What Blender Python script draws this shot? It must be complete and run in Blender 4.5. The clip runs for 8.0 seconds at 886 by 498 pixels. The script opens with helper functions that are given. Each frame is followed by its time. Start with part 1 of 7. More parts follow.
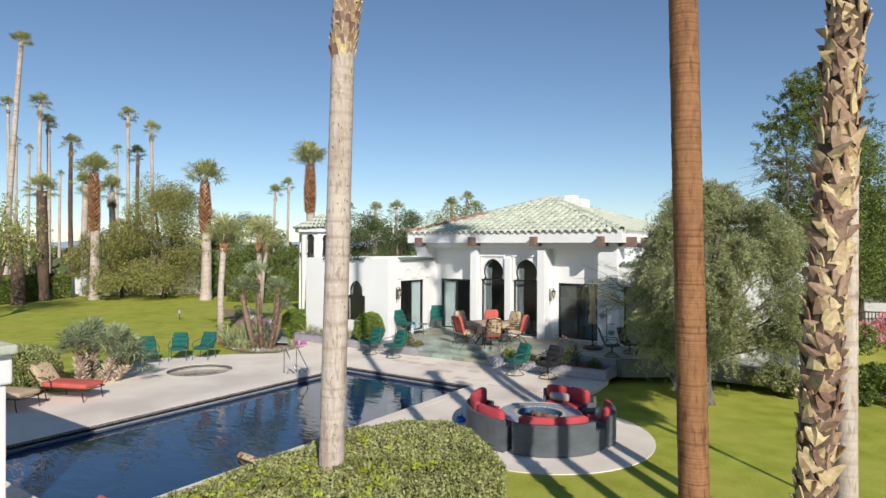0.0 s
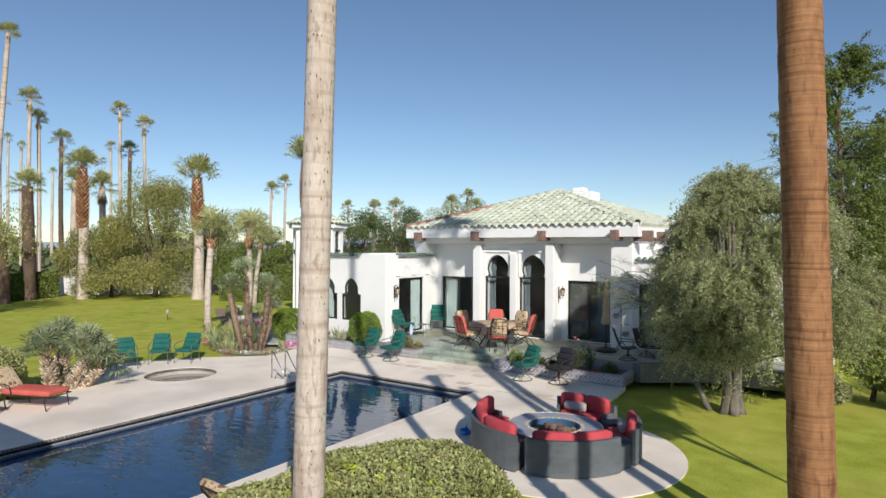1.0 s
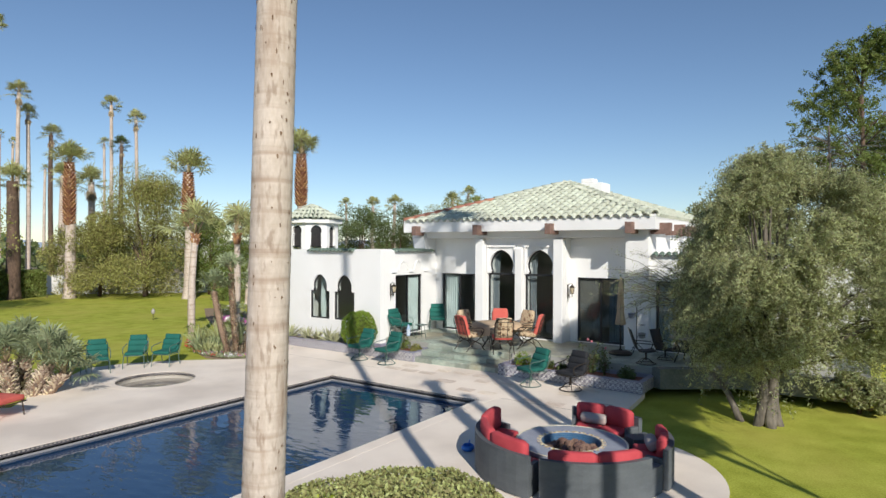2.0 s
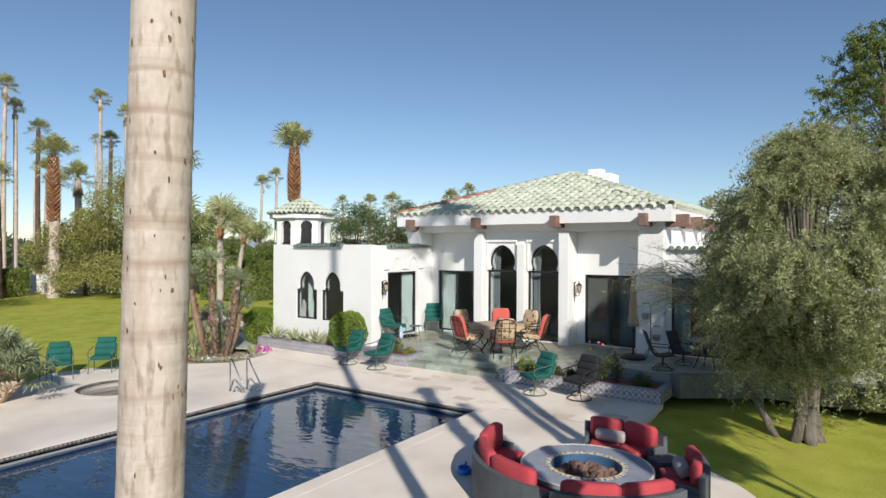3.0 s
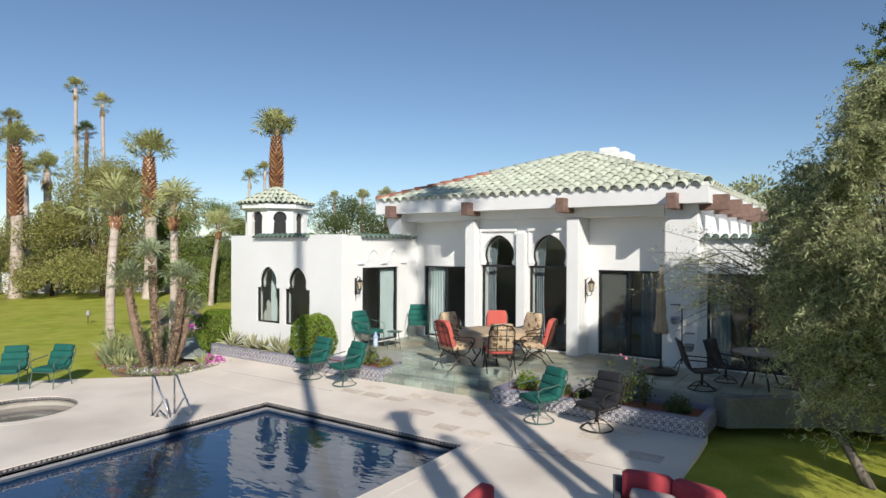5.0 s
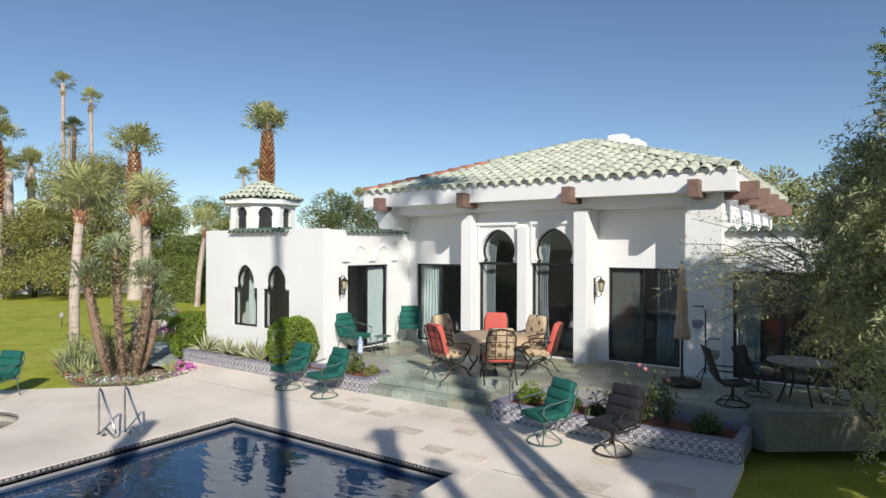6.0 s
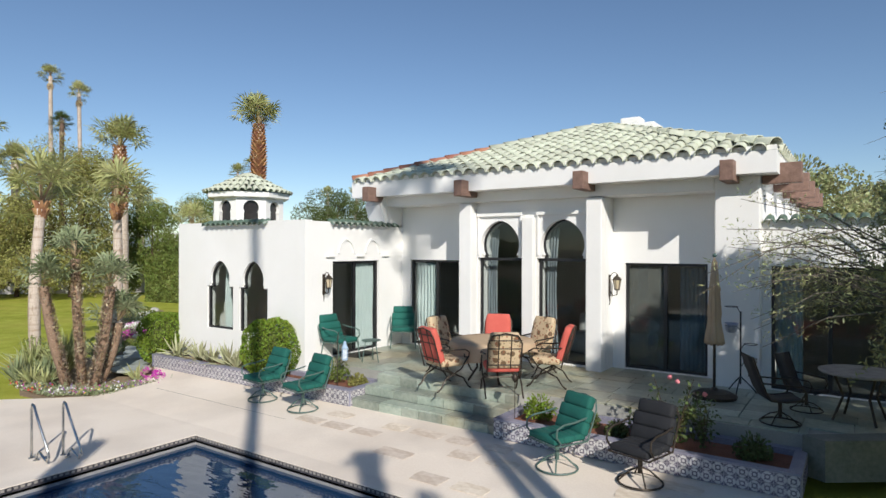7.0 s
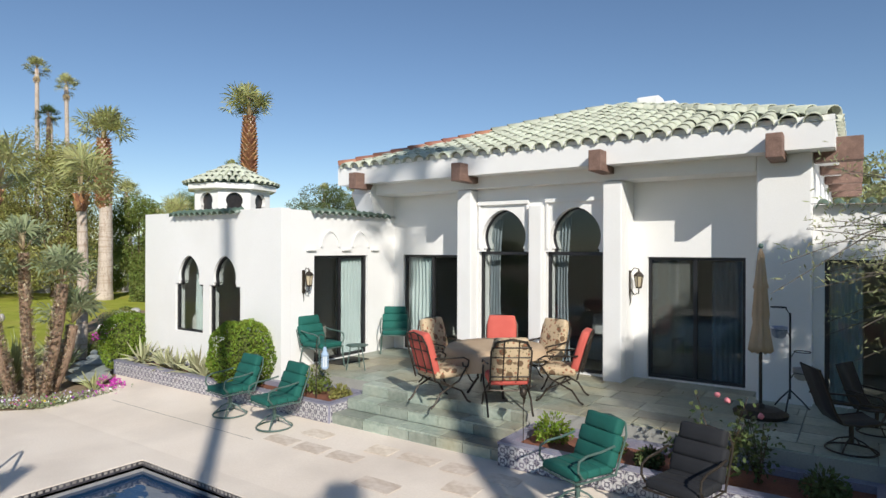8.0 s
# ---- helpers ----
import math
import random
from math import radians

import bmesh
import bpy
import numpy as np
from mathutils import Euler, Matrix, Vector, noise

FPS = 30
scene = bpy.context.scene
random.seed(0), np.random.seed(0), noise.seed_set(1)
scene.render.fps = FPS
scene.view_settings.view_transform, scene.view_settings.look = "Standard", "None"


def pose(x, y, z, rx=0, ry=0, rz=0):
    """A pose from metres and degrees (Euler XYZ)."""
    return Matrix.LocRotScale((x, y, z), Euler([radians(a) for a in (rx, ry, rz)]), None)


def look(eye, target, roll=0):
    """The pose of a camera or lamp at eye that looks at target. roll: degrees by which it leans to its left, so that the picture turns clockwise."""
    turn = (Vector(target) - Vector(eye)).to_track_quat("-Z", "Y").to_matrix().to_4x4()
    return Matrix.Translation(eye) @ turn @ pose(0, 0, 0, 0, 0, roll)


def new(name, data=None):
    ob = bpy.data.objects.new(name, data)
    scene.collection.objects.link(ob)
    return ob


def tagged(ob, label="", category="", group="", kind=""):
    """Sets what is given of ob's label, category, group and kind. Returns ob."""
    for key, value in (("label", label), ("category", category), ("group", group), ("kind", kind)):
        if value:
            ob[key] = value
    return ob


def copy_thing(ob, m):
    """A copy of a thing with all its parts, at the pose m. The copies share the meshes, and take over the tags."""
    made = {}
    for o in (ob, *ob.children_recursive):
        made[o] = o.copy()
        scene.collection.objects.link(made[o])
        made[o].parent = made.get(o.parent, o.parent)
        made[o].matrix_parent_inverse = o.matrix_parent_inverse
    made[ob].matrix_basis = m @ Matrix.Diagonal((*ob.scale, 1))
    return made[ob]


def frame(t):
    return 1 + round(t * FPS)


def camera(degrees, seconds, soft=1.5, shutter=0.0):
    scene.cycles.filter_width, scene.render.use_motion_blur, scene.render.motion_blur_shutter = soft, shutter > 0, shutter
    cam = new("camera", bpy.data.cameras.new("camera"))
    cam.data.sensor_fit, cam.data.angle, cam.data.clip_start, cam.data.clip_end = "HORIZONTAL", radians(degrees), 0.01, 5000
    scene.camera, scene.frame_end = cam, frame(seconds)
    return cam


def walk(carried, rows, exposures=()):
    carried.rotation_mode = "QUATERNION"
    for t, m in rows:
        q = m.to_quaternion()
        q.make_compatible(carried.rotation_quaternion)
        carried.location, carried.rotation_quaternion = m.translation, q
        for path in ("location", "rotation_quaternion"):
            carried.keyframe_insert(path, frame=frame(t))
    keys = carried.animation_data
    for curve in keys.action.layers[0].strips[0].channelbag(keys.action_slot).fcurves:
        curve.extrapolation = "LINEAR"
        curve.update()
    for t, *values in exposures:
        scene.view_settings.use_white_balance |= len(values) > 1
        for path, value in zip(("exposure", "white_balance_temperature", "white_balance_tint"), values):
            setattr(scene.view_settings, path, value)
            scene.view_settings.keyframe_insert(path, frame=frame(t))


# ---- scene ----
cam = camera(72.6, 8.0)
METRES, EYE, TILT, LEAN, TURN = 12.44, 3.92, -0.755, 0.0, 34.5
ROWS = [
    (0.0, 0.0, 0.0, 0.0, -0.0, 0.59, -0.19),
    (0.5, -0.0017, 0.0613, -0.0068, -0.0, 0.62, -0.21),
    (1.0, -0.0038, 0.1235, -0.0132, -0.02, 0.6, -0.21),
    (1.5, -0.0045, 0.1866, -0.0204, -0.0, 0.62, -0.21),
    (3.0, 0.0068, 0.3757, -0.0387, -0.02, 0.62, -0.22),
    (3.5, 0.0147, 0.4383, -0.0436, -0.0, 0.62, -0.22),
    (4.0, 0.0238, 0.5018, -0.048, 0.0, 0.62, -0.21),
    (4.5, 0.0319, 0.5643, -0.0527, -0.0, 0.64, -0.22),
    (6.0, 0.0533, 0.7498, -0.0652, 0.04, 0.74, -0.18),
    (6.5, 0.0582, 0.8107, -0.0697, 0.08, 0.74, -0.16),
    (7.0, 0.061, 0.8729, -0.0744, 0.08, 0.74, -0.14),
    (7.5, 0.0644, 0.9354, -0.0799, 0.11, 0.76, -0.14),
    (8.0, 0.067, 0.9979, -0.0846, 0.08, 0.77, -0.17),
]
walk(cam, [(t, pose(0, 0, EYE, TILT, LEAN, TURN) @ pose(METRES * x, METRES * y, METRES * z, 90 + pitch, roll, yaw)) for t, x, y, z, yaw, pitch, roll in ROWS])

# ---- light ----
SUN_TO = Vector((0.766, -0.643, 0.0)) * math.cos(radians(30)) + Vector((0, 0, math.sin(radians(30))))
world = bpy.data.worlds.new("sky_world")
scene.world = world
world.use_nodes = True
wn = world.node_tree.nodes
sky = wn.new("ShaderNodeTexSky")
sky.sky_type, sky.sun_disc = "NISHITA", False
sky.sun_elevation, sky.sun_rotation = radians(30), math.atan2(SUN_TO.x, SUN_TO.y)
sky.air_density, sky.dust_density, sky.ozone_density = 0.9, 0.0, 3.2
wn["Background"].inputs["Strength"].default_value = 0.104
world.node_tree.links.new(sky.outputs[0], wn["Background"].inputs["Color"])
sun = new("sun", bpy.data.lights.new("sun", "SUN"))
sun.data.energy, sun.data.angle, sun.data.color = 4.7, radians(0.55), (1.0, 0.95, 0.875)
sun.matrix_world = look(SUN_TO * 80, (0, 0, 0))
scene.view_settings.exposure = 0.0


# ---- materials ----
def surface(name, a, b, rough=0.7, grain=30.0, coarse=1.2, bump=0.3, depth=0.004, metal=0.0, rand=0.0, stretch=(1, 1, 1), island=0.0, spec=0.5, c=None, cscale=0.3, camount=0.5):
    """A surface between the colours a and b, uneven at two scales, with fine relief; c: a third colour in large patches."""
    m = bpy.data.materials.new(name)
    m.use_nodes = True
    n, ln = m.node_tree.nodes, m.node_tree.links
    bs = n["Principled BSDF"]
    co = n.new("ShaderNodeTexCoord")
    mp = n.new("ShaderNodeMapping")
    mp.inputs["Scale"].default_value = stretch
    ln.new(co.outputs["Object"], mp.inputs["Vector"])
    fine, big = n.new("ShaderNodeTexNoise"), n.new("ShaderNodeTexNoise")
    for tex, s, d in ((fine, grain, 6), (big, coarse, 4)):
        tex.inputs["Scale"].default_value, tex.inputs["Detail"].default_value = s, d
        ln.new(mp.outputs[0], tex.inputs["Vector"])
    add = n.new("ShaderNodeMath")
    add.operation = "MULTIPLY_ADD"
    add.inputs[1].default_value = 0.5
    half = n.new("ShaderNodeMath")
    half.operation = "MULTIPLY"
    half.inputs[1].default_value = 0.5
    ln.new(big.outputs[0], half.inputs[0])
    ln.new(fine.outputs[0], add.inputs[0])
    ln.new(half.outputs[0], add.inputs[2])
    ramp = n.new("ShaderNodeMapRange")
    ramp.inputs[1].default_value, ramp.inputs[2].default_value = 0.34, 0.66
    ln.new(add.outputs[0], ramp.inputs[0])
    mix = n.new("ShaderNodeMix")
    mix.data_type = "RGBA"
    mix.inputs["A"].default_value, mix.inputs["B"].default_value = (*a, 1), (*b, 1)
    ln.new(ramp.outputs[0], mix.inputs["Factor"])
    out = mix.outputs["Result"]
    if c:
        patch = n.new("ShaderNodeTexNoise")
        patch.inputs["Scale"].default_value, patch.inputs["Detail"].default_value = cscale, 5
        ln.new(co.outputs["Object"], patch.inputs["Vector"])
        pr = n.new("ShaderNodeMapRange")
        pr.inputs[1].default_value, pr.inputs[2].default_value, pr.inputs[4].default_value = 0.45, 0.68, camount
        ln.new(patch.outputs[0], pr.inputs[0])
        m2 = n.new("ShaderNodeMix")
        m2.data_type = "RGBA"
        m2.inputs["B"].default_value = (*c, 1)
        ln.new(out, m2.inputs["A"])
        ln.new(pr.outputs[0], m2.inputs["Factor"])
        out = m2.outputs["Result"]
    if rand or island:
        hsv = n.new("ShaderNodeHueSaturation")
        src = n.new("ShaderNodeObjectInfo").outputs["Random"] if rand else n.new("ShaderNodeNewGeometry").outputs["Random Per Island"]
        amount = rand or island
        vr = n.new("ShaderNodeMapRange")
        vr.inputs[3].default_value, vr.inputs[4].default_value = 1 - amount, 1 + amount
        ln.new(src, vr.inputs[0])
        ln.new(vr.outputs[0], hsv.inputs["Value"])
        hr = n.new("ShaderNodeMapRange")
        hr.inputs[3].default_value, hr.inputs[4].default_value = 0.5 - amount * 0.06, 0.5 + amount * 0.06
        ln.new(src, hr.inputs[0])
        ln.new(hr.outputs[0], hsv.inputs["Hue"])
        ln.new(out, hsv.inputs["Color"])
        out = hsv.outputs[0]
    ln.new(out, bs.inputs["Base Color"])
    bs.inputs["Roughness"].default_value, bs.inputs["Metallic"].default_value = rough, metal
    bs.inputs["Specular IOR Level"].default_value = spec
    if bump:
        bp = n.new("ShaderNodeBump")
        bp.inputs["Strength"].default_value, bp.inputs["Distance"].default_value = bump, depth
        ln.new(add.outputs[0], bp.inputs["Height"])
        ln.new(bp.outputs[0], bs.inputs["Normal"])
    return m


def leafy(name, a, b, island=0.35, through_light=0.25, rough=0.55):
    """Leaves: two greens, each leaf a little its own, some light passing through."""
    m = surface(name, a, b, rough=rough, grain=3.0, coarse=0.6, bump=0, island=island, spec=0.3)
    n, ln = m.node_tree.nodes, m.node_tree.links
    bs, outp = n["Principled BSDF"], n["Material Output"]
    tr = n.new("ShaderNodeBsdfTranslucent")
    ln.new(bs.inputs["Base Color"].links[0].from_socket, tr.inputs["Color"])
    mx = n.new("ShaderNodeMixShader")
    mx.inputs[0].default_value = through_light
    ln.new(bs.outputs[0], mx.inputs[1])
    ln.new(tr.outputs[0], mx.inputs[2])
    ln.new(mx.outputs[0], outp.inputs["Surface"])
    return m


def glass(name, tint, rough=0.02):
    m = bpy.data.materials.new(name)
    m.use_nodes = True
    n, ln = m.node_tree.nodes, m.node_tree.links
    n.remove(n["Principled BSDF"])
    tr, gl, mx, fr = n.new("ShaderNodeBsdfTransparent"), n.new("ShaderNodeBsdfGlossy"), n.new("ShaderNodeMixShader"), n.new("ShaderNodeLayerWeight")
    tr.inputs["Color"].default_value = (*tint, 1)
    gl.inputs["Roughness"].default_value = rough
    pw, sc = n.new("ShaderNodeMath"), n.new("ShaderNodeMath")
    pw.operation, pw.inputs[1].default_value = "POWER", 4.0
    sc.operation, sc.inputs[1].default_value, sc.inputs[2].default_value = "MULTIPLY_ADD", 0.8, 0.045
    ln.new(fr.outputs["Facing"], pw.inputs[0])
    ln.new(pw.outputs[0], sc.inputs[0])
    ln.new(sc.outputs[0], mx.inputs[0])
    ln.new(tr.outputs[0], mx.inputs[1])
    ln.new(gl.outputs[0], mx.inputs[2])
    ln.new(mx.outputs[0], n["Material Output"].inputs["Surface"])
    return m


STUCCO = surface("white_stucco", (0.80, 0.79, 0.76), (0.86, 0.85, 0.83), 0.85, 60, 0.7, 0.5, 0.004, c=(0.70, 0.68, 0.64), cscale=0.5, camount=0.35)
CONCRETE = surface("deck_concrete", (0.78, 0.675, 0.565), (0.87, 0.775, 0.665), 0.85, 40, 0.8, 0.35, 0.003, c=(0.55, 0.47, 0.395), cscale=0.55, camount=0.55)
DECK_SLAB = surface("deck_slab", (0.60, 0.485, 0.37), (0.82, 0.72, 0.61), 0.85, 5, 1.2, 0.4, 0.004, rand=0.13)
LAWN = surface("lawn_grass", (0.235, 0.268, 0.028), (0.445, 0.465, 0.08), 0.95, 34, 1.6, 0.5, 0.03, spec=0.1, c=(0.45, 0.40, 0.09), cscale=0.35, camount=0.6)
DRY = surface("dry_ground", (0.24, 0.19, 0.12), (0.36, 0.30, 0.20), 0.95, 2.0, 0.06, 0.5, 0.05, c=(0.12, 0.13, 0.05), cscale=0.04, camount=0.8)
SOIL = surface("red_bark_soil", (0.16, 0.06, 0.035), (0.30, 0.12, 0.07), 0.95, 45, 4, 1.0, 0.03)
FLAG = surface("green_flagstone", (0.23, 0.275, 0.225), (0.42, 0.455, 0.38), 0.42, 16, 2.2, 0.5, 0.006, rand=0.26, c=(0.40, 0.29, 0.15), cscale=0.7, camount=0.55)
GROUT = surface("grey_mortar", (0.30, 0.30, 0.27), (0.40, 0.39, 0.35), 0.9, 50, 3, 0.4)
ROOF_TILE = surface("green_roof_tile", (0.44, 0.475, 0.37), (0.585, 0.595, 0.48), 0.75, 18, 2.0, 0.5, 0.004, rand=0.16, c=(0.60, 0.585, 0.47), cscale=1.4, camount=0.7)
RED_TILE = surface("red_ridge_tile", (0.34, 0.13, 0.08), (0.46, 0.22, 0.15), 0.8, 18, 2.0, 0.5, rand=0.15)
DARK_TILE_AND_GAP = surface("dark_green_tile_and_gap_shade", (0.07, 0.115, 0.085), (0.13, 0.18, 0.135), 0.4, 18, 2.0, 0.4, rand=0.15)
BEAM_WOOD = surface("brown_beam_wood", (0.15, 0.088, 0.066), (0.26, 0.16, 0.125), 0.75, 12, 2, 0.6, 0.006, stretch=(6, 0.8, 6))
BLACK_METAL = surface("black_frame_metal", (0.010, 0.010, 0.012), (0.022, 0.022, 0.024), 0.45, 30, 3, 0.1)
GLASS = glass("window_glass", (0.74, 0.78, 0.78))
CURTAIN = surface("pale_curtain_cloth", (0.64, 0.72, 0.70), (0.76, 0.82, 0.80), 0.9, 60, 3, 0.3)
DIM_CURTAIN = surface("blue_grey_curtain_cloth", (0.26, 0.30, 0.33), (0.38, 0.42, 0.45), 0.9, 60, 3, 0.3)
GREY_SHEET = surface("grey_see_through_sheet", (0.24, 0.24, 0.22), (0.29, 0.285, 0.265), 0.8, 80, 1.5, 0.0)
sn, sl = GREY_SHEET.node_tree.nodes, GREY_SHEET.node_tree.links
see, see_mix = sn.new("ShaderNodeBsdfTransparent"), sn.new("ShaderNodeMixShader")
see_mix.inputs[0].default_value = 0.45
sl.new(see.outputs[0], see_mix.inputs[1])
sl.new(sn["Principled BSDF"].outputs[0], see_mix.inputs[2])
sl.new(see_mix.outputs[0], sn["Material Output"].inputs["Surface"])
INTERIOR = surface("interior_paint", (0.42, 0.40, 0.36), (0.50, 0.475, 0.43), 0.9, 30, 2, 0.2)
POOL_PLASTER = surface("grey_pool_plaster", (0.24, 0.24, 0.25), (0.34, 0.335, 0.33), 0.6, 12, 0.8, 0.2)
BAND_DARK = surface("pool_band_tile", (0.035, 0.035, 0.045), (0.09, 0.085, 0.09), 0.3, 40, 5, 0.3, rand=0.5)
BAND_PALE = surface("pool_band_tile_pale", (0.26, 0.24, 0.22), (0.36, 0.33, 0.30), 0.3, 40, 5, 0.3, rand=0.2)


def ringed_bark(name, a, b, dark, rings, streak, rough=0.9, depth=0.012):
    """Palm bark: uneven rings across, streaks along, and dark flecks."""
    m = surface(name, a, b, rough, 34, 2.4, 0.5, depth, stretch=(1, 1, 0.45))
    n, ln = m.node_tree.nodes, m.node_tree.links
    bs = n["Principled BSDF"]
    co = n.new("ShaderNodeTexCoord")
    out = bs.inputs["Base Color"].links[0].from_socket
    heights = []
    for stretch, scale, lo, hi, col, amount in (((0.5, 0.5, rings), 1.0, 0.50, 0.66, dark, 0.75), ((9, 9, streak), 1.0, 0.50, 0.70, dark, 0.7), ((1, 1, 0.6), 1.3, 0.50, 0.75, tuple(x * 1.12 for x in b), 0.6), ((13, 13, 3.5), 1.5, 0.56, 0.68, tuple(x * 0.75 for x in dark), 0.6)):
        mp, tx, mr, mx = n.new("ShaderNodeMapping"), n.new("ShaderNodeTexNoise"), n.new("ShaderNodeMapRange"), n.new("ShaderNodeMix")
        mp.inputs["Scale"].default_value = stretch
        tx.inputs["Scale"].default_value, tx.inputs["Detail"].default_value = scale, 4
        mr.inputs[1].default_value, mr.inputs[2].default_value, mr.inputs[4].default_value = lo, hi, amount
        mx.data_type = "RGBA"
        mx.inputs["B"].default_value = (*col, 1)
        ln.new(co.outputs["Object"], mp.inputs["Vector"])
        ln.new(mp.outputs[0], tx.inputs["Vector"])
        ln.new(tx.outputs[0], mr.inputs[0])
        ln.new(mr.outputs[0], mx.inputs["Factor"])
        ln.new(out, mx.inputs["A"])
        out = mx.outputs["Result"]
        heights.append(tx.outputs[0])
    ln.new(out, bs.inputs["Base Color"])
    bp = n.new("ShaderNodeBump")
    bp.inputs["Strength"].default_value, bp.inputs["Distance"].default_value, bp.invert = 0.8, depth, True
    ln.new(heights[0], bp.inputs["Height"])
    ln.new(bs.inputs["Normal"].links[0].from_socket, bp.inputs["Normal"])
    ln.new(bp.outputs[0], bs.inputs["Normal"])
    return m


PALE_BARK = ringed_bark("pale_palm_bark", (0.45, 0.37, 0.30), (0.64, 0.55, 0.475), (0.32, 0.22, 0.155), 9.0, 1.1)
BROWN_BARK = ringed_bark("red_brown_palm_bark", (0.21, 0.088, 0.034), (0.37, 0.18, 0.078), (0.10, 0.036, 0.014), 38.0, 0.8, 0.85)
BOOT = surface("dry_leaf_base", (0.29, 0.17, 0.09), (0.54, 0.40, 0.265), 0.85, 26, 5, 0.8, 0.008, island=0.55)
DARK_BARK = surface("dark_bark", (0.05, 0.032, 0.022), (0.17, 0.11, 0.075), 0.95, 14, 3, 1.0, 0.03, stretch=(1, 1, 0.4))
GREY_BARK = surface("grey_olive_bark", (0.07, 0.06, 0.048), (0.22, 0.19, 0.155), 0.95, 14, 3, 1.0, 0.04, stretch=(1, 1, 0.4))
OLIVE_LEAF = leafy("olive_leaf", (0.26, 0.28, 0.12), (0.52, 0.52, 0.28), 0.5, 0.42)
HEDGE_LEAF = leafy("hedge_leaf", (0.235, 0.25, 0.075), (0.49, 0.485, 0.205), 0.5, 0.25)
SHRUB_LEAF = leafy("shrub_leaf", (0.11, 0.15, 0.03), (0.24, 0.28, 0.075), 0.45, 0.2)
DARK_LEAF = leafy("dark_tree_leaf", (0.07, 0.10, 0.03), (0.16, 0.19, 0.07), 0.45, 0.2)
YELLOW_LEAF = leafy("yellow_green_leaf", (0.21, 0.205, 0.055), (0.37, 0.35, 0.12), 0.45, 0.2)
FROND = leafy("palm_frond", (0.37, 0.385, 0.14), (0.60, 0.585, 0.29), 0.3, 0.35)
FROND_DARK = leafy("dark_palm_frond", (0.046, 0.085, 0.026), (0.117, 0.156, 0.052), 0.3, 0.2)
DEAD_FROND = leafy("dead_palm_frond", (0.30, 0.22, 0.12), (0.46, 0.37, 0.23), 0.35, 0.15)


# ---- helpers for meshes ----
def mesh_of(name, verts, faces, material, smooth=False):
    me = bpy.data.meshes.new(name)
    me.from_pydata([tuple(v) for v in verts], [], [tuple(f) for f in faces])
    me.materials.append(material)
    if smooth:
        me.polygons.foreach_set("use_smooth", [True] * len(me.polygons))
    me.update()
    return me


def part(name, bm, material, parent=None, label="", smooth=False):
    """Links a bmesh as one mesh object, under parent if one is given."""
    bmesh.ops.recalc_face_normals(bm, faces=bm.faces)
    me = bpy.data.meshes.new(name)
    bm.to_mesh(me)
    bm.free()
    me.materials.append(material)
    if smooth:
        me.polygons.foreach_set("use_smooth", [True] * len(me.polygons))
    ob = new(name, me)
    if parent:
        ob.parent = parent
    if label:
        ob["label"] = label
    return ob


def piece(name, me, parent, m):
    ob = new(name, me)
    ob.parent = parent
    ob.matrix_basis = m
    return ob


def thing(name, m, label, category, group="", kind=""):
    ob = new(name)
    ob.matrix_basis = m
    return tagged(ob, label, category, group, kind)


def box(bm, x0, y0, z0, x1, y1, z1, bevel=0.0, m=None):
    c = Matrix.Translation(((x0 + x1) / 2, (y0 + y1) / 2, (z0 + z1) / 2)) @ Matrix.Diagonal((abs(x1 - x0), abs(y1 - y0), abs(z1 - z0), 1))
    vs = bmesh.ops.create_cube(bm, size=1, matrix=(m @ c) if m else c)["verts"]
    if bevel:
        es = {e for v in vs for e in v.link_edges}
        bmesh.ops.bevel(bm, geom=list(es), offset=bevel, segments=2, affect="EDGES", profile=0.6)
    return bm


def cushion(bm, x0, y0, z0, x1, y1, z1, puff=0.03, m=None, n=5):
    """A soft block with rounded edges and a swollen middle."""
    m = m or Matrix()
    tmp = bmesh.new()
    box(tmp, x0, y0, z0, x1, y1, z1, min(x1 - x0, y1 - y0, z1 - z0) * 0.32)
    bmesh.ops.subdivide_edges(tmp, edges=[e for e in tmp.edges if e.calc_length() > 0.15], cuts=n, use_grid_fill=True)
    cx, cy, cz = (x0 + x1) / 2, (y0 + y1) / 2, (z0 + z1) / 2
    hx, hy, hz = (x1 - x0) / 2, (y1 - y0) / 2, (z1 - z0) / 2
    for v in tmp.verts:
        u = [(v.co.x - cx) / hx, (v.co.y - cy) / hy, (v.co.z - cz) / hz]
        thin = min(range(3), key=lambda i: (hx, hy, hz)[i])
        o = [i for i in range(3) if i != thin]
        k = max(0, 1 - u[o[0]] ** 4) * max(0, 1 - u[o[1]] ** 4)
        v.co[thin] += puff * k * u[thin]
    join(bm, tmp, m)
    return bm


def join(bm, other, m=None):
    me = bpy.data.meshes.new("joined")
    if m:
        bmesh.ops.transform(other, matrix=m, verts=other.verts)
    other.to_mesh(me)
    other.free()
    bm.from_mesh(me)
    bpy.data.meshes.remove(me)


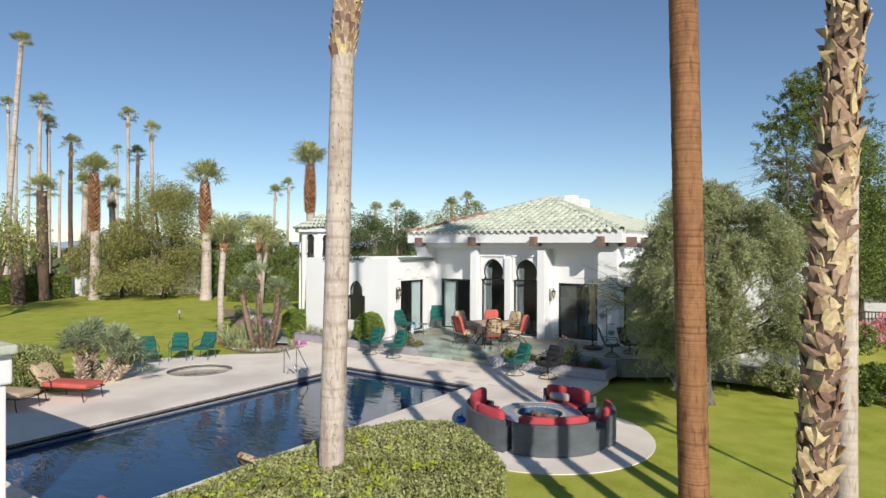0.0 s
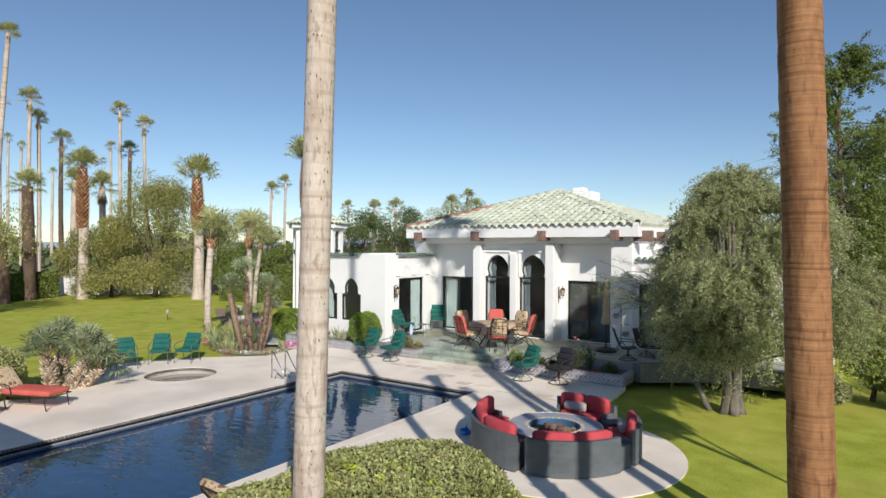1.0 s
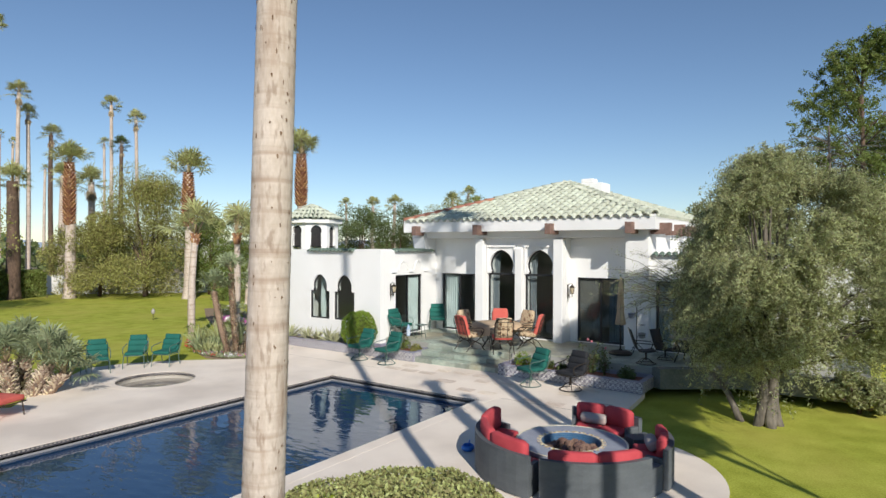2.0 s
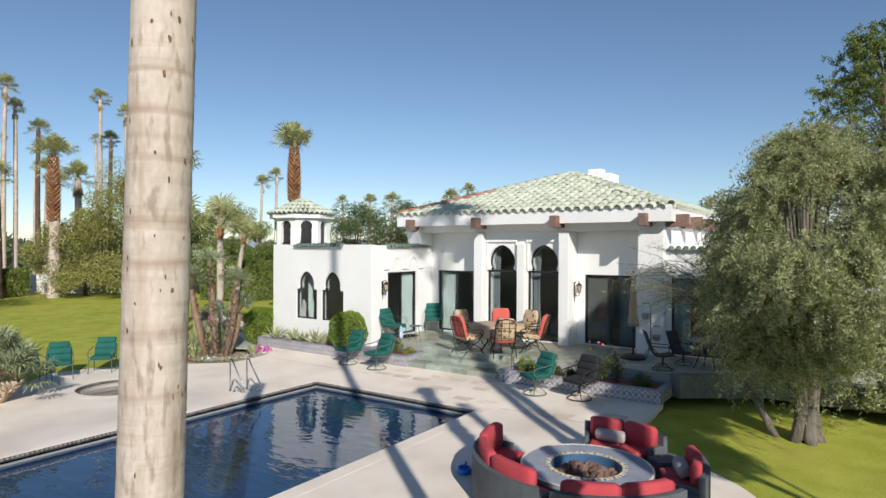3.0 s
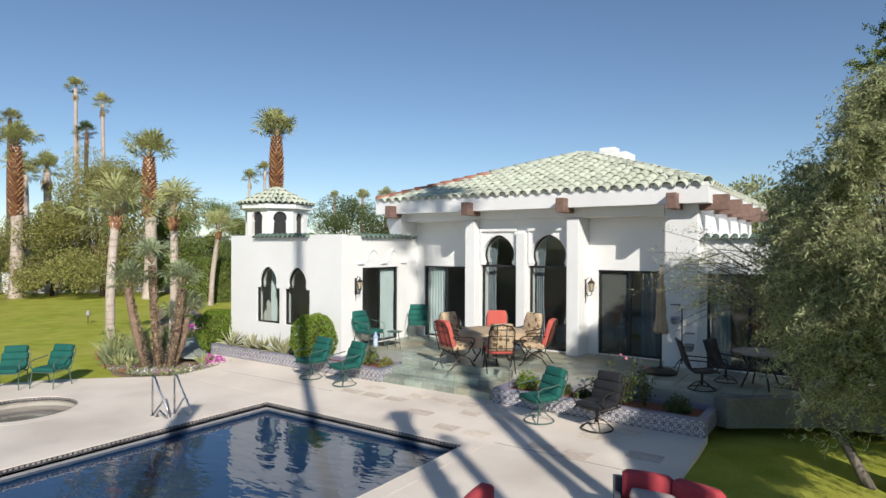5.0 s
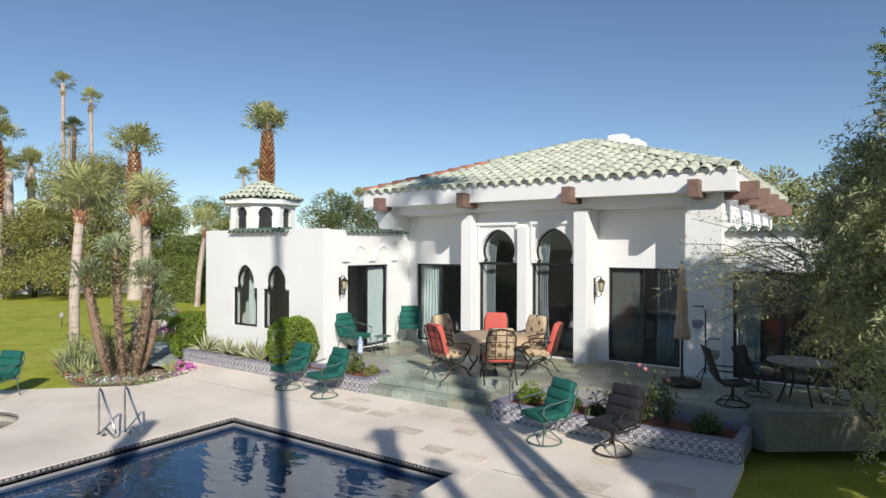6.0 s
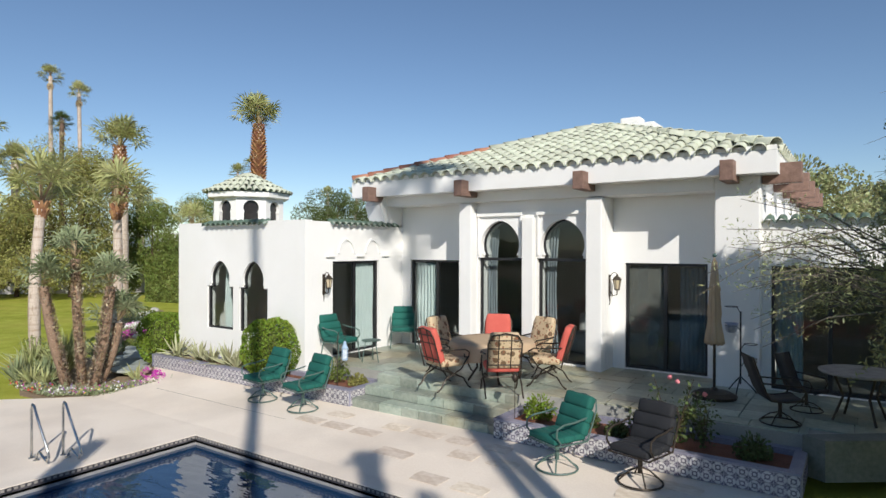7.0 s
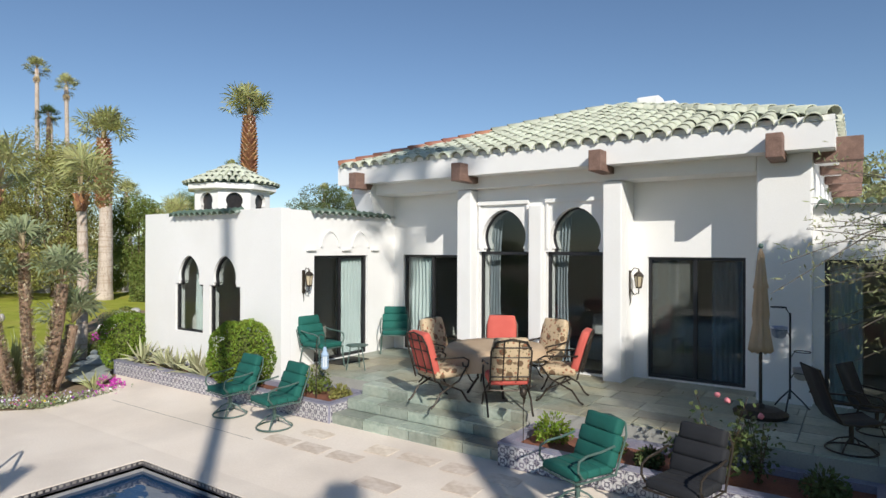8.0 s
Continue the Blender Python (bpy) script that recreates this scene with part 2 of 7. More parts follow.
def tube(bm, pts, r, n=8, r1=None, closed=False, caps=True):
    """A round bar along the points, from the radius r to r1; r may be a list."""
    pts = [Vector(p) for p in pts]
    k = len(pts)
    radii = r if isinstance(r, (list, tuple)) else [r + ((r1 if r1 is not None else r) - r) * i / max(1, k - 1) for i in range(k)]
    rings, up = [], None
    for i, p in enumerate(pts):
        a = pts[(i - 1) % k] if closed or i > 0 else p
        b = pts[(i + 1) % k] if closed or i < k - 1 else p
        d = (b - a).normalized()
        if up is None:
            up = d.orthogonal().normalized()
        up = (up - d * up.dot(d)).normalized()
        side = d.cross(up)
        rings.append([bm.verts.new(p + (up * math.cos(t) + side * math.sin(t)) * radii[i]) for t in (2 * math.pi * j / n for j in range(n))])
    for i in range(k if closed else k - 1):
        a, b = rings[i], rings[(i + 1) % k]
        for j in range(n):
            bm.faces.new((a[j], a[(j + 1) % n], b[(j + 1) % n], b[j]))
    if caps and not closed:
        bm.faces.new(rings[0][::-1])
        bm.faces.new(rings[-1])
    return bm


def lathe(bm, profile, n=24, m=None, sx=1.0, sy=1.0):
    """Turns a profile of (radius, height) about z."""
    m = m or Matrix()
    rings = [[bm.verts.new(m @ Vector((r * sx * math.cos(2 * math.pi * j / n), r * sy * math.sin(2 * math.pi * j / n), z))) for j in range(n)] for r, z in profile]
    for a, b in zip(rings, rings[1:]):
        for j in range(n):
            bm.faces.new((a[j], a[(j + 1) % n], b[(j + 1) % n], b[j]))
    for ring in (rings[0][::-1], rings[-1]):
        bm.faces.new(ring)
    return bm


def slab(bm, loops, m, t):
    """A plate of the thickness t (along the third axis of m) with the outline loops[0] and holes loops[1:], in the plane of m's first two axes."""
    tmp = bmesh.new()
    all_loops = []
    for lp in loops:
        vs = [tmp.verts.new((u, v, 0)) for u, v in lp]
        all_loops.append(vs)
        for a, b in zip(vs, vs[1:] + vs[:1]):
            tmp.edges.new((a, b))
    bmesh.ops.triangle_fill(tmp, use_beauty=True, use_dissolve=False, edges=list(tmp.edges), normal=(0, 0, 1))
    tmp.verts.index_update()
    base = [v.co.copy() for v in tmp.verts]
    faces = [[v.index for v in f.verts] for f in tmp.faces]
    rims = [[v.index for v in vs] for vs in all_loops]
    tmp.free()
    lo = [bm.verts.new(m @ Vector((c.x, c.y, 0))) for c in base]
    hi = [bm.verts.new(m @ Vector((c.x, c.y, t))) for c in base]
    for f in faces:
        bm.faces.new([lo[i] for i in f[::-1]])
        bm.faces.new([hi[i] for i in f])
    for rim in rims:
        for a, b in zip(rim, rim[1:] + rim[:1]):
            bm.faces.new((lo[a], lo[b], hi[b], hi[a]))
    return bm


UPRIGHT = Matrix(((1, 0, 0, 0), (0, 0, 1, 0), (0, 1, 0, 0), (0, 0, 0, 1)))  # u along x, v up, thickness along +y
SIDEWAYS = Matrix(((0, 0, -1, 0), (1, 0, 0, 0), (0, 1, 0, 0), (0, 0, 0, 1)))  # u along y, v up, thickness along -x


def rect(u0, v0, u1, v1):
    return [(u0, v0), (u1, v0), (u1, v1), (u0, v1)]


def circle(x, y, r, n=40, ry=None, a0=0.0):
    return [(x + r * math.cos(a0 + 2 * math.pi * i / n), y + (ry or r) * math.sin(a0 + 2 * math.pi * i / n)) for i in range(n)]


def horseshoe(u0, u1, v0, neck, r, top, n=22, point=0.0):
    """An opening: a rectangle up to the neck and a horseshoe head of radius r above it."""
    c, cv = (u0 + u1) / 2, top - r
    start = math.asin(max(-1, min(1, (neck + 0.06 - cv) / r)))
    pts = [(u0, v0), (u1, v0), (u1, neck), (c + r * math.cos(start) + 0.03, neck), (c + r * math.cos(start) + 0.03, neck + 0.06)]
    for i in range(n + 1):
        a = start + (math.pi - 2 * start) * i / n
        lift = point * max(0.0, 1 - abs(a - math.pi / 2) / 0.9)
        pts.append((c + r * math.cos(a), cv + r * math.sin(a) + lift))
    return pts + [(c - r * math.cos(start) - 0.03, neck + 0.06), (c - r * math.cos(start) - 0.03, neck), (u0, neck)]


COS, SIN = math.cos(radians(34.5)), math.sin(radians(34.5))
DECK, GRASS = -0.15, -0.17  # heights of the pool deck and the lawn; the planters stand at 0


def plan(r, d):
    """Ground place r metres to the right and d metres ahead of the walk's start."""
    return Vector((r * COS - d * SIN, r * SIN + d * COS, GRASS))


def cards(name, pts, size, material, parent=None, aspect=2.4, seed=1, flat=0.0, label="", droop=None):
    """Many small leaves: a rhombus of the given length at each point, turned at random."""
    rng = np.random.default_rng(seed)
    pts = np.asarray(pts, float)
    k = len(pts)
    d = rng.normal(size=(k, 3))
    d[:, 2] *= 1 - flat
    if droop is not None:
        d = d * 0.55 + np.asarray(droop)
    d /= np.linalg.norm(d, axis=1)[:, None]
    e = np.cross(d, rng.normal(size=(k, 3)))
    e /= np.linalg.norm(e, axis=1)[:, None]
    ln = (size * rng.uniform(0.6, 1.3, k))[:, None]
    w = ln / aspect
    v = np.empty((k, 4, 3))
    v[:, 0], v[:, 1], v[:, 2], v[:, 3] = pts - d * ln / 2, pts + e * w / 2, pts + d * ln / 2, pts - e * w / 2
    me = bpy.data.meshes.new(name)
    me.vertices.add(4 * k)
    me.vertices.foreach_set("co", v.reshape(-1))
    me.loops.add(4 * k)
    me.loops.foreach_set("vertex_index", np.arange(4 * k, dtype=np.int32))
    me.polygons.add(k)
    me.polygons.foreach_set("loop_start", np.arange(0, 4 * k, 4, dtype=np.int32))
    me.polygons.foreach_set("loop_total", np.full(k, 4, dtype=np.int32))
    me.materials.append(material)
    me.update(calc_edges=True)
    me.validate()
    ob = new(name, me)
    if parent:
        ob.parent = parent
    if label:
        ob["label"] = label
    return ob


def clumps(rng, centres, radii, per, hollow=0.55):
    """Leaf places in and on soft balls: mostly near their skins."""
    out = []
    for (x, y, z), r in zip(centres, radii):
        d = rng.normal(size=(per, 3))
        d /= np.linalg.norm(d, axis=1)[:, None]
        rr = r * rng.uniform(hollow ** 3, 1.25, per) ** (1 / 3)
        out.append(np.array((x, y, z)) + d * rr[:, None] * np.array((1, 1, 0.85)))
    return np.concatenate(out)


# ---- ground, deck and pool ----
POOL = (-14.31, 4.3, -9.36, 15.11)
SPA = (-17.85, 11.85, 1.03)
PIT = (-5.74, 12.12)
RAMP_0, RAMP_1 = 15.42, 17.35  # the deck rises from the pool towards the planters
RISE = -DECK / (RAMP_1 - RAMP_0)
RAMP = Matrix(((1, 0, 0, 0), (0, 1, 0, 0), (0, RISE, 1, DECK - RISE * RAMP_0), (0, 0, 0, 1)))


def deck_z(y):
    return DECK + RISE * (min(max(y, RAMP_0), RAMP_1) - RAMP_0)


pool_hole = rect(*POOL)
spa_hole = circle(SPA[0], SPA[1], SPA[2])

bm = bmesh.new()
slab(bm, [rect(-2600, -2600, 2600, 2600), rect(-14.9, 3.9, -8.8, 15.6), circle(SPA[0], SPA[1], 1.3)], Matrix.Translation((0, 0, -0.46)), 0.16)
tagged(part("ground", bm, DRY), "dry sandy desert ground with sparse scrub", "ground", kind="structure")

lawn_line = [(-7.4, 1.0), (-7.4, -6.0), (14, -6.0), (30, 10), (30, 48), (-4, 52), (-44, 33.5), (-53.5, 23.0), (-47, 14.5), (-40, 8), (-25, 3), (-18.8, 3), (-18.6, 6.0), (-16.8, 8.0),
             (-18.2, 10.0), (-19.2, 11.2), (-18.7, 13.4), (-17.9, 14.8), (-17.7, 15.4), (-18.0, 17.0), (-19.2, 18.2), (-19.2, 20), (-6.6, 20), (-6.6, 13.2), (-7.4, 10.4)]
bm = bmesh.new()
slab(bm, [lawn_line], Matrix.Translation((0, 0, GRASS - 0.11)), 0.11)
tagged(part("lawn", bm, LAWN), "close-mown green lawn with paler dry patches", "lawn", kind="structure")

arc = [(PIT[0] + 2.41 * math.cos(radians(a)), PIT[1] + 2.41 * math.sin(radians(a))) for a in range(-128, 97, 6)]
deck_line = [(-21.0, 1.5), (-7.0, 1.5), (-7.0, 10.1)] + arc + [(-6.04, 14.6), (-6.04, RAMP_0), (-18.3, RAMP_0), (-18.75, 14.9), (-19.4, 14.3), (-20.2, 13.5), (-20.8, 12.5), (-21.0, 11.5), (-20.0, 10.4), (-18.9, 9.3), (-17.7, 8.3), (-19.3, 6.8)]
bm = bmesh.new()
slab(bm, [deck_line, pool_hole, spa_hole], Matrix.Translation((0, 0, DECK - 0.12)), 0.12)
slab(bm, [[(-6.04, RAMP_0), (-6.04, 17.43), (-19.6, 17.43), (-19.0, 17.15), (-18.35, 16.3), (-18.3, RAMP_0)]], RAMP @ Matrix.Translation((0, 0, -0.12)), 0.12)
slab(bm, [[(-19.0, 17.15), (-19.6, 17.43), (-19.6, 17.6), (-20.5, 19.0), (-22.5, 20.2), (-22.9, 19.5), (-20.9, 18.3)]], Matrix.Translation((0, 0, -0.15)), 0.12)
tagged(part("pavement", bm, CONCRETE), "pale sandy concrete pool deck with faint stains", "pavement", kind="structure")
deck = bpy.data.objects["pavement"]

bm = bmesh.new()
for x0, y0, x1, y1 in ((-9.0, 15.5, -6.08, 15.515), (-17.6, 16.35, -13.6, 16.36)):
    box(bm, x0, y0, 0.0005, x1, y1, 0.002, m=RAMP)
part("joint", bm, surface("dark_joint", (0.22, 0.18, 0.14), (0.34, 0.29, 0.24), 0.9), deck, "narrow dark joint")

slab_mesh = {}
rng = random.Random(5)
bm = bmesh.new()
slab(bm, [[(-0.5, -0.44), (-0.3, -0.5), (0.1, -0.47), (0.47, -0.5), (0.5, 0.1), (0.46, 0.5), (-0.1, 0.47), (-0.46, 0.5)]], Matrix(), 0.004)
me = bpy.data.meshes.new("paver")
bm.to_mesh(me)
bm.free()
me.materials.append(DECK_SLAB)
for k in range(26):
    col, row = rng.randrange(0, 11), rng.randrange(0, 4)
    x, y = -13.2 + 0.62 * col + 0.3 * (row % 2), 15.75 + 0.42 * row
    if (col, row) in slab_mesh or (row < 2 and x < -11.2):
        continue
    slab_mesh[(col, row)] = 1
    ob = piece("paver", me, deck, RAMP @ Matrix.Translation((x, y, 0)) @ pose(0, 0, 0, 0, 0, rng.choice((0, 180)) + rng.uniform(-2, 2)) @ Matrix.Diagonal((rng.uniform(0.42, 0.61), rng.uniform(0.28, 0.40), 1, 1)))


def basin(name, loop, depth, label):
    b = bmesh.new()
    k = len(loop)
    top = [b.verts.new((x, y, DECK - 0.014)) for x, y in loop]
    low = [b.verts.new((x, y, DECK - depth)) for x, y in loop]
    for i in range(k):
        b.faces.new((top[i], top[(i + 1) % k], low[(i + 1) % k], low[i]))
    b.faces.new(low)
    ob = part(name, b, POOL_PLASTER)
    return tagged(ob, label, "pool", kind="structure")


basin("pool_basin", pool_hole, 1.6, "grey plastered swimming pool basin set in the deck")
basin("spa_basin", spa_hole, 0.5, "pale grey round spa basin set in the deck").data.materials[0] = surface("pale_spa_plaster", (0.38, 0.35, 0.30), (0.50, 0.46, 0.40), 0.6, 12, 0.8, 0.2)

WATER = bpy.data.materials.new("pool_water")
WATER.use_nodes = True
wt, wl = WATER.node_tree.nodes, WATER.node_tree.links
wb = wt["Principled BSDF"]
wb.inputs["Base Color"].default_value = (0.015, 0.046, 0.105, 1)
wb.inputs["Roughness"].default_value, wb.inputs["IOR"].default_value = 0.02, 1.6
wc = wt.new("ShaderNodeTexCoord")
wmap = wt.new("ShaderNodeMapping")
wmap.inputs["Scale"].default_value, wmap.inputs["Rotation"].default_value = (1.0, 2.2, 1.0), (0, 0, radians(-35))
wl.new(wc.outputs["Object"], wmap.inputs["Vector"])
wave1, wave2 = wt.new("ShaderNodeTexNoise"), wt.new("ShaderNodeTexNoise")
wave1.inputs["Scale"].default_value, wave1.inputs["Detail"].default_value = 2.2, 2
wave2.inputs["Scale"].default_value, wave2.inputs["Detail"].default_value = 0.35, 2
wl.new(wmap.outputs[0], wave1.inputs["Vector"])
wl.new(wmap.outputs[0], wave2.inputs["Vector"])
wmul = wt.new("ShaderNodeMath")
wmul.operation = "MULTIPLY"
wl.new(wave1.outputs[0], wmul.inputs[0])
wl.new(wave2.outputs[0], wmul.inputs[1])
wbump = wt.new("ShaderNodeBump")
wbump.inputs["Strength"].default_value, wbump.inputs["Distance"].default_value = 0.34, 0.05
wl.new(wmul.outputs[0], wbump.inputs["Height"])
wl.new(wbump.outputs[0], wb.inputs["Normal"])
bm = bmesh.new()
slab(bm, [rect(POOL[0] + 0.005, POOL[1] + 0.005, POOL[2] - 0.005, POOL[3] - 0.005)], Matrix.Translation((0, 0, DECK - 0.19)), 0.03)
tagged(part("water", bm, WATER), "deep blue rippled water filling the swimming pool", "water", kind="structure")
bm = bmesh.new()
slab(bm, [circle(SPA[0], SPA[1], SPA[2] - 0.01)], Matrix.Translation((0, 0, DECK - 0.22)), 0.03)
SPA_WATER = WATER.copy()
SPA_WATER.node_tree.nodes["Principled BSDF"].inputs["Base Color"].default_value = (0.24, 0.215, 0.18, 1)
tagged(part("water", bm, SPA_WATER), "clear shallow still water in the round spa", "water", kind="structure")

# tiled band and coping of the pool and the spa
coping = tagged(new("pool_coping"), "pale coping with a dark patterned tile band", "coping", kind="structure")
bm = bmesh.new()
box(bm, -0.036, -0.012, -0.082, 0.036, 0.0, -0.013)
band_a = bpy.data.meshes.new("band_tile")
bm.to_mesh(band_a)
band_a.materials.append(BAND_DARK)
bm.free()
bm = bmesh.new()
box(bm, -0.022, -0.016, -0.055, 0.022, -0.012, -0.022)
band_b = bpy.data.meshes.new("band_motif")
bm.to_mesh(band_b)
band_b.materials.append(BAND_PALE)
bm.free()
spots = [((POOL[0], POOL[1] + 0.04 + 0.075 * i, DECK), 90) for i in range(144)] + [((POOL[0] + 0.04 + 0.075 * i, POOL[3], DECK), 0) for i in range(66)]
spots += [((SPA[0] + SPA[2] * math.cos(a), SPA[1] + SPA[2] * math.sin(a), DECK), math.degrees(a) - 90) for a in (radians(4.3 * i) for i in range(84))]
for at, turn in spots:
    t = piece("band_tile", band_a, coping, pose(*at, 0, 0, turn))
    piece("band_motif", band_b, t, Matrix())
bm = bmesh.new()
x0, y0, x1, y1 = POOL
slab(bm, [rect(x0 - 0.28, y0 - 0.28, x1 + 0.28, y1 + 0.28), rect(x0 + 0.014, y0 + 0.014, x1 - 0.014, y1 - 0.014)], Matrix.Translation((0, 0, DECK - 0.012)), 0.015)
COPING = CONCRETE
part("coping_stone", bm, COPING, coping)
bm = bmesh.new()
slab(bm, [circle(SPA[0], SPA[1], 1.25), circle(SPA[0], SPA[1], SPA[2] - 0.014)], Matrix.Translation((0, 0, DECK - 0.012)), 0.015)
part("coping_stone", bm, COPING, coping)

# ---- patio, steps and planters ----
PATIO = 0.48
patio = tagged(new("terrace"), "raised green flagstone terrace with three broad steps", "terrace", kind="structure")
bm = bmesh.new()
slab(bm, [[(-15.02, 18.37), (-13.05, 18.37), (-13.05, 18.11), (-10.05, 18.11), (-10.05, 18.4), (-6.05, 18.4), (-4.5, 19.5), (-1.5, 19.5), (-1.5, 20.95), (-6.9, 20.95), (-6.9, 21.36), (-15.02, 21.36)]], Matrix(), PATIO - 0.02)
for k, (ya, z) in enumerate(((17.42, 0.14), (17.76, 0.30))):
    box(bm, -13.05, ya + 0.01, 0, -10.05, 18.2, z)
part("terrace_base", bm, GROUT, patio)


def flagged(area, z, course, seed, inside, parent, t=0.022):
    """Flagstones in uneven courses over the area (x0, y0, x1, y1), at the height z."""
    r = random.Random(seed)
    x0, y0, x1, y1 = area
    y = y0
    while y < y1 - 0.03:
        h = min(course * r.uniform(0.8, 1.25), y1 - y)
        x = x0 - r.uniform(0, 0.2)
        while x < x1:
            w = r.uniform(0.35, 0.85)
            a, b = max(x, x0), min(x + w, x1)
            if b - a > 0.05 and inside((a + b) / 2, y + h / 2):
                bq = bmesh.new()
                box(bq, a + 0.007, y + 0.007, z - t, b - 0.007, y + h - 0.007, z + r.uniform(0, 0.003))
                part("flagstone", bq, FLAG, parent)
            x += w
        y += h


flagged((-15.0, 18.75, -6.92, 21.3), PATIO, 0.42, 3, lambda x, y: True, patio)
flagged((-15.0, 18.37, -13.05, 18.75), PATIO, 0.38, 9, lambda x, y: True, patio)
flagged((-13.05, 18.11, -10.05, 18.75), PATIO, 0.33, 4, lambda x, y: True, patio)
flagged((-10.05, 18.42, -6.05, 18.75), PATIO, 0.33, 5, lambda x, y: True, patio)
flagged((-6.92, 18.75, -1.6, 20.93), PATIO, 0.45, 6, lambda x, y: y > 18.5 + 0.6 * max(0, x + 6), patio)
flagged((-13.05, 17.42, -10.05, 17.76), 0.16, 0.34, 7, lambda x, y: True, patio)
flagged((-13.05, 17.76, -10.05, 18.11), 0.32, 0.35, 8, lambda x, y: True, patio)
for ya, za in ((17.42, 0), (17.76, 0.16), (18.11, 0.32)):
    r = random.Random(int(ya * 10))
    x = -13.05
    while x < -10.06:
        w = min(r.uniform(0.35, 0.7), -10.05 - x)
        bq = bmesh.new()
        box(bq, x + 0.006, ya - 0.008, za + 0.004, x + w - 0.006, ya + 0.012, za + 0.137)
        part("riser_stone", bq, FLAG, patio)
        x += w
# Wall stone is coloured darker to carry the olive's shade.
bm = bmesh.new()
slab(bm, [[(-6.1, 18.25), (-5.85, 18.1), (-4.3, 19.25), (-1.4, 19.25), (-1.4, 19.5), (-4.5, 19.5)]], Matrix(), PATIO + 0.03)
part("retaining_wall", bm, surface("shaded_wall_stone", (0.13, 0.14, 0.12), (0.23, 0.23, 0.20), 0.9, 20, 2, 0.6), patio, "low stone wall edging the terrace with olive shade in its colour")

# planters faced with painted tiles
TILE_WHITE = surface("planter_tile_white", (0.50, 0.49, 0.49), (0.62, 0.60, 0.59), 0.35, 50, 5, 0.15, rand=0.10)
TILE_BLUE = surface("planter_tile_blue", (0.085, 0.08, 0.125), (0.19, 0.165, 0.21), 0.35, 50, 5, 0.1, rand=0.25)
PLANTER_CAP = surface("planter_cap", (0.19, 0.19, 0.27), (0.33, 0.32, 0.38), 0.45, 40, 4, 0.2)
TS = 0.133
bm = bmesh.new()
box(bm, -TS / 2 + 0.002, -0.010, 0.002, TS / 2 - 0.002, 0, TS - 0.002)
tile_me = bpy.data.meshes.new("tile")
bm.to_mesh(tile_me)
tile_me.materials.append(TILE_WHITE)
bm.free()
bm = bmesh.new()
for sx in (-1, 1):
    for sz in (-1, 1):
        cx, cz = sx * TS / 2, TS / 2 + sz * TS / 2
        slab(bm, [[(cx - sx * 0.004, cz - sz * 0.052), (cx - sx * 0.022, cz - sz * 0.022), (cx - sx * 0.052, cz - sz * 0.004), (cx - sx * 0.004, cz - sz * 0.004)]], Matrix.Translation((0, -0.0125, 0)) @ UPRIGHT, 0.0025)
slab(bm, [circle(0, TS / 2, 0.034, 12), circle(0, TS / 2, 0.020, 12)], Matrix.Translation((0, -0.0125, 0)) @ UPRIGHT, 0.0025)
for a in range(4):
    ca, sa = math.cos(radians(45 + 90 * a)), math.sin(radians(45 + 90 * a))
    slab(bm, [[(0.036 * ca - 0.006 * sa, TS / 2 + 0.036 * sa + 0.006 * ca), (0.036 * ca + 0.006 * sa, TS / 2 + 0.036 * sa - 0.006 * ca), (0.064 * ca, TS / 2 + 0.064 * sa)]], Matrix.Translation((0, -0.0125, 0)) @ UPRIGHT, 0.0025)
motif_me = bpy.data.meshes.new("motif")
bm.to_mesh(motif_me)
motif_me.materials.append(TILE_BLUE)
bm.free()


def tiled_face(parent, x, y, length, turn, rows=2, z0=0.0):
    """Painted tiles on a planter's face, from (x, y) along the direction turn."""
    d = Vector((math.cos(radians(turn)), math.sin(radians(turn)), 0))
    k = int(length / TS)
    for i in range(k):
        for j in range(rows):
            at = Vector((x, y, z0 + 0.008 + j * TS)) + d * (TS * (i + 0.5) + (length - k * TS) / 2)
            t = piece("tile", tile_me, parent, pose(*at, 0, 0, turn))
            piece("motif", motif_me, t, Matrix())


def planter(line, label, faces, wall=0.13, h=0.277):
    ob = thing("planter", Matrix(), label, "planter")
    b = bmesh.new()
    n = len(line)
    cx, cy = sum(q[0] for q in line) / n, sum(q[1] for q in line) / n
    inner = []
    for i in range(n):
        a, q, c = Vector(line[i - 1]), Vector(line[i]), Vector(line[(i + 1) % n])
        e1, e2 = (q - a).normalized(), (c - q).normalized()
        n1, n2 = Vector((-e1.y, e1.x)), Vector((-e2.y, e2.x))
        bis = (n1 + n2) / (1 + n1.dot(n2))
        inner.append(tuple(q + bis * wall))
    slab(b, [line, inner], Matrix(), h)
    part("planter_wall", b, PLANTER_CAP, ob)
    b = bmesh.new()
    slab(b, [inner], Matrix.Translation((0, 0, 0.01)), h - 0.07)
    part("soil", b, SOIL, ob, "reddish bark mulch")
    b = bmesh.new()
    slab(b, [[(x + (cx - x) * -0.004, y + (cy - y) * -0.01) for x, y in line], [(u, v) for u, v in inner]], Matrix.Translation((0, 0, h)), 0.022)
    part("cap", b, PLANTER_CAP, ob, "grey-blue tiled cap")
    for f in faces:
        tiled_face(ob, *f)
    return ob


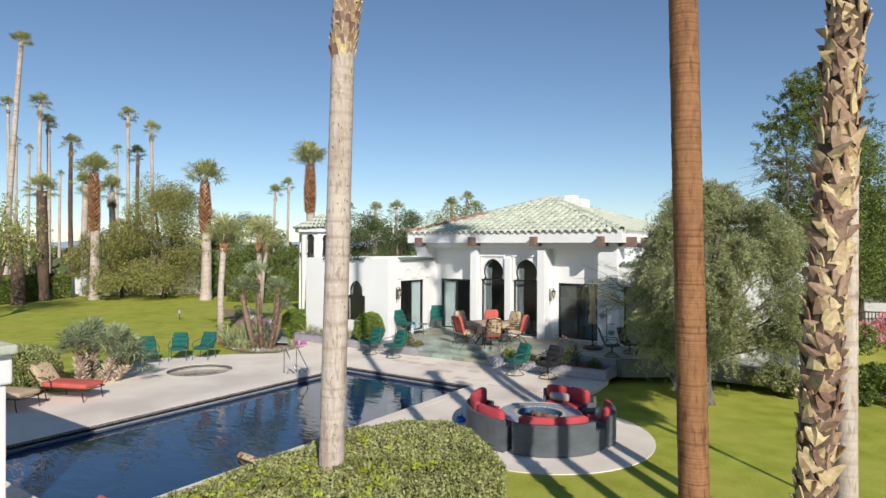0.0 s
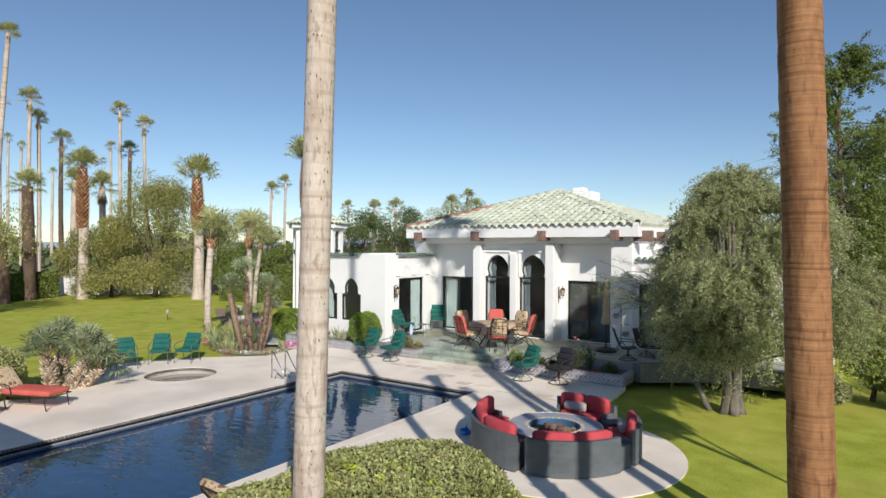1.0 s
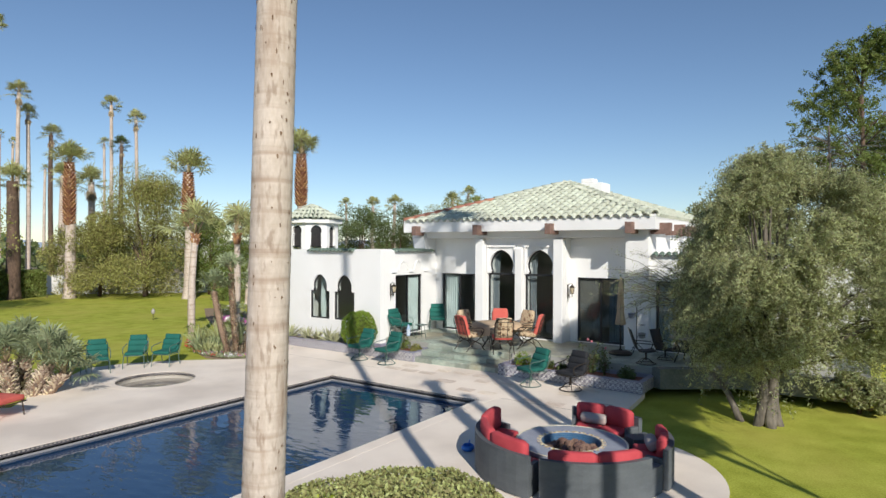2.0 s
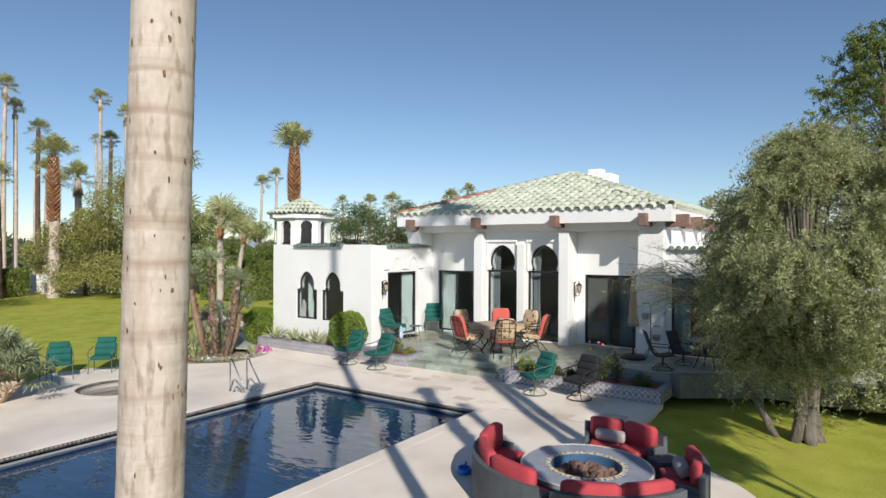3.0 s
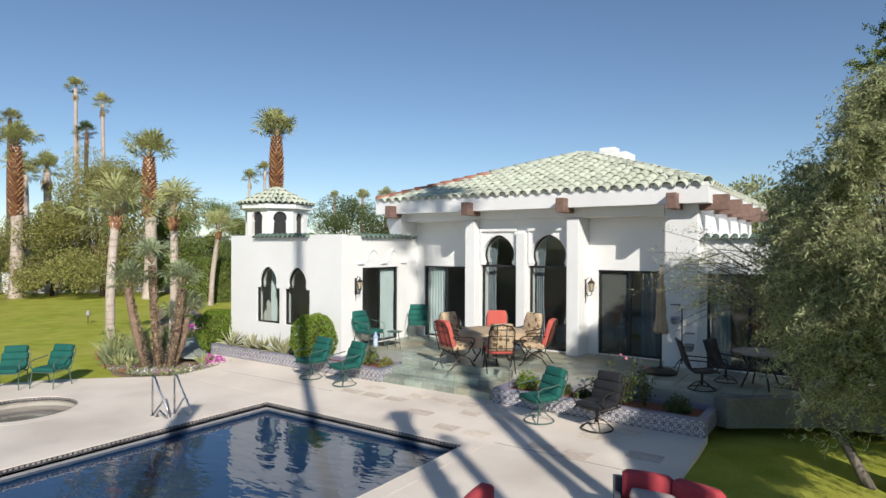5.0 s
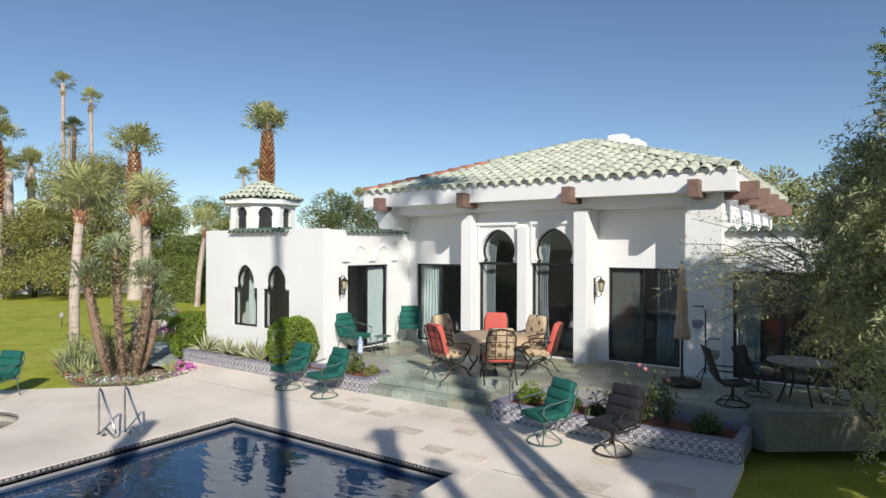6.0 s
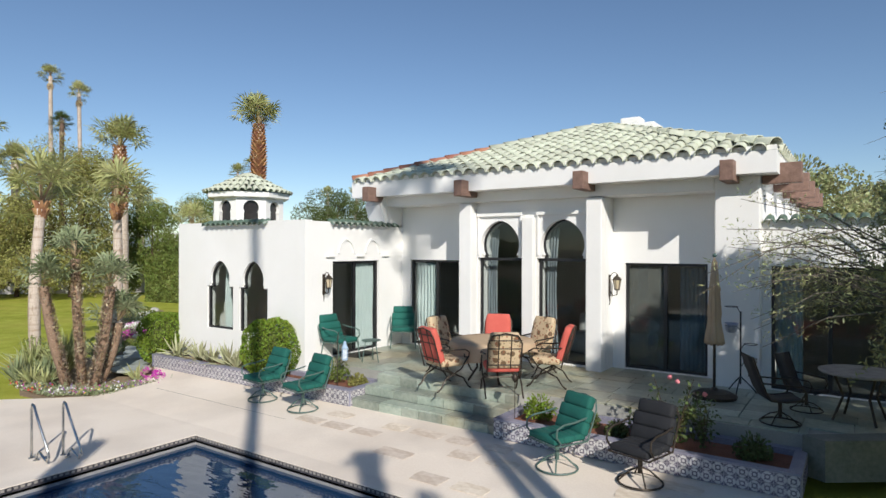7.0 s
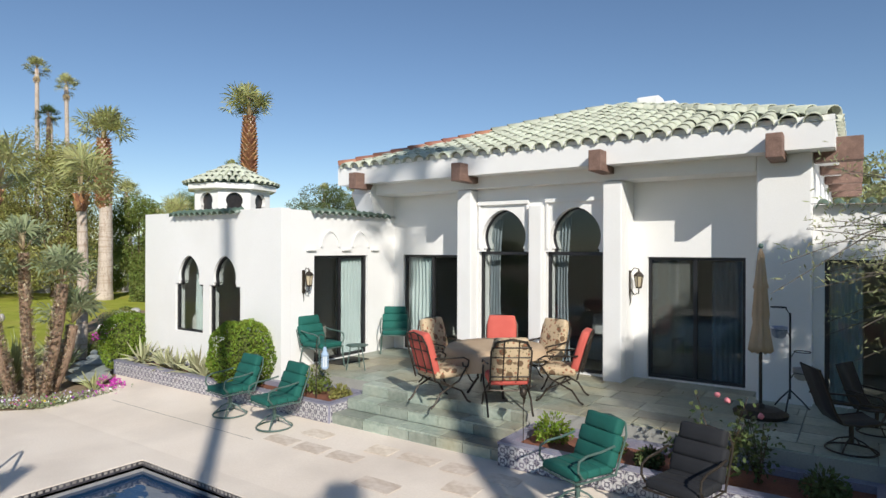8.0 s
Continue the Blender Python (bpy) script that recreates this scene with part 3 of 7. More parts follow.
planter([(-19.55, 17.37), (-13.07, 17.37), (-13.07, 18.36), (-15.0, 18.36), (-15.0, 18.07), (-19.55, 18.07)], "long tiled planter with agaves along the white wing wall",
        [(-19.5, 17.37, 6.43, 0), (-13.07, 17.37, 0.98, 90)])
planter([(-10.05, 17.3), (-6.05, 17.3), (-6.05, 18.38), (-10.05, 18.38)], "tiled planter with small roses edging the terrace",
        [(-10.05, 17.3, 4.0, 0), (-6.05, 17.3, 1.05, 90), (-10.05, 18.38, 1.05, -90)])

# ---- house ----
house = thing("house", Matrix(), "white stucco house with horseshoe arches and pale green tiled roof", "house")
EAVE = (-15.82, 20.35, -6.60, 29.5)
bm = bmesh.new()
# wing: front wall with two horseshoe windows, side wall with the sliding door
WIN = [(-18.41, -17.42), (-17.20, -16.21)]
slab(bm, [[(-19.6, 0), (-15.03, 0), (-15.03, 3.46), (-19.6, 3.46)]] + [horseshoe(a, b, 0.96, 1.96, 0.36, 2.50, point=0.06) for a, b in WIN], Matrix.Translation((0, 18.09, 0)) @ UPRIGHT, 0.22)
part("wall", bm, STUCCO, house)
bm = bmesh.new()
slab(bm, [rect(18.313, 0, 21.35, 3.44), rect(18.90, 0.49, 20.45, 2.57)], Matrix.Translation((-15.03, 0, 0)) @ SIDEWAYS, 0.22)
part("wall", bm, STUCCO, house)
for q in ((-19.6, 18.313, 0, -19.38, 25.8, 3.46), (-23.5, 25.8, 0, -15.26, 26.0, 3.4), (-19.38, 18.313, 3.0, -15.25, 25.8, 3.2)):
    part("wall", box(bmesh.new(), *q), STUCCO, house)
# main block: recessed bays with doors, arched middle, columns and piers
bm = bmesh.new()
slab(bm, [rect(-15.25, 0, -12.4, 3.95), rect(-14.76, 0.49, -13.22, 2.58)], Matrix.Translation((0, 21.352, 0)) @ UPRIGHT, 0.22)
part("wall", bm, STUCCO, house)
bm = bmesh.new()
slab(bm, [rect(-9.85, 0, -6.92, 3.95), rect(-9.36, 0.49, -7.82, 2.58)], Matrix.Translation((0, 21.352, 0)) @ UPRIGHT, 0.22)
part("wall", bm, STUCCO, house)
ARCH = [(-12.54, -11.42, -11.98), (-11.09, -9.95, -10.52)]
bm = bmesh.new()
slab(bm, [rect(-12.88, 0, -9.60, 3.95)] + [horseshoe(a, b, 0.50, 2.66, 0.475, 3.42, point=0.05) for a, b, c in ARCH], Matrix.Translation((0, 20.93, 0)) @ UPRIGHT, 0.42)
part("wall", bm, STUCCO, house)
for x0, x1, y0, z1 in ((-12.88, -12.56, 20.67, 3.86), (-9.92, -9.60, 20.67, 3.86), (-11.385, -11.12, 20.80, 3.52)):
    bm = bmesh.new()
    box(bm, x0, y0, 0.0, x1, 20.928, z1, 0.02)
    part("column", bm, STUCCO, house)
for a, b, c in ARCH:
    bm = bmesh.new()
    box(bm, a, 20.87, 3.56, b, 20.928, 3.64, 0.01)
    for u in (a + 0.02, b - 0.06):
        box(bm, u, 20.89, 2.72, u + 0.04, 20.928, 3.555, 0.005)
    part("moulding", bm, STUCCO, house)
bm = bmesh.new()
box(bm, -7.59, 20.72, 0.0, -6.88, 28.6, 4.2, 0.025)
part("pier", bm, STUCCO, house)
bm = bmesh.new()
box(bm, -15.26, 20.72, 3.88, -7.592, 21.348, 4.3, 0.02)
part("wall", bm, STUCCO, house)
for q in ((-15.26, 21.58, 0.0, -15.04, 28.8, 4.2), (-15.04, 28.6, 0.0, -6.88, 28.8, 4.2)):
    part("wall", box(bmesh.new(), *q), STUCCO, house)
bm = bmesh.new()
slab(bm, [[(20.72, 3.40), (21.35, 3.40), (21.35, 4.25), (20.72, 4.25), (20.5, 3.9)]], Matrix.Translation((-15.03, 0, 0)) @ SIDEWAYS, 0.5)
part("wall", bm, STUCCO, house)
# right wing
bm = bmesh.new()
slab(bm, [rect(-6.878, 0, -1.5, 3.36), rect(-6.74, 0.49, -4.2, 2.57)], Matrix.Translation((0, 20.95, 0)) @ UPRIGHT, 0.22)
part("wall", bm, STUCCO, house)
for q in ((-1.72, 21.175, 0, -1.5, 28.6, 3.36), (-6.87, 21.175, 3.0, -1.73, 28.6, 3.2)):
    part("wall", box(bmesh.new(), *q), STUCCO, house)
# inside
bm = bmesh.new()
box(bm, -15.02, 21.6, 0.44, -7.6, 28.55, 0.47)
box(bm, -15.02, 25.5, 0.47, -7.6, 25.6, 3.95)
box(bm, -19.37, 18.33, 0.30, -15.27, 25.7, 0.45)
box(bm, -19.37, 21.5, 0.47, -15.27, 21.6, 2.99)
box(bm, -6.87, 21.19, 0.44, -1.75, 25.0, 0.46)
box(bm, -6.87, 24.0, 0.47, -1.75, 24.1, 2.99)
box(bm, -15.02, 21.6, 4.0, -7.6, 28.55, 4.05)
part("interior", bm, INTERIOR, house)
bm = bmesh.new()
cushion(bm, -11.0, 22.4, 0.47, -9.3, 23.2, 0.95)
cushion(bm, -11.0, 23.0, 0.8, -9.3, 23.3, 1.35)
part("sofa", bm, surface("pale_sofa_cloth", (0.5, 0.5, 0.5), (0.6, 0.6, 0.6), 0.9), house, "pale sofa seen through the glass")
bm = bmesh.new()
lathe(bm, [(0.05, 0.47), (0.16, 0.5), (0.07, 0.7), (0.11, 0.9), (0.10, 1.1), (0.03, 1.14)], 14, Matrix.Translation((-9.0, 22.0, 0)))
part("lamp_stand", bm, DARK_BARK, house, "dark carved lamp stand behind the door glass")
bm = bmesh.new()
lathe(bm, [(0.05, 1.14), (0.12, 1.2), (0.14, 1.28), (0.10, 1.36), (0.03, 1.39)], 16, Matrix.Translation((-9.0, 22.0, 0)))
part("lamp_globe", bm, surface("white_globe", (0.75, 0.75, 0.72), (0.8, 0.8, 0.78), 0.4), house, "white globe of the lamp")


def framed(name, u0, u1, v0, v1, m, panels, parent, w=0.05, d=0.08, mid=0.06):
    """A sliding door or window: black metal frame, uprights and panes, in the plane of m."""
    holder = new(name)
    holder.parent = parent
    b = bmesh.new()
    slab(b, [rect(u0, v0, u1, v1), rect(u0 + w, v0 + w, u1 - w, v1 - w)], m @ Matrix.Translation((0, 0, 0.06)), d)
    for k in range(1, panels):
        c = u0 + (u1 - u0) * k / panels
        slab(b, [rect(c - mid / 2, v0 + w, c + mid / 2, v1 - w)], m @ Matrix.Translation((0, 0, 0.065)), d - 0.02)
    part("window_frame", b, BLACK_METAL, holder)
    for k in range(panels):
        a, c = u0 + w + (u1 - u0 - 2 * w) * k / panels, u0 + w + (u1 - u0 - 2 * w) * (k + 1) / panels
        b = bmesh.new()
        slab(b, [rect(a, v0 + w, c, v1 - w)], m @ Matrix.Translation((0, 0, 0.09 + 0.02 * (k % 2))), 0.008)
        pane = part("pane", b, GLASS, holder)
        pane.visible_shadow = False
    return holder


def curtain(u0, u1, v0, v1, m, parent, off=0.19, folds=9, gather=0.0, name="curtain", stuff=None):
    b = bmesh.new()
    n, rows = folds * 8, 8
    g = []
    for j in range(rows + 1):
        v = v0 + (v1 - v0) * j / rows
        k = 1 - gather * math.sin(math.pi * min(1, (1 - j / rows) * 1.0))
        g.append([b.verts.new(m @ Vector((u0 + (u1 - u0) * k * i / n, v, off + 0.04 * math.sin(2 * math.pi * folds * i / n) + 0.012 * math.sin(5.1 * i / n + j)))) for i in range(n + 1)])
    for j in range(rows):
        for i in range(n):
            b.faces.new((g[j][i], g[j][i + 1], g[j + 1][i + 1], g[j + 1][i]))
    return part(name, b, stuff or CURTAIN, parent, "blue-grey gathered curtain" if stuff else "pale grey-green gathered curtain", smooth=True)


MS = Matrix.Translation((-15.03, 0, 0)) @ SIDEWAYS
MB = Matrix.Translation((0, 21.352, 0)) @ UPRIGHT
d1 = framed("door", 18.90, 20.45, 0.49, 2.57, MS, 2, house)
curtain(19.72, 20.42, 0.5, 2.5, MS, d1, folds=7)
d2 = framed("door", -14.76, -13.22, 0.49, 2.58, MB, 2, house)
curtain(-14.7, -14.02, 0.5, 2.5, MB, d2, folds=7)
d3 = framed("door", -9.36, -7.82, 0.49, 2.58, MB, 2, house)
curtain(-8.35, -7.86, 0.5, 2.5, MB, d3, folds=6, stuff=DIM_CURTAIN)
# partly see-through grey sheet behind the left half of the door
bm = bmesh.new()
slab(bm, [rect(-9.31, 0.54, -8.62, 2.53)], MB @ Matrix.Translation((0, 0, 0.125)), 0.004)
part("insect_screen", bm, GREY_SHEET, d3, "partly see-through grey sheet behind the left door glass").visible_shadow = False
MR = Matrix.Translation((0, 20.95, 0)) @ UPRIGHT
d4 = framed("door", -6.74, -4.2, 0.49, 2.57, MR, 3, house)
curtain(-6.68, -6.28, 0.5, 2.5, MR, d4, folds=5)
MA = Matrix.Translation((0, 21.05, 0)) @ UPRIGHT
for a, b2, c in ARCH:
    w = new("window")
    w.parent = house
    bm = bmesh.new()
    slab(bm, [horseshoe(a, b2, 0.50, 2.66, 0.475, 3.42, point=0.05), horseshoe(a + 0.05, b2 - 0.05, 0.56, 2.63, 0.445, 3.39, point=0.05)], MA, 0.06)
    slab(bm, [rect(a + 0.05, 2.60, b2 - 0.05, 2.66)], MA @ Matrix.Translation((0, 0, 0.005)), 0.05)
    part("window_frame", bm, BLACK_METAL, w)
    bm = bmesh.new()
    slab(bm, [horseshoe(a + 0.02, b2 - 0.02, 0.52, 2.65, 0.46, 3.405, point=0.05)], MA @ Matrix.Translation((0, 0, 0.03)), 0.008)
    part("pane", bm, GLASS, w).visible_shadow = False
    curtain(a + 0.04, a + 0.34, 0.5, 3.3, MA, w, off=0.28, folds=4, gather=0.25, stuff=DIM_CURTAIN)
    curtain(b2 - 0.04, b2 - 0.20, 0.5, 3.3, MA, w, off=0.28, folds=3, gather=0.25, stuff=DIM_CURTAIN)
MW = Matrix.Translation((0, 18.09, 0)) @ UPRIGHT
for a, b2 in WIN:
    w = new("window")
    w.parent = house
    bm = bmesh.new()
    slab(bm, [horseshoe(a, b2, 0.96, 1.96, 0.36, 2.50, point=0.06), horseshoe(a + 0.045, b2 - 0.045, 1.005, 1.93, 0.33, 2.47, point=0.06)], MW @ Matrix.Translation((0, 0, 0.05)), 0.06)
    part("window_frame", bm, BLACK_METAL, w)
    bm = bmesh.new()
    slab(bm, [horseshoe(a + 0.02, b2 - 0.02, 0.98, 1.95, 0.345, 2.485, point=0.06)], MW @ Matrix.Translation((0, 0, 0.08)), 0.008)
    part("pane", bm, GLASS, w).visible_shadow = False
    if a < -18:
        curtain(a + 0.16, a + 0.42, 0.7, 2.4, MW, w, off=0.4, folds=4)


# roof
def barrel(r0, r1, length, arch=0.0, n=7, t=0.014):
    """A half-round tile along +y, its lower end at the origin, open below."""
    b = bmesh.new()
    rows = []
    for y, r in ((0, r0), (length, r1)):
        rows.append(([b.verts.new((r * math.cos(math.pi * i / n), y, r * math.sin(math.pi * i / n) + arch)) for i in range(n + 1)],
                     [b.verts.new(((r - t) * math.cos(math.pi * i / n), y, (r - t) * math.sin(math.pi * i / n) + arch)) for i in range(n + 1)]))
    for i in range(n):
        b.faces.new((rows[0][0][i], rows[0][0][i + 1], rows[1][0][i + 1], rows[1][0][i]))
        b.faces.new((rows[0][1][i], rows[1][1][i], rows[1][1][i + 1], rows[0][1][i + 1]))
        b.faces.new((rows[0][0][i], rows[0][1][i], rows[0][1][i + 1], rows[0][0][i + 1]))
    me = bpy.data.meshes.new("roof_tile")
    bmesh.ops.recalc_face_normals(b, faces=b.faces)
    b.to_mesh(me)
    b.free()
    me.polygons.foreach_set("use_smooth", [True] * len(me.polygons))
    return me


TILE = barrel(0.125, 0.105, 0.44)
TILE.materials.append(ROOF_TILE)
HIPTILE = barrel(0.13, 0.11, 0.46, 0.02)
HIPTILE.materials.append(ROOF_TILE)
HIPRED = barrel(0.12, 0.10, 0.40, 0.02)
HIPRED.materials.append(RED_TILE)
SMALL = barrel(0.085, 0.07, 0.24, 0, 6)
SMALL.materials.append(DARK_TILE_AND_GAP)

cx, half, z_eave, z_top = (EAVE[0] + EAVE[2]) / 2, (EAVE[2] - EAVE[0]) / 2, 4.46, 6.06
top = Vector((cx, EAVE[1] + half, z_top))
# Sheet below the tiles; its dark colour paints the shade in their gaps.
bm = bmesh.new()
corner = [bm.verts.new((x, y, z_eave)) for x, y in ((EAVE[0], EAVE[1]), (EAVE[2], EAVE[1]), (EAVE[2], EAVE[3]), (EAVE[0], EAVE[3]))]
apex = bm.verts.new(top)
for i in range(4):
    bm.faces.new((corner[i], corner[(i + 1) % 4], apex))
bm.faces.new(corner[::-1])
roof = part("roof", bm, DARK_TILE_AND_GAP, house, "hip roof of pale green barrel tiles")
bm = bmesh.new()
slab(bm, [[(EAVE[0], EAVE[1]), (EAVE[2], EAVE[1]), (EAVE[2], EAVE[3]), (EAVE[0], EAVE[3])]], Matrix.Translation((0, 0, 4.10)), z_eave - 4.10 - 0.002)
part("fascia", bm, STUCCO, house, "white plastered eaves band")
slope = math.atan2(z_top - z_eave, half)
run = half / math.cos(slope)
step = 0.365
rng = random.Random(9)


def roof_face(turn, as_pieces):
    """Courses of barrel tiles on one of the four roof faces."""
    centre = Matrix.Translation((cx, EAVE[1] + half, 0)) @ pose(0, 0, 0, 0, 0, turn)
    rest = bmesh.new()
    for j in range(int(run / step) + 1):
        s = -0.07 + j * step
        width = half * (1 - max(0, s) / run)
        k = int(width / 0.29)
        for i in range(-k, k + 1):
            if abs(i * 0.29) > width - 0.02:
                continue
            y, z = -half + s * math.cos(slope), z_eave + s * math.sin(slope) + 0.012 + rng.uniform(0, 0.012)
            m = centre @ Matrix.Translation((i * 0.29 + rng.uniform(-0.008, 0.008), y, z)) @ pose(0, 0, 0, math.degrees(slope) - 1.6, rng.uniform(-2, 2), rng.uniform(-1.2, 1.2))
            if as_pieces:
                piece("roof_tile", TILE, roof, m)
            else:
                b = bmesh.new()
                b.from_mesh(TILE)
                join(rest, b, m)
    if not as_pieces:
        tagged(part("tile_course", rest, ROOF_TILE, roof, smooth=True), kind="stuff")
    else:
        rest.free()


roof_face(0, True)
roof_face(90, False)
for sx, sy in ((-1, -1), (1, -1), (1, 1)):
    a = Vector((cx + sx * half, EAVE[1] + half + sy * half, z_eave))
    d = top - a
    L = d.length
    turn = math.degrees(math.atan2(d.y, d.x)) - 90
    for i in range(int(L / 0.4)):
        at = a + d * (i * 0.4 + 0.02) / L
        red = sx < 0 and i < 9
        piece("ridge_tile", HIPRED if red else HIPTILE, roof, Matrix.Translation(at + Vector((0, 0, 0.05))) @ pose(0, 0, 0, 0, 0, turn) @ pose(0, 0, 0, math.degrees(math.asin(d.z / L)) - 2, 0, 0))
for q in ((EAVE[0], EAVE[1] + 0.012, z_eave, EAVE[2], EAVE[1] + 0.06, z_eave + 0.085), (EAVE[2] - 0.06, EAVE[1] + 0.065, z_eave, EAVE[2] - 0.012, EAVE[3], z_eave + 0.085)):
    part("mortar", box(bmesh.new(), *q), STUCCO, house, "white mortar closing the tile ends")
# beams under the eaves
for x in (-15.14, -12.53, -9.85, -7.3):
    bm = bmesh.new()
    box(bm, x - 0.105, 20.08, 3.98, x + 0.105, 20.73, 4.32, 0.015)
    part("beam", bm, BEAM_WOOD, house, "square brown timber beam end")
for y in (20.9, 22.6, 24.3, 26.0, 27.7):
    bm = bmesh.new()
    box(bm, -6.87, y - 0.1, 3.96, -6.28, y + 0.1, 4.30, 0.015)
    part("beam", bm, BEAM_WOOD, house, "square brown timber beam end")
# chimney
bm = bmesh.new()
box(bm, -10.62, 24.55, 5.2, -9.68, 25.45, 6.02, 0.03)
box(bm, -10.55, 24.62, 6.023, -10.05, 25.1, 6.20, 0.05)
part("chimney", bm, STUCCO, house, "low white plastered chimney")


def tile_row(x, y, z, length, turn, parent):
    """A short awning row of dark half-round tiles along a parapet."""
    k = int(length / 0.19)
    for i in range(k):
        at = Vector((x, y, z)) + Vector((math.cos(radians(turn)), math.sin(radians(turn)), 0)) * (0.19 * (i + 0.5))
        piece("parapet_tile", SMALL, parent, Matrix.Translation(at) @ pose(0, 0, 0, 0, 0, turn) @ Matrix.Translation((0, -0.12, -0.03)) @ pose(0, 0, 0, 22, 0, 0))


tile_row(-18.47, 18.09, 3.40, 2.35, 0, house)
tile_row(-15.03, 18.80, 3.40, 2.35, 90, house)
tile_row(-6.86, 20.95, 3.33, 5.3, 0, house)
# plaster relief arches over the doors
bm = bmesh.new()
for c in (19.33, 20.22):
    outer = [(c + 0.27 * math.cos(math.pi * i / 14), 2.74 + 0.30 * math.sin(math.pi * i / 14) + 0.05 * (1 - abs(i / 7 - 1))) for i in range(15)]
    inner = [(c + 0.22 * math.cos(math.pi * i / 14), 2.74 + 0.25 * math.sin(math.pi * i / 14) + 0.05 * (1 - abs(i / 7 - 1))) for i in range(15)]
    slab(bm, [outer + inner[::-1]], Matrix.Translation((-15.0, 0, 0)) @ SIDEWAYS, 0.028)
    part("relief_arch", bm, STUCCO, house, "raised plaster arch moulding")
    bm = bmesh.new()
for c in (18.80, 19.77, 20.66):
    box(bm, -15.028, c - 0.12, 2.66, -14.97, c + 0.12, 2.71, 0.015)
    part("corbel", bm, STUCCO, house)
    bm = bmesh.new()
slab(bm, [[(-5.9 + 0.55 * math.cos(math.pi * i / 16), 2.66 + 0.5 * math.sin(math.pi * i / 16)) for i in range(17)] + [(-5.9 - 0.45 * math.cos(math.pi * i / 16), 2.66 + 0.41 * math.sin(math.pi * i / 16)) for i in range(17)]], Matrix.Translation((0, 20.90, 0)) @ UPRIGHT, 0.048)
part("relief_arch", bm, STUCCO, house, "raised plaster arch moulding")

# turret behind the wing
# Dark sheet behind each open arch paints the shade inside the turret.
TURRET_SHADE = surface("dark_turret_shade", (0.018, 0.016, 0.018), (0.035, 0.03, 0.03), 0.12, 10, 2, 0.0)
turret = thing("turret", Matrix.Translation((-24.9, 24.25, 0)), "white octagonal turret with arched openings and green tiled cap", "turret")
for k in range(8):
    m = pose(0, 0, 0, 0, 0, 45 * k + 12) @ Matrix.Translation((0, -1.25, 0)) @ UPRIGHT
    bm = bmesh.new()
    slab(bm, [rect(-0.518, 0, 0.518, 4.85), horseshoe(-0.25, 0.25, 3.6, 4.12, 0.275, 4.62, 14)], m, 0.14)
    part("wall", bm, STUCCO, turret)
    bm = bmesh.new()
    slab(bm, [rect(-0.33, 3.55, 0.33, 4.68)], m @ Matrix.Translation((0, 0, 0.143)), 0.01)
    part("pane", bm, TURRET_SHADE, turret, "dark sheet standing in for shade inside the opening")
bm = bmesh.new()
lathe(bm, [(1.3, 4.70), (1.58, 4.74), (1.58, 4.93), (1.3, 4.94)], 8, pose(0, 0, 0, 0, 0, 34.5))
part("cornice", bm, STUCCO, turret)
# Cap sheet, dark likewise to give shade between the pale tiles.
bm = bmesh.new()
lathe(bm, [(1.64, 4.945), (0.02, 5.72)], 8, pose(0, 0, 0, 0, 0, 34.5))
cap = part("roof", bm, DARK_TILE_AND_GAP, turret)
TURT = barrel(0.11, 0.07, 0.44, 0, 5)
TURT.materials.append(ROOF_TILE)
for j in range(4):
    r = 1.68 - j * 0.40
    k = int(2 * math.pi * r / 0.26)
    for i in range(k):
        piece("roof_tile", TURT, cap, pose(0, 0, 0, 0, 0, 360 * i / k) @ Matrix.Translation((0, -r * 0.97, 4.95 + (1.64 - r) * 0.475 + 0.01)) @ pose(0, 0, 0, 25.4, 0, 0))


# ---- trees and hedges ----
def trunk_mesh(base, top, r0, r1, bend=0.0, n=14, rings=30, rough=0.0, seed=0, flare=0.0):
    """A tapered, slightly bent trunk."""
    b = bmesh.new()
    r = random.Random(seed)
    base, top = Vector(base), Vector(top)
    side = Vector((r.uniform(-1, 1), r.uniform(-1, 1), 0)).normalized()
    pts, rad = [], []
    for i in range(rings + 1):
        f = i / rings
        pts.append(base.lerp(top, f) + side * bend * math.sin(math.pi * f))
        rad.append((r0 + (r1 - r0) * f + flare * max(0, 1 - f * 8) ** 2) * (1 + r.uniform(-rough, rough)))
    tube(b, pts, rad, n)
    return b


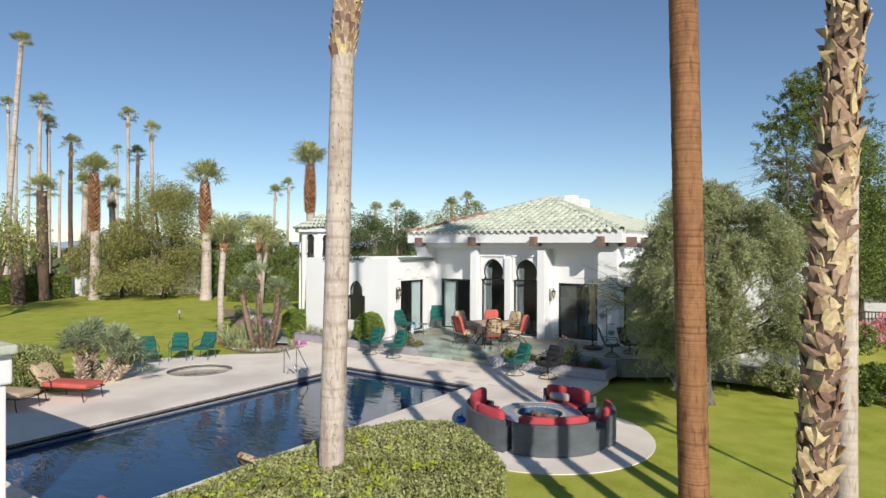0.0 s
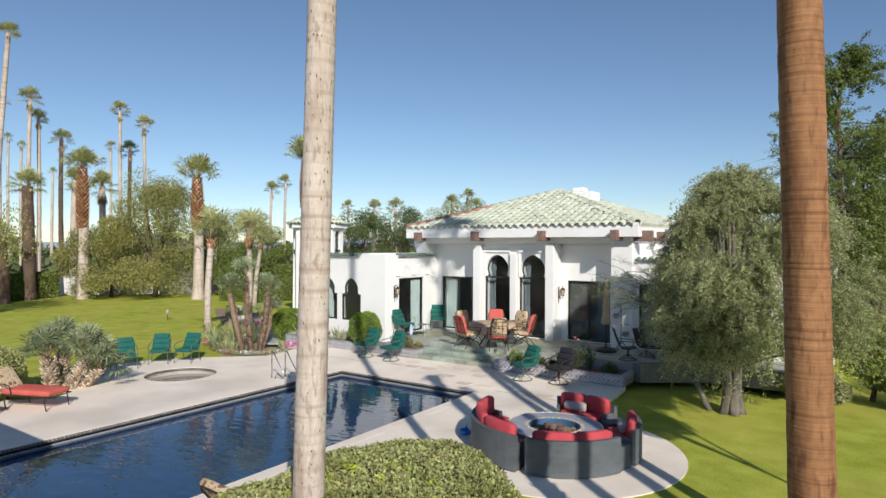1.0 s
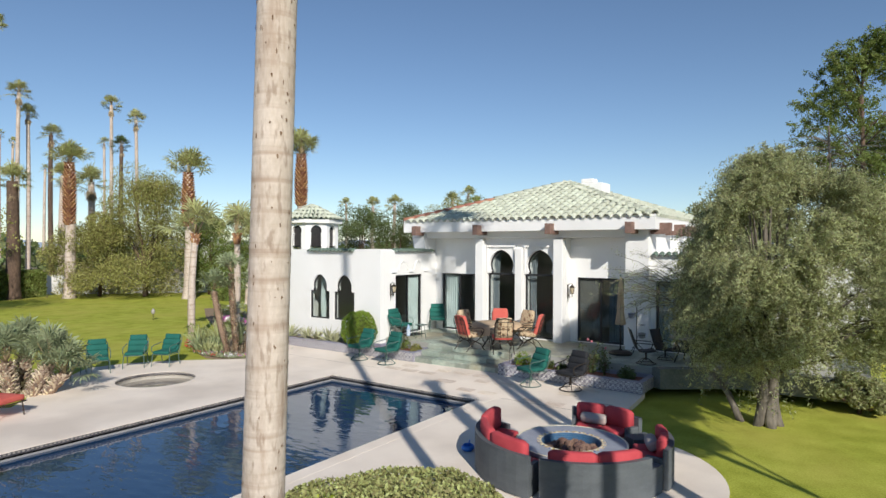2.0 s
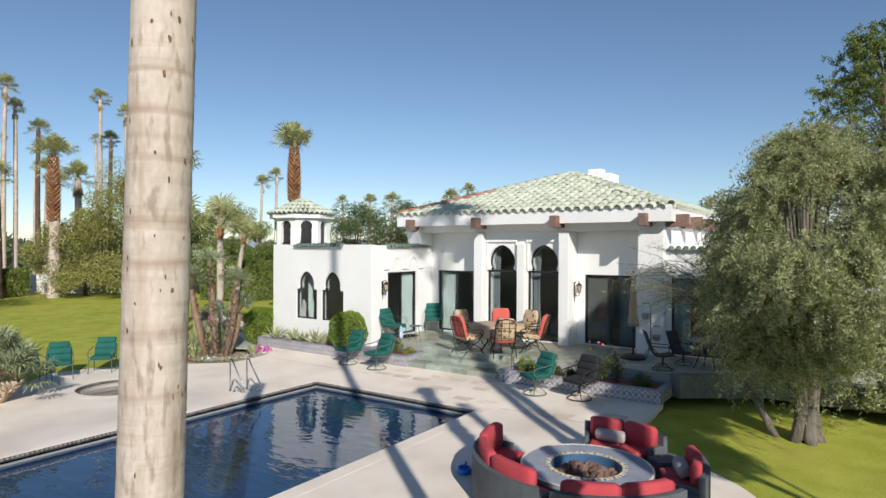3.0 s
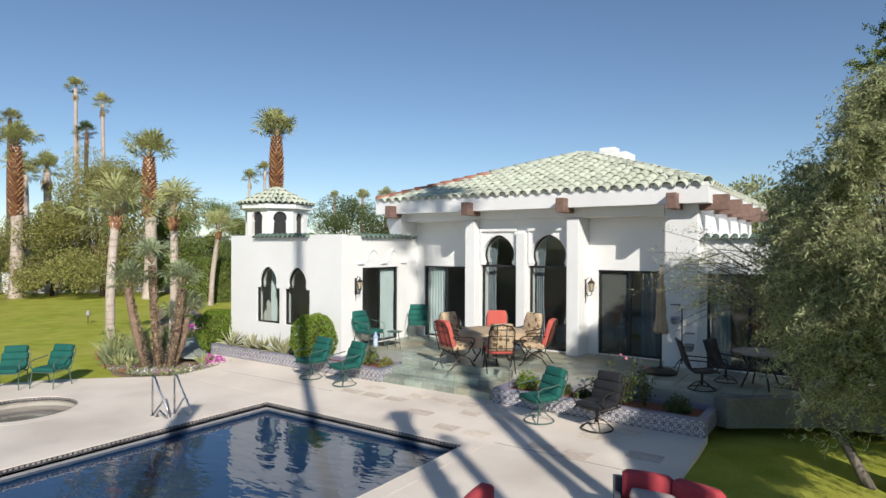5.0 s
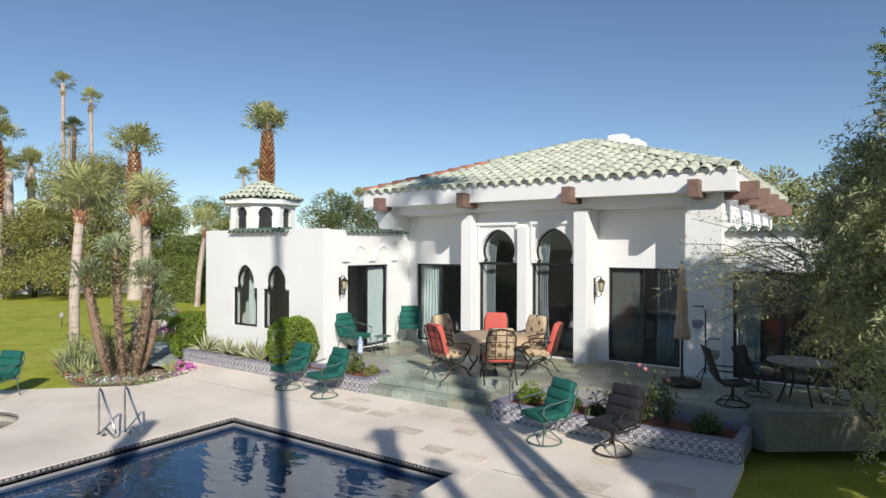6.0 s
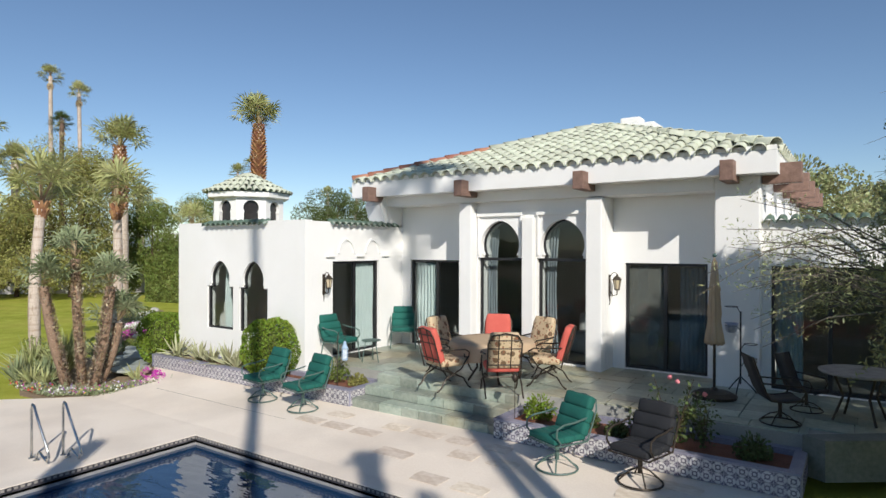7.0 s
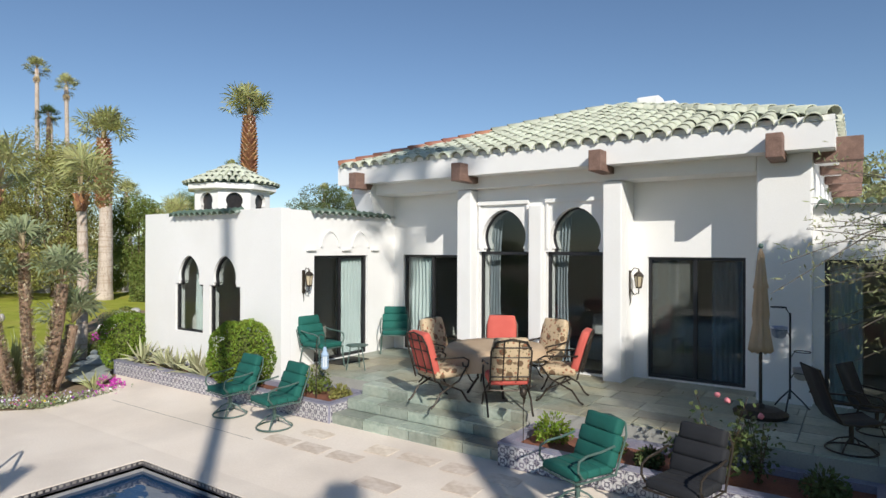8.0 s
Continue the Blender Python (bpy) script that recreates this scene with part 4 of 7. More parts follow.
def fan_crown(parent, at, size, fronds, material, seed, dead=14, dead_material=None, blades=16, low=-25):
    """A fan palm's head: stalks, each with a half-round fan of narrow blades; dead fans hang below."""
    r = random.Random(seed)
    green, dry, stalks = bmesh.new(), bmesh.new(), bmesh.new()
    at = Vector(at)
    for k in range(fronds + dead):
        hang = k >= fronds
        az = r.uniform(0, 2 * math.pi)
        el = radians(r.uniform(-89, -74)) if hang else radians(low + (90 - low) * (k / fronds) ** 0.75 + r.uniform(-10, 10))
        ln = size * r.uniform(0.42, 0.6) * (0.55 if hang else 1)
        d = Vector((math.cos(az) * math.cos(el), math.sin(az) * math.cos(el), math.sin(el)))
        root = at + Vector((0, 0, -size * 0.25 * r.random() if hang else 0))
        tip = root + d * ln + Vector((0, 0, -0.10 * ln * math.cos(el)))
        b = dry if hang else green
        side = d.cross(Vector((0, 0, 1)))
        side = side.normalized() if side.length > 0.05 else Vector((1, 0, 0))
        up = side.cross(d).normalized()
        v = [stalks.verts.new(q) for q in (root - side * 0.02 * size, root + side * 0.02 * size, tip + side * 0.01 * size, tip - side * 0.01 * size)]
        stalks.faces.new(v)
        fl = size * r.uniform(0.40, 0.54) * (0.8 if hang else 1)
        spread = 32 if hang else 115
        for i in range(blades):
            a = radians(-spread + 2 * spread * i / (blades - 1)) + r.uniform(-0.04, 0.04)
            bd = d * math.cos(a) + side * math.sin(a) + up * (0.10 if i % 2 else -0.06)
            l2 = fl * (0.75 + 0.25 * math.cos(a)) * r.uniform(0.85, 1.1)
            end = tip + bd * l2 + Vector((0, 0, -0.30 * l2 * r.uniform(0.3, 1.4)))
            mid = tip + bd * l2 * 0.6
            w = bd.cross(up + side * r.uniform(-0.5, 0.5)).normalized() * (0.62 / blades * size)
            q = [b.verts.new(x) for x in (tip, mid + w * 0.6, end, mid - w * 0.6)]
            b.faces.new(q)
    part("crown", green, material, parent)
    part("stalk_tuft", stalks, DEAD_FROND, parent)
    if dead:
        part("skirt", dry, dead_material or DEAD_FROND, parent, "hanging dry brown fronds")
    else:
        dry.free()


def fan_palm(at, height, size, label, seed, r0=0.18, r1=0.13, fronds=26, dead=14, material=None, boots=0.0, lean=(0, 0), bark=None, group="", blades=14, low=-25):
    at = Vector(at)
    ob = thing("fan_palm", Matrix.Translation(at), label, "palm tree", group)
    top = Vector((lean[0], lean[1], height))
    part("trunk", trunk_mesh((0, 0, -0.3), top, r0, r1, 0.1, 10, 16, 0.04, seed, r0 * 0.4), bark or PALE_BARK, ob, smooth=True)
    if boots:
        b = bmesh.new()
        r = random.Random(seed)
        lo = Vector((lean[0], lean[1], 0)) * (1 - boots / height) + Vector((0, 0, height - boots))
        n = int(boots / 0.16)
        for j in range(n):
            c = lo.lerp(top, j / n)
            rad = r1 * (1.15 + 0.5 * math.sin(math.pi * min(1, 0.25 + 0.75 * j / n)))
            for i in range(9):
                a = 2 * math.pi * (i + 0.5 * (j % 2)) / 9 + r.uniform(-0.1, 0.1)
                o, s = Vector((math.cos(a), math.sin(a), 0)), Vector((-math.sin(a), math.cos(a), 0))
                q = [c + o * rad * 0.55 - s * rad * 0.35, c + o * rad * 0.55 + s * rad * 0.35, c + o * rad * 1.12 + s * rad * 0.12 + Vector((0, 0, 0.26)), c + o * rad * 1.12 - s * rad * 0.12 + Vector((0, 0, 0.26))]
                q2 = [x - o * rad * 0.3 for x in q]
                va, vb = [b.verts.new(x) for x in q], [b.verts.new(x) for x in q2]
                b.faces.new(va)
                b.faces.new(vb[::-1])
                for e in range(4):
                    b.faces.new((va[e], va[(e + 1) % 4], vb[(e + 1) % 4], vb[e]))
        part("bark_mantle", b, surface("brown_leaf_base", (0.20, 0.088, 0.042), (0.42, 0.22, 0.115), 0.9, 14, 3, 0.5, island=0.35) if "brown_leaf_base" not in bpy.data.materials else bpy.data.materials["brown_leaf_base"], ob, "shaggy brown leaf bases")
    fan_crown(ob, top, size, fronds, material or FROND, seed, dead, blades=blades, low=low)
    return ob


def bushy(name, at, centres, radii, per, leaf, material, label, category, seed, stems=(), bark=None, aspect=2.2, group="", hollow=0.5, droop=None):
    """A bush or tree: stems and limbs, and clumps of small leaves."""
    ob = thing(name, Matrix.Translation(at), label, category, group)
    if stems:
        b = bmesh.new()
        for pts, ra, rb in stems:
            tube(b, pts, ra, 9, rb)
        part("trunk", b, bark or DARK_BARK, ob, smooth=True)
    r = np.random.default_rng(seed)
    cards("crown", clumps(r, centres, radii, per, hollow), leaf, material, ob, aspect, seed, droop=droop)
    return ob


# four tall palms in front
A = Vector((-5.52, 5.595, 0))
pa = thing("fan_palm", Matrix.Translation(A), "tall topped palm with a pale notched trunk rising from a hedge", "palm tree")
tA = Vector((0.09, 0.06, 7.15))
part("trunk", trunk_mesh((-0.06, -0.05, -0.3), tA, 0.167, 0.145, 0.0, 24, 170, 0.008, 11, 0.05), PALE_BARK, pa, smooth=True)
r = random.Random(21)
b = bmesh.new()
for k in range(210):
    h = r.uniform(0.8, 6.6)
    c = Vector((-0.06, -0.05, -0.3)).lerp(tA, (h + 0.3) / 7.45)
    a = r.uniform(0, 6.283)
    rad = 0.167 - 0.022 * h / 7.4
    o, side, up = Vector((math.cos(a), math.sin(a), 0)), Vector((-math.sin(a), math.cos(a), 0)), Vector((0, 0, 1))
    w, l = r.uniform(0.004, 0.010), r.uniform(0.008, 0.026)
    ring = []
    for i in range(7):
        q = 2 * math.pi * i / 7
        k2 = r.uniform(0.55, 1.15)
        ring.append(b.verts.new(c + o * (rad + 0.0035) + side * w * k2 * math.cos(q) + up * l * k2 * math.sin(q)))
    b.faces.new(ring)
tagged(part("notch", b, surface("brown_bark_scar", (0.10, 0.055, 0.03), (0.24, 0.15, 0.09), 0.95, 60, 8, 0.5), pa, "small dark scars in the bark"), kind="stuff")
b = bmesh.new()
for j in range(14):
    c = Vector((0, 0, 6.3)).lerp(tA, j / 14)
    for i in range(8):
        a = 2 * math.pi * (i + 0.5 * (j % 2)) / 8 + r.uniform(-0.2, 0.2)
        o, s = Vector((math.cos(a), math.sin(a), 0)), Vector((-math.sin(a), math.cos(a), 0))
        c0, l = c + o * 0.135 + Vector((0.08, 0.06, 0)) * 0.8, r.uniform(0.12, 0.22)
        q = [c0 - s * 0.05, c0 + s * 0.05, c0 + o * 0.05 + s * 0.03 + Vector((0, 0, l)), c0 + o * 0.05 - s * 0.03 + Vector((0, 0, l))]
        va, vb = [b.verts.new(x) for x in q], [b.verts.new(x - o * 0.02) for x in q]
        b.faces.new(va)
        b.faces.new(vb[::-1])
        for e in range(4):
            b.faces.new((va[e], va[(e + 1) % 4], vb[(e + 1) % 4], vb[e]))
part("bark_mantle", b, BOOT, pa, "dry leaf bases below the crown")

B = Vector((-1.09, 5.21, 0))
pb = thing("fan_palm", Matrix.Translation(B), "tall palm with a smooth reddish brown fibrous trunk on the lawn", "palm tree")
tB = Vector((-0.42, 0.1, 17.5))
part("trunk", trunk_mesh((0.05, 0.02, -0.3), tB, 0.125, 0.10, 0.06, 28, 300, 0.018, 12, 0.05), BROWN_BARK, pb, smooth=True)
fan_crown(pb, tB, 1.7, 24, FROND, 32, 4)

C = Vector((-0.31, 6.14, 0))
pc = thing("fan_palm", Matrix.Translation(C) @ Matrix.Diagonal((1.117, 1.117, 1.0, 1.0)), "tall palm whose trunk is covered with split pale leaf bases", "palm tree")
tC = Vector((0.31, 0.13, 8.2))
part("trunk", trunk_mesh((-0.1, 0, -0.3), tC, 0.125, 0.115, 0.0, 16, 60, 0.03, 13, 0.05), DARK_BARK, pc, smooth=True)
b = bmesh.new()
r = random.Random(77)
for j in range(92):
    h = 0.05 + j * 0.088
    c = Vector((-0.1, 0, -0.3)).lerp(tC, (h + 0.3) / tC.z)
    for i in range(10):
        a = 2 * math.pi * (i + 0.5 * (j % 2)) / 10 + r.uniform(-0.35, 0.35)
        o, s, up = Vector((math.cos(a), math.sin(a), 0)), Vector((-math.sin(a), math.cos(a), 0)), Vector((0, 0, 1))
        tilt = r.uniform(-1.05, 1.05)
        u2, s2 = up * math.cos(tilt) + s * math.sin(tilt), s * math.cos(tilt) - up * math.sin(tilt)
        w, l, flare = r.uniform(0.030, 0.064), r.uniform(0.10, 0.21), r.uniform(0.004, 0.042)
        c0 = c + o * 0.115 + up * r.uniform(-0.04, 0.04)
        rows = []
        for t, wk, ok in ((0, 1.25, 0.0), (0.45, 0.9, 0.25), (0.8, 0.45, 0.65), (1.0, r.uniform(0.02, 0.15), 1.0)):
            mid = c0 + u2 * l * t + o * flare * ok
            rows.append([mid - s2 * w * wk, mid + o * 0.018 * (1 - t), mid + s2 * w * wk])
        va = [[b.verts.new(q) for q in row] for row in rows]
        vb = [[b.verts.new(q - o * 0.012) for q in row] for row in rows]
        for k in range(3):
            for e in range(2):
                b.faces.new((va[k][e], va[k][e + 1], va[k + 1][e + 1], va[k + 1][e]))
                b.faces.new((vb[k][e + 1], vb[k][e], vb[k + 1][e], vb[k + 1][e + 1]))
        for k in range(3):
            b.faces.new((va[k][0], va[k + 1][0], vb[k + 1][0], vb[k][0]))
            b.faces.new((va[k][2], vb[k][2], vb[k + 1][2], va[k + 1][2]))
        b.faces.new((va[3][0], va[3][1], vb[3][1], vb[3][0]))
        b.faces.new((va[3][1], va[3][2], vb[3][2], vb[3][1]))
part("bark_mantle", b, BOOT, pc, "split dry tan leaf bases")
fan_crown(pc, tC, 0.4, 18, FROND, 33, 0, low=20)

# two more of the row beside the way, whose trunks shade the lawn and deck
for x, y, h, seed, head, lean in ((2.46, 4.79, 9.0, 35, 0.34, 0.05), (2.22, 6.10, 18.5, 36, 1.5, 1.1)):
    ob = thing("fan_palm", Matrix.Translation((x, y, 0)), "tall slender palm with a brown trunk on the lawn", "palm tree")
    part("trunk", trunk_mesh((0, 0, -0.3), (0.1, lean, h), 0.14, 0.11, 0.05, 16, 40, 0.02, seed, 0.05), BROWN_BARK, ob, smooth=True)
    fan_crown(ob, (0.1, lean, h), head, 26, FROND, seed, 3)

# Place of a tree added out of view, only to cast shade.
UNSEEN_SHADE_TREE = Vector((3.0, 8.6, GRASS))

D = plan(4.96, 7.4)
pd = thing("fan_palm", Matrix.Translation(D), "slender palm with a pale brown trunk on the lawn", "palm tree")
tD = Vector((0.1, 0.1, 14.5))
part("trunk", trunk_mesh((0, 0, -0.3), tD, 0.13, 0.11, 0.05, 18, 70, 0.02, 14, 0.05), PALE_BARK, pd, smooth=True)
fan_crown(pd, tD, 1.5, 22, FROND, 34, 3)

# clipped hedge round the pale palm
hedge_line = [(-6.75, -1.5), (-2.6, -1.5), (-2.5, 2.5), (-2.9, 4.8), (-3.5, 6.3), (-4.1, 7.5), (-4.75, 8.2), (-5.5, 8.4), (-6.3, 7.9), (-6.7, 7.0), (-6.75, 4.0)]


def inside(x, y, line):
    hit = False
    for (xa, ya), (xb, yb) in zip(line, line[1:] + line[:1]):
        if (ya > y) != (yb > y) and x < (xb - xa) * (y - ya) / (yb - ya) + xa:
            hit = not hit
    return hit


def edge_gap(x, y, line):
    best = 9.0
    for (xa, ya), (xb, yb) in zip(line, line[1:] + line[:1]):
        dx, dy = xb - xa, yb - ya
        t = max(0, min(1, ((x - xa) * dx + (y - ya) * dy) / (dx * dx + dy * dy)))
        best = min(best, math.hypot(x - xa - t * dx, y - ya - t * dy))
    return best


def hedge_top(x, y, line, h, soft):
    g = edge_gap(x, y, line)
    return h - soft * max(0, 1 - g / soft) ** 2 + 0.06 * noise.noise(Vector((x * 1.3, y * 1.3, 0))) + 0.03 * noise.noise(Vector((x * 4, y * 4, 3)))


def clipped(name, line, h, soft, n, leaf, label, material, seed, per_side=0.4):
    ob = thing(name, Matrix(), label, "hedge")
    rq = random.Random(seed)
    xs, ys = [q[0] for q in line], [q[1] for q in line]
    pts = []
    while len(pts) < n:
        x, y = rq.uniform(min(xs), max(xs)), rq.uniform(min(ys), max(ys))
        if inside(x, y, line):
            pts.append((x, y, hedge_top(x, y, line, h, soft) + 0.03 - abs(rq.gauss(0, 0.06))))
    per = sum(math.dist(a, c) for a, c in zip(line, line[1:] + line[:1]))
    for (xa, ya), (xb, yb) in zip(line, line[1:] + line[:1]):
        for k in range(int(n * per_side * math.dist((xa, ya), (xb, yb)) / per)):
            t, z = rq.random(), rq.uniform(-0.2, h - soft * 0.6)
            nx, ny = (yb - ya), -(xb - xa)
            l = math.hypot(nx, ny)
            o = 0.02 + 0.05 * noise.noise(Vector((xa + (xb - xa) * t, ya + (yb - ya) * t, z)) * 2) - abs(rq.gauss(0, 0.05))
            pts.append((xa + (xb - xa) * t + nx / l * o, ya + (yb - ya) * t + ny / l * o, z))
    cards("leaves", pts, leaf, material, ob, 1.8, seed)
    # Solid core whose dark green stands in for shade among the leaves.
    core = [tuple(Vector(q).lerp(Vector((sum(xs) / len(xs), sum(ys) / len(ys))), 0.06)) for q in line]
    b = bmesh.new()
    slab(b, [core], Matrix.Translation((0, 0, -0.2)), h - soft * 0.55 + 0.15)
    part("twig_core", b, surface("hedge_inner_shade", (0.05, 0.06, 0.015), (0.12, 0.14, 0.04), 1.0, 20, 3, 1.0, 0.05) if "hedge_inner_shade" not in bpy.data.materials else bpy.data.materials["hedge_inner_shade"], ob, "solid core with the inner shade painted as dark green")
    return ob


fresh = []
rq = random.Random(17)
for k in range(70):
    x, y = rq.uniform(-6.6, -3.0), rq.uniform(2.0, 7.0)
    if inside(x, y, hedge_line) and edge_gap(x, y, hedge_line) > 0.2:
        z = hedge_top(x, y, hedge_line, 1.14, 0.45)
        fresh += [(x + rq.gauss(0, 0.07), y + rq.gauss(0, 0.07), z + 0.02 + rq.gauss(0, 0.025)) for i in range(16)]
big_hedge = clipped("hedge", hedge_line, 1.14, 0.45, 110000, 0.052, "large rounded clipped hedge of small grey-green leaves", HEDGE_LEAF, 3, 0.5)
cards("fresh_shoot", fresh, 0.07, leafy("fresh_shoot_leaf", (0.30, 0.36, 0.02), (0.46, 0.50, 0.05), 0.3, 0.25), big_hedge, 1.8, 18)

# olive tree
def sprays(rng, anchors, outward, length, leaves, spread, droop):
    """Leaf places along short drooping twigs that start at the anchors."""
    k = len(anchors)
    d = outward * 0.7 + rng.normal(size=(k, 3)) * 0.55
    d /= np.linalg.norm(d, axis=1)[:, None]
    ln = length * rng.uniform(0.5, 1.2, k)
    t = rng.uniform(0, 1, (k, leaves))
    p = anchors[:, None, :] + d[:, None, :] * (ln[:, None] * t)[:, :, None]
    p[:, :, 2] -= droop * (ln[:, None] * t ** 2)
    return (p + rng.normal(size=p.shape) * spread).reshape(-1, 3)


def crown_anchors(rng, n, reach, z0, z1, gap=0.05, scale=0.9, seed=0.0, shell=0.35):
    """Twig starts in a crown whose half-width at the height z is reach(z), with gaps where a noise is low."""
    out, way = [], []
    while len(out) < n:
        a, z = rng.uniform(0, 6.2832), rng.uniform(z0, z1)
        w = reach(z, a)
        f = 1 - abs(rng.normal(0, shell))
        if w <= 0 or f <= 0:
            continue
        q = Vector((w * f * math.cos(a), w * f * math.sin(a), z))
        if noise.noise(q * scale + Vector((seed, 0, 0))) < gap - 0.15:
            continue
        out.append(tuple(q))
        way.append((math.cos(a), math.sin(a), 0.35 + 0.5 * (z - z0) / (z1 - z0)))
    return np.array(out), np.array(way)


O = Vector((-3.35, 16.9, GRASS))
rr = np.random.default_rng(8)


def olive_reach(z, a):
    w = 2.05 * math.sin(math.pi * min(1, max(0, (z + 0.3) / 6.15))) ** 0.7 if z < 5.75 else 0
    return w * (1 + 0.26 * math.cos(a - 0.45) + 0.10 * math.sin(3 * a + 1) + 0.10 * math.sin(7 * a + 2 * z))


an, wy = crown_anchors(rr, 4800, olive_reach, 1.45, 5.6, 0.18, 0.9, 3.0, 0.30)
olive = thing("olive_tree", Matrix.Translation(O), "large spreading olive tree with dense grey-green leaves", "tree")
b = bmesh.new()
for k in range(0, 4800, 80):
    c = Vector(an[k])
    tube(b, [(0.12 * math.cos(k), 0.12 * math.sin(k), 1.0), (c.x * 0.35, c.y * 0.35, 1.0 + (c.z - 1.0) * 0.5), (c.x * 0.8, c.y * 0.8, c.z * 0.92 + 0.1), c], 0.05, 6, 0.008)
for a, l in ((0.3, 0.15), (2.0, 0.35), (4.0, 0.3), (5.2, 0.2)):
    tube(b, [(0.30 * math.cos(a), 0.30 * math.sin(a), -0.1), (0.16 * math.cos(a), 0.16 * math.sin(a), 0.12), (0.11 * math.cos(a + 0.3), 0.11 * math.sin(a + 0.3), 0.5), (l * math.cos(a + 0.4), l * math.sin(a + 0.4), 1.2), (2.2 * l * math.cos(a), 2.2 * l * math.sin(a), 2.2)], [0.07, 0.13, 0.125, 0.10, 0.06], 9)
tube(b, [(-0.45, -0.05, -0.1), (-0.8, 0.3, 0.5), (-1.35, 0.6, 1.1), (-1.7, 0.9, 2.0)], 0.08, 8, 0.04)
part("trunk", b, GREY_BARK, olive, smooth=True)
leaf_at = sprays(rr, an, wy, 0.74, 84, 0.032, 0.6)
cards("crown", leaf_at, 0.072, OLIVE_LEAF, olive, 4.4, 8)
b = bmesh.new()
hang = []
for k in range(34):
    a0 = Vector((-1.8 - 0.5 * rr.random(), -0.8 + 1.6 * rr.random(), 2.35 + 0.9 * rr.random()))
    a1 = a0 + Vector((-0.5 - 0.9 * rr.random(), 0.3 * rr.normal(), 0.35 * rr.normal()))
    tube(b, [a0, (a0 + a1) / 2 + Vector((0, 0, 0.12)), a1], 0.009, 5, 0.003)
    for q in range(95):
        t = rr.random()
        hang.append(tuple(a0.lerp(a1, t) + Vector((0.05 * rr.normal(), 0.05 * rr.normal(), 0.06 + 0.05 * rr.normal()))))
part("branch", b, GREY_BARK, olive, "thin outer twigs")
cards("leaf_sprays", hang, 0.058, OLIVE_LEAF, olive, 4.6, 9)


# ---- garden beds, shrubs and the distance ----
def spikes(b, at, n, length, width, seed, low=15, high=85, bend=0.25):
    """Stiff narrow leaves rising from one point."""
    r = random.Random(seed)
    at = Vector(at)
    for k in range(n):
        az, el = r.uniform(0, 6.283), radians(r.uniform(low, high))
        d = Vector((math.cos(az) * math.cos(el), math.sin(az) * math.cos(el), math.sin(el)))
        s = Vector((-math.sin(az), math.cos(az), 0))
        l = length * r.uniform(0.7, 1.15)
        drop = Vector((0, 0, -bend * l * r.random()))
        p1, p2 = at + d * l * 0.55, at + d * l + drop
        up = s.cross(d) * width * 0.3
        v = [b.verts.new(q) for q in (at - s * width * 0.4, at + s * width * 0.4, p1 + s * width * 0.5 + up, p2, p1 - s * width * 0.5 + up)]
        m = b.verts.new(p1 - up * 0.4)
        b.faces.new((v[0], v[1], m))
        b.faces.new((v[1], v[2], m))
        b.faces.new((v[2], v[3], m))
        b.faces.new((v[3], v[4], m))
        b.faces.new((v[4], v[0], m))
    return b


AGAVE = leafy("agave_leaf", (0.30, 0.31, 0.17), (0.50, 0.49, 0.31), 0.2, 0.1)
GREYGREEN = leafy("grey_green_blade", (0.20, 0.24, 0.12), (0.37, 0.41, 0.24), 0.25, 0.2)
for k, (x, y, s) in enumerate(((-19.05, 17.72, 0.66), (-18.1, 17.72, 0.6), (-17.6, 17.66, 0.5), (-17.1, 17.74, 0.62), (-16.7, 17.66, 0.5))):
    tagged(part("agave", spikes(bmesh.new(), (x, y, 0.22), 34, s, 0.06, 40 + k), AGAVE), "pale variegated spiky agave in the tiled planter", "agave", "planter agaves")


def round_bush(name, x, y, z, r, h, n, leaf, material, label, seed, group=""):
    ob = thing(name, Matrix.Translation((x, y, z)), label, "bush", group)
    rq = np.random.default_rng(seed)
    d = rq.normal(size=(n, 3))
    d /= np.linalg.norm(d, axis=1)[:, None]
    rad = 1 - np.abs(rq.normal(0, 0.07, n))
    lump = np.array([0.10 * noise.noise(Vector(v) * 2.2 + Vector((seed, 0, 0))) for v in d])
    box_like = 1 / np.maximum(np.abs(d).max(axis=1), 0.72)
    pts = d * (rad + lump)[:, None] * np.minimum(box_like, 1.18)[:, None] * np.array((r, r, h / 2)) + np.array((0, 0, h / 2))
    pts = pts[pts[:, 2] > 0.01]
    cards("leaves", pts, leaf, material, ob, 1.8, seed)
    # Dark ball: the bush's inner shade is put into its colour.
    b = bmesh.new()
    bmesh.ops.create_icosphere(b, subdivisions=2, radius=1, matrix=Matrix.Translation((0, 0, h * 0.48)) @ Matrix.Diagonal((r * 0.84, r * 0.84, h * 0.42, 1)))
    part("twig_core", b, bpy.data.materials["hedge_inner_shade"], ob, "solid core with the inner shade painted as dark green", smooth=True)
    return ob


BRIGHT_LEAF = leafy("bright_bush_leaf", (0.13, 0.21, 0.02), (0.26, 0.34, 0.05), 0.35, 0.25)
round_bush("round_bush", -15.65, 17.72, 0.2, 0.52, 1.15, 9000, 0.055, BRIGHT_LEAF, "clipped rounded bright green bush in the planter", 51)
round_bush("round_bush", -20.1, 18.0, -0.05, 0.56, 1.25, 9000, 0.055, BRIGHT_LEAF, "clipped rounded green bush at the planter end", 52)
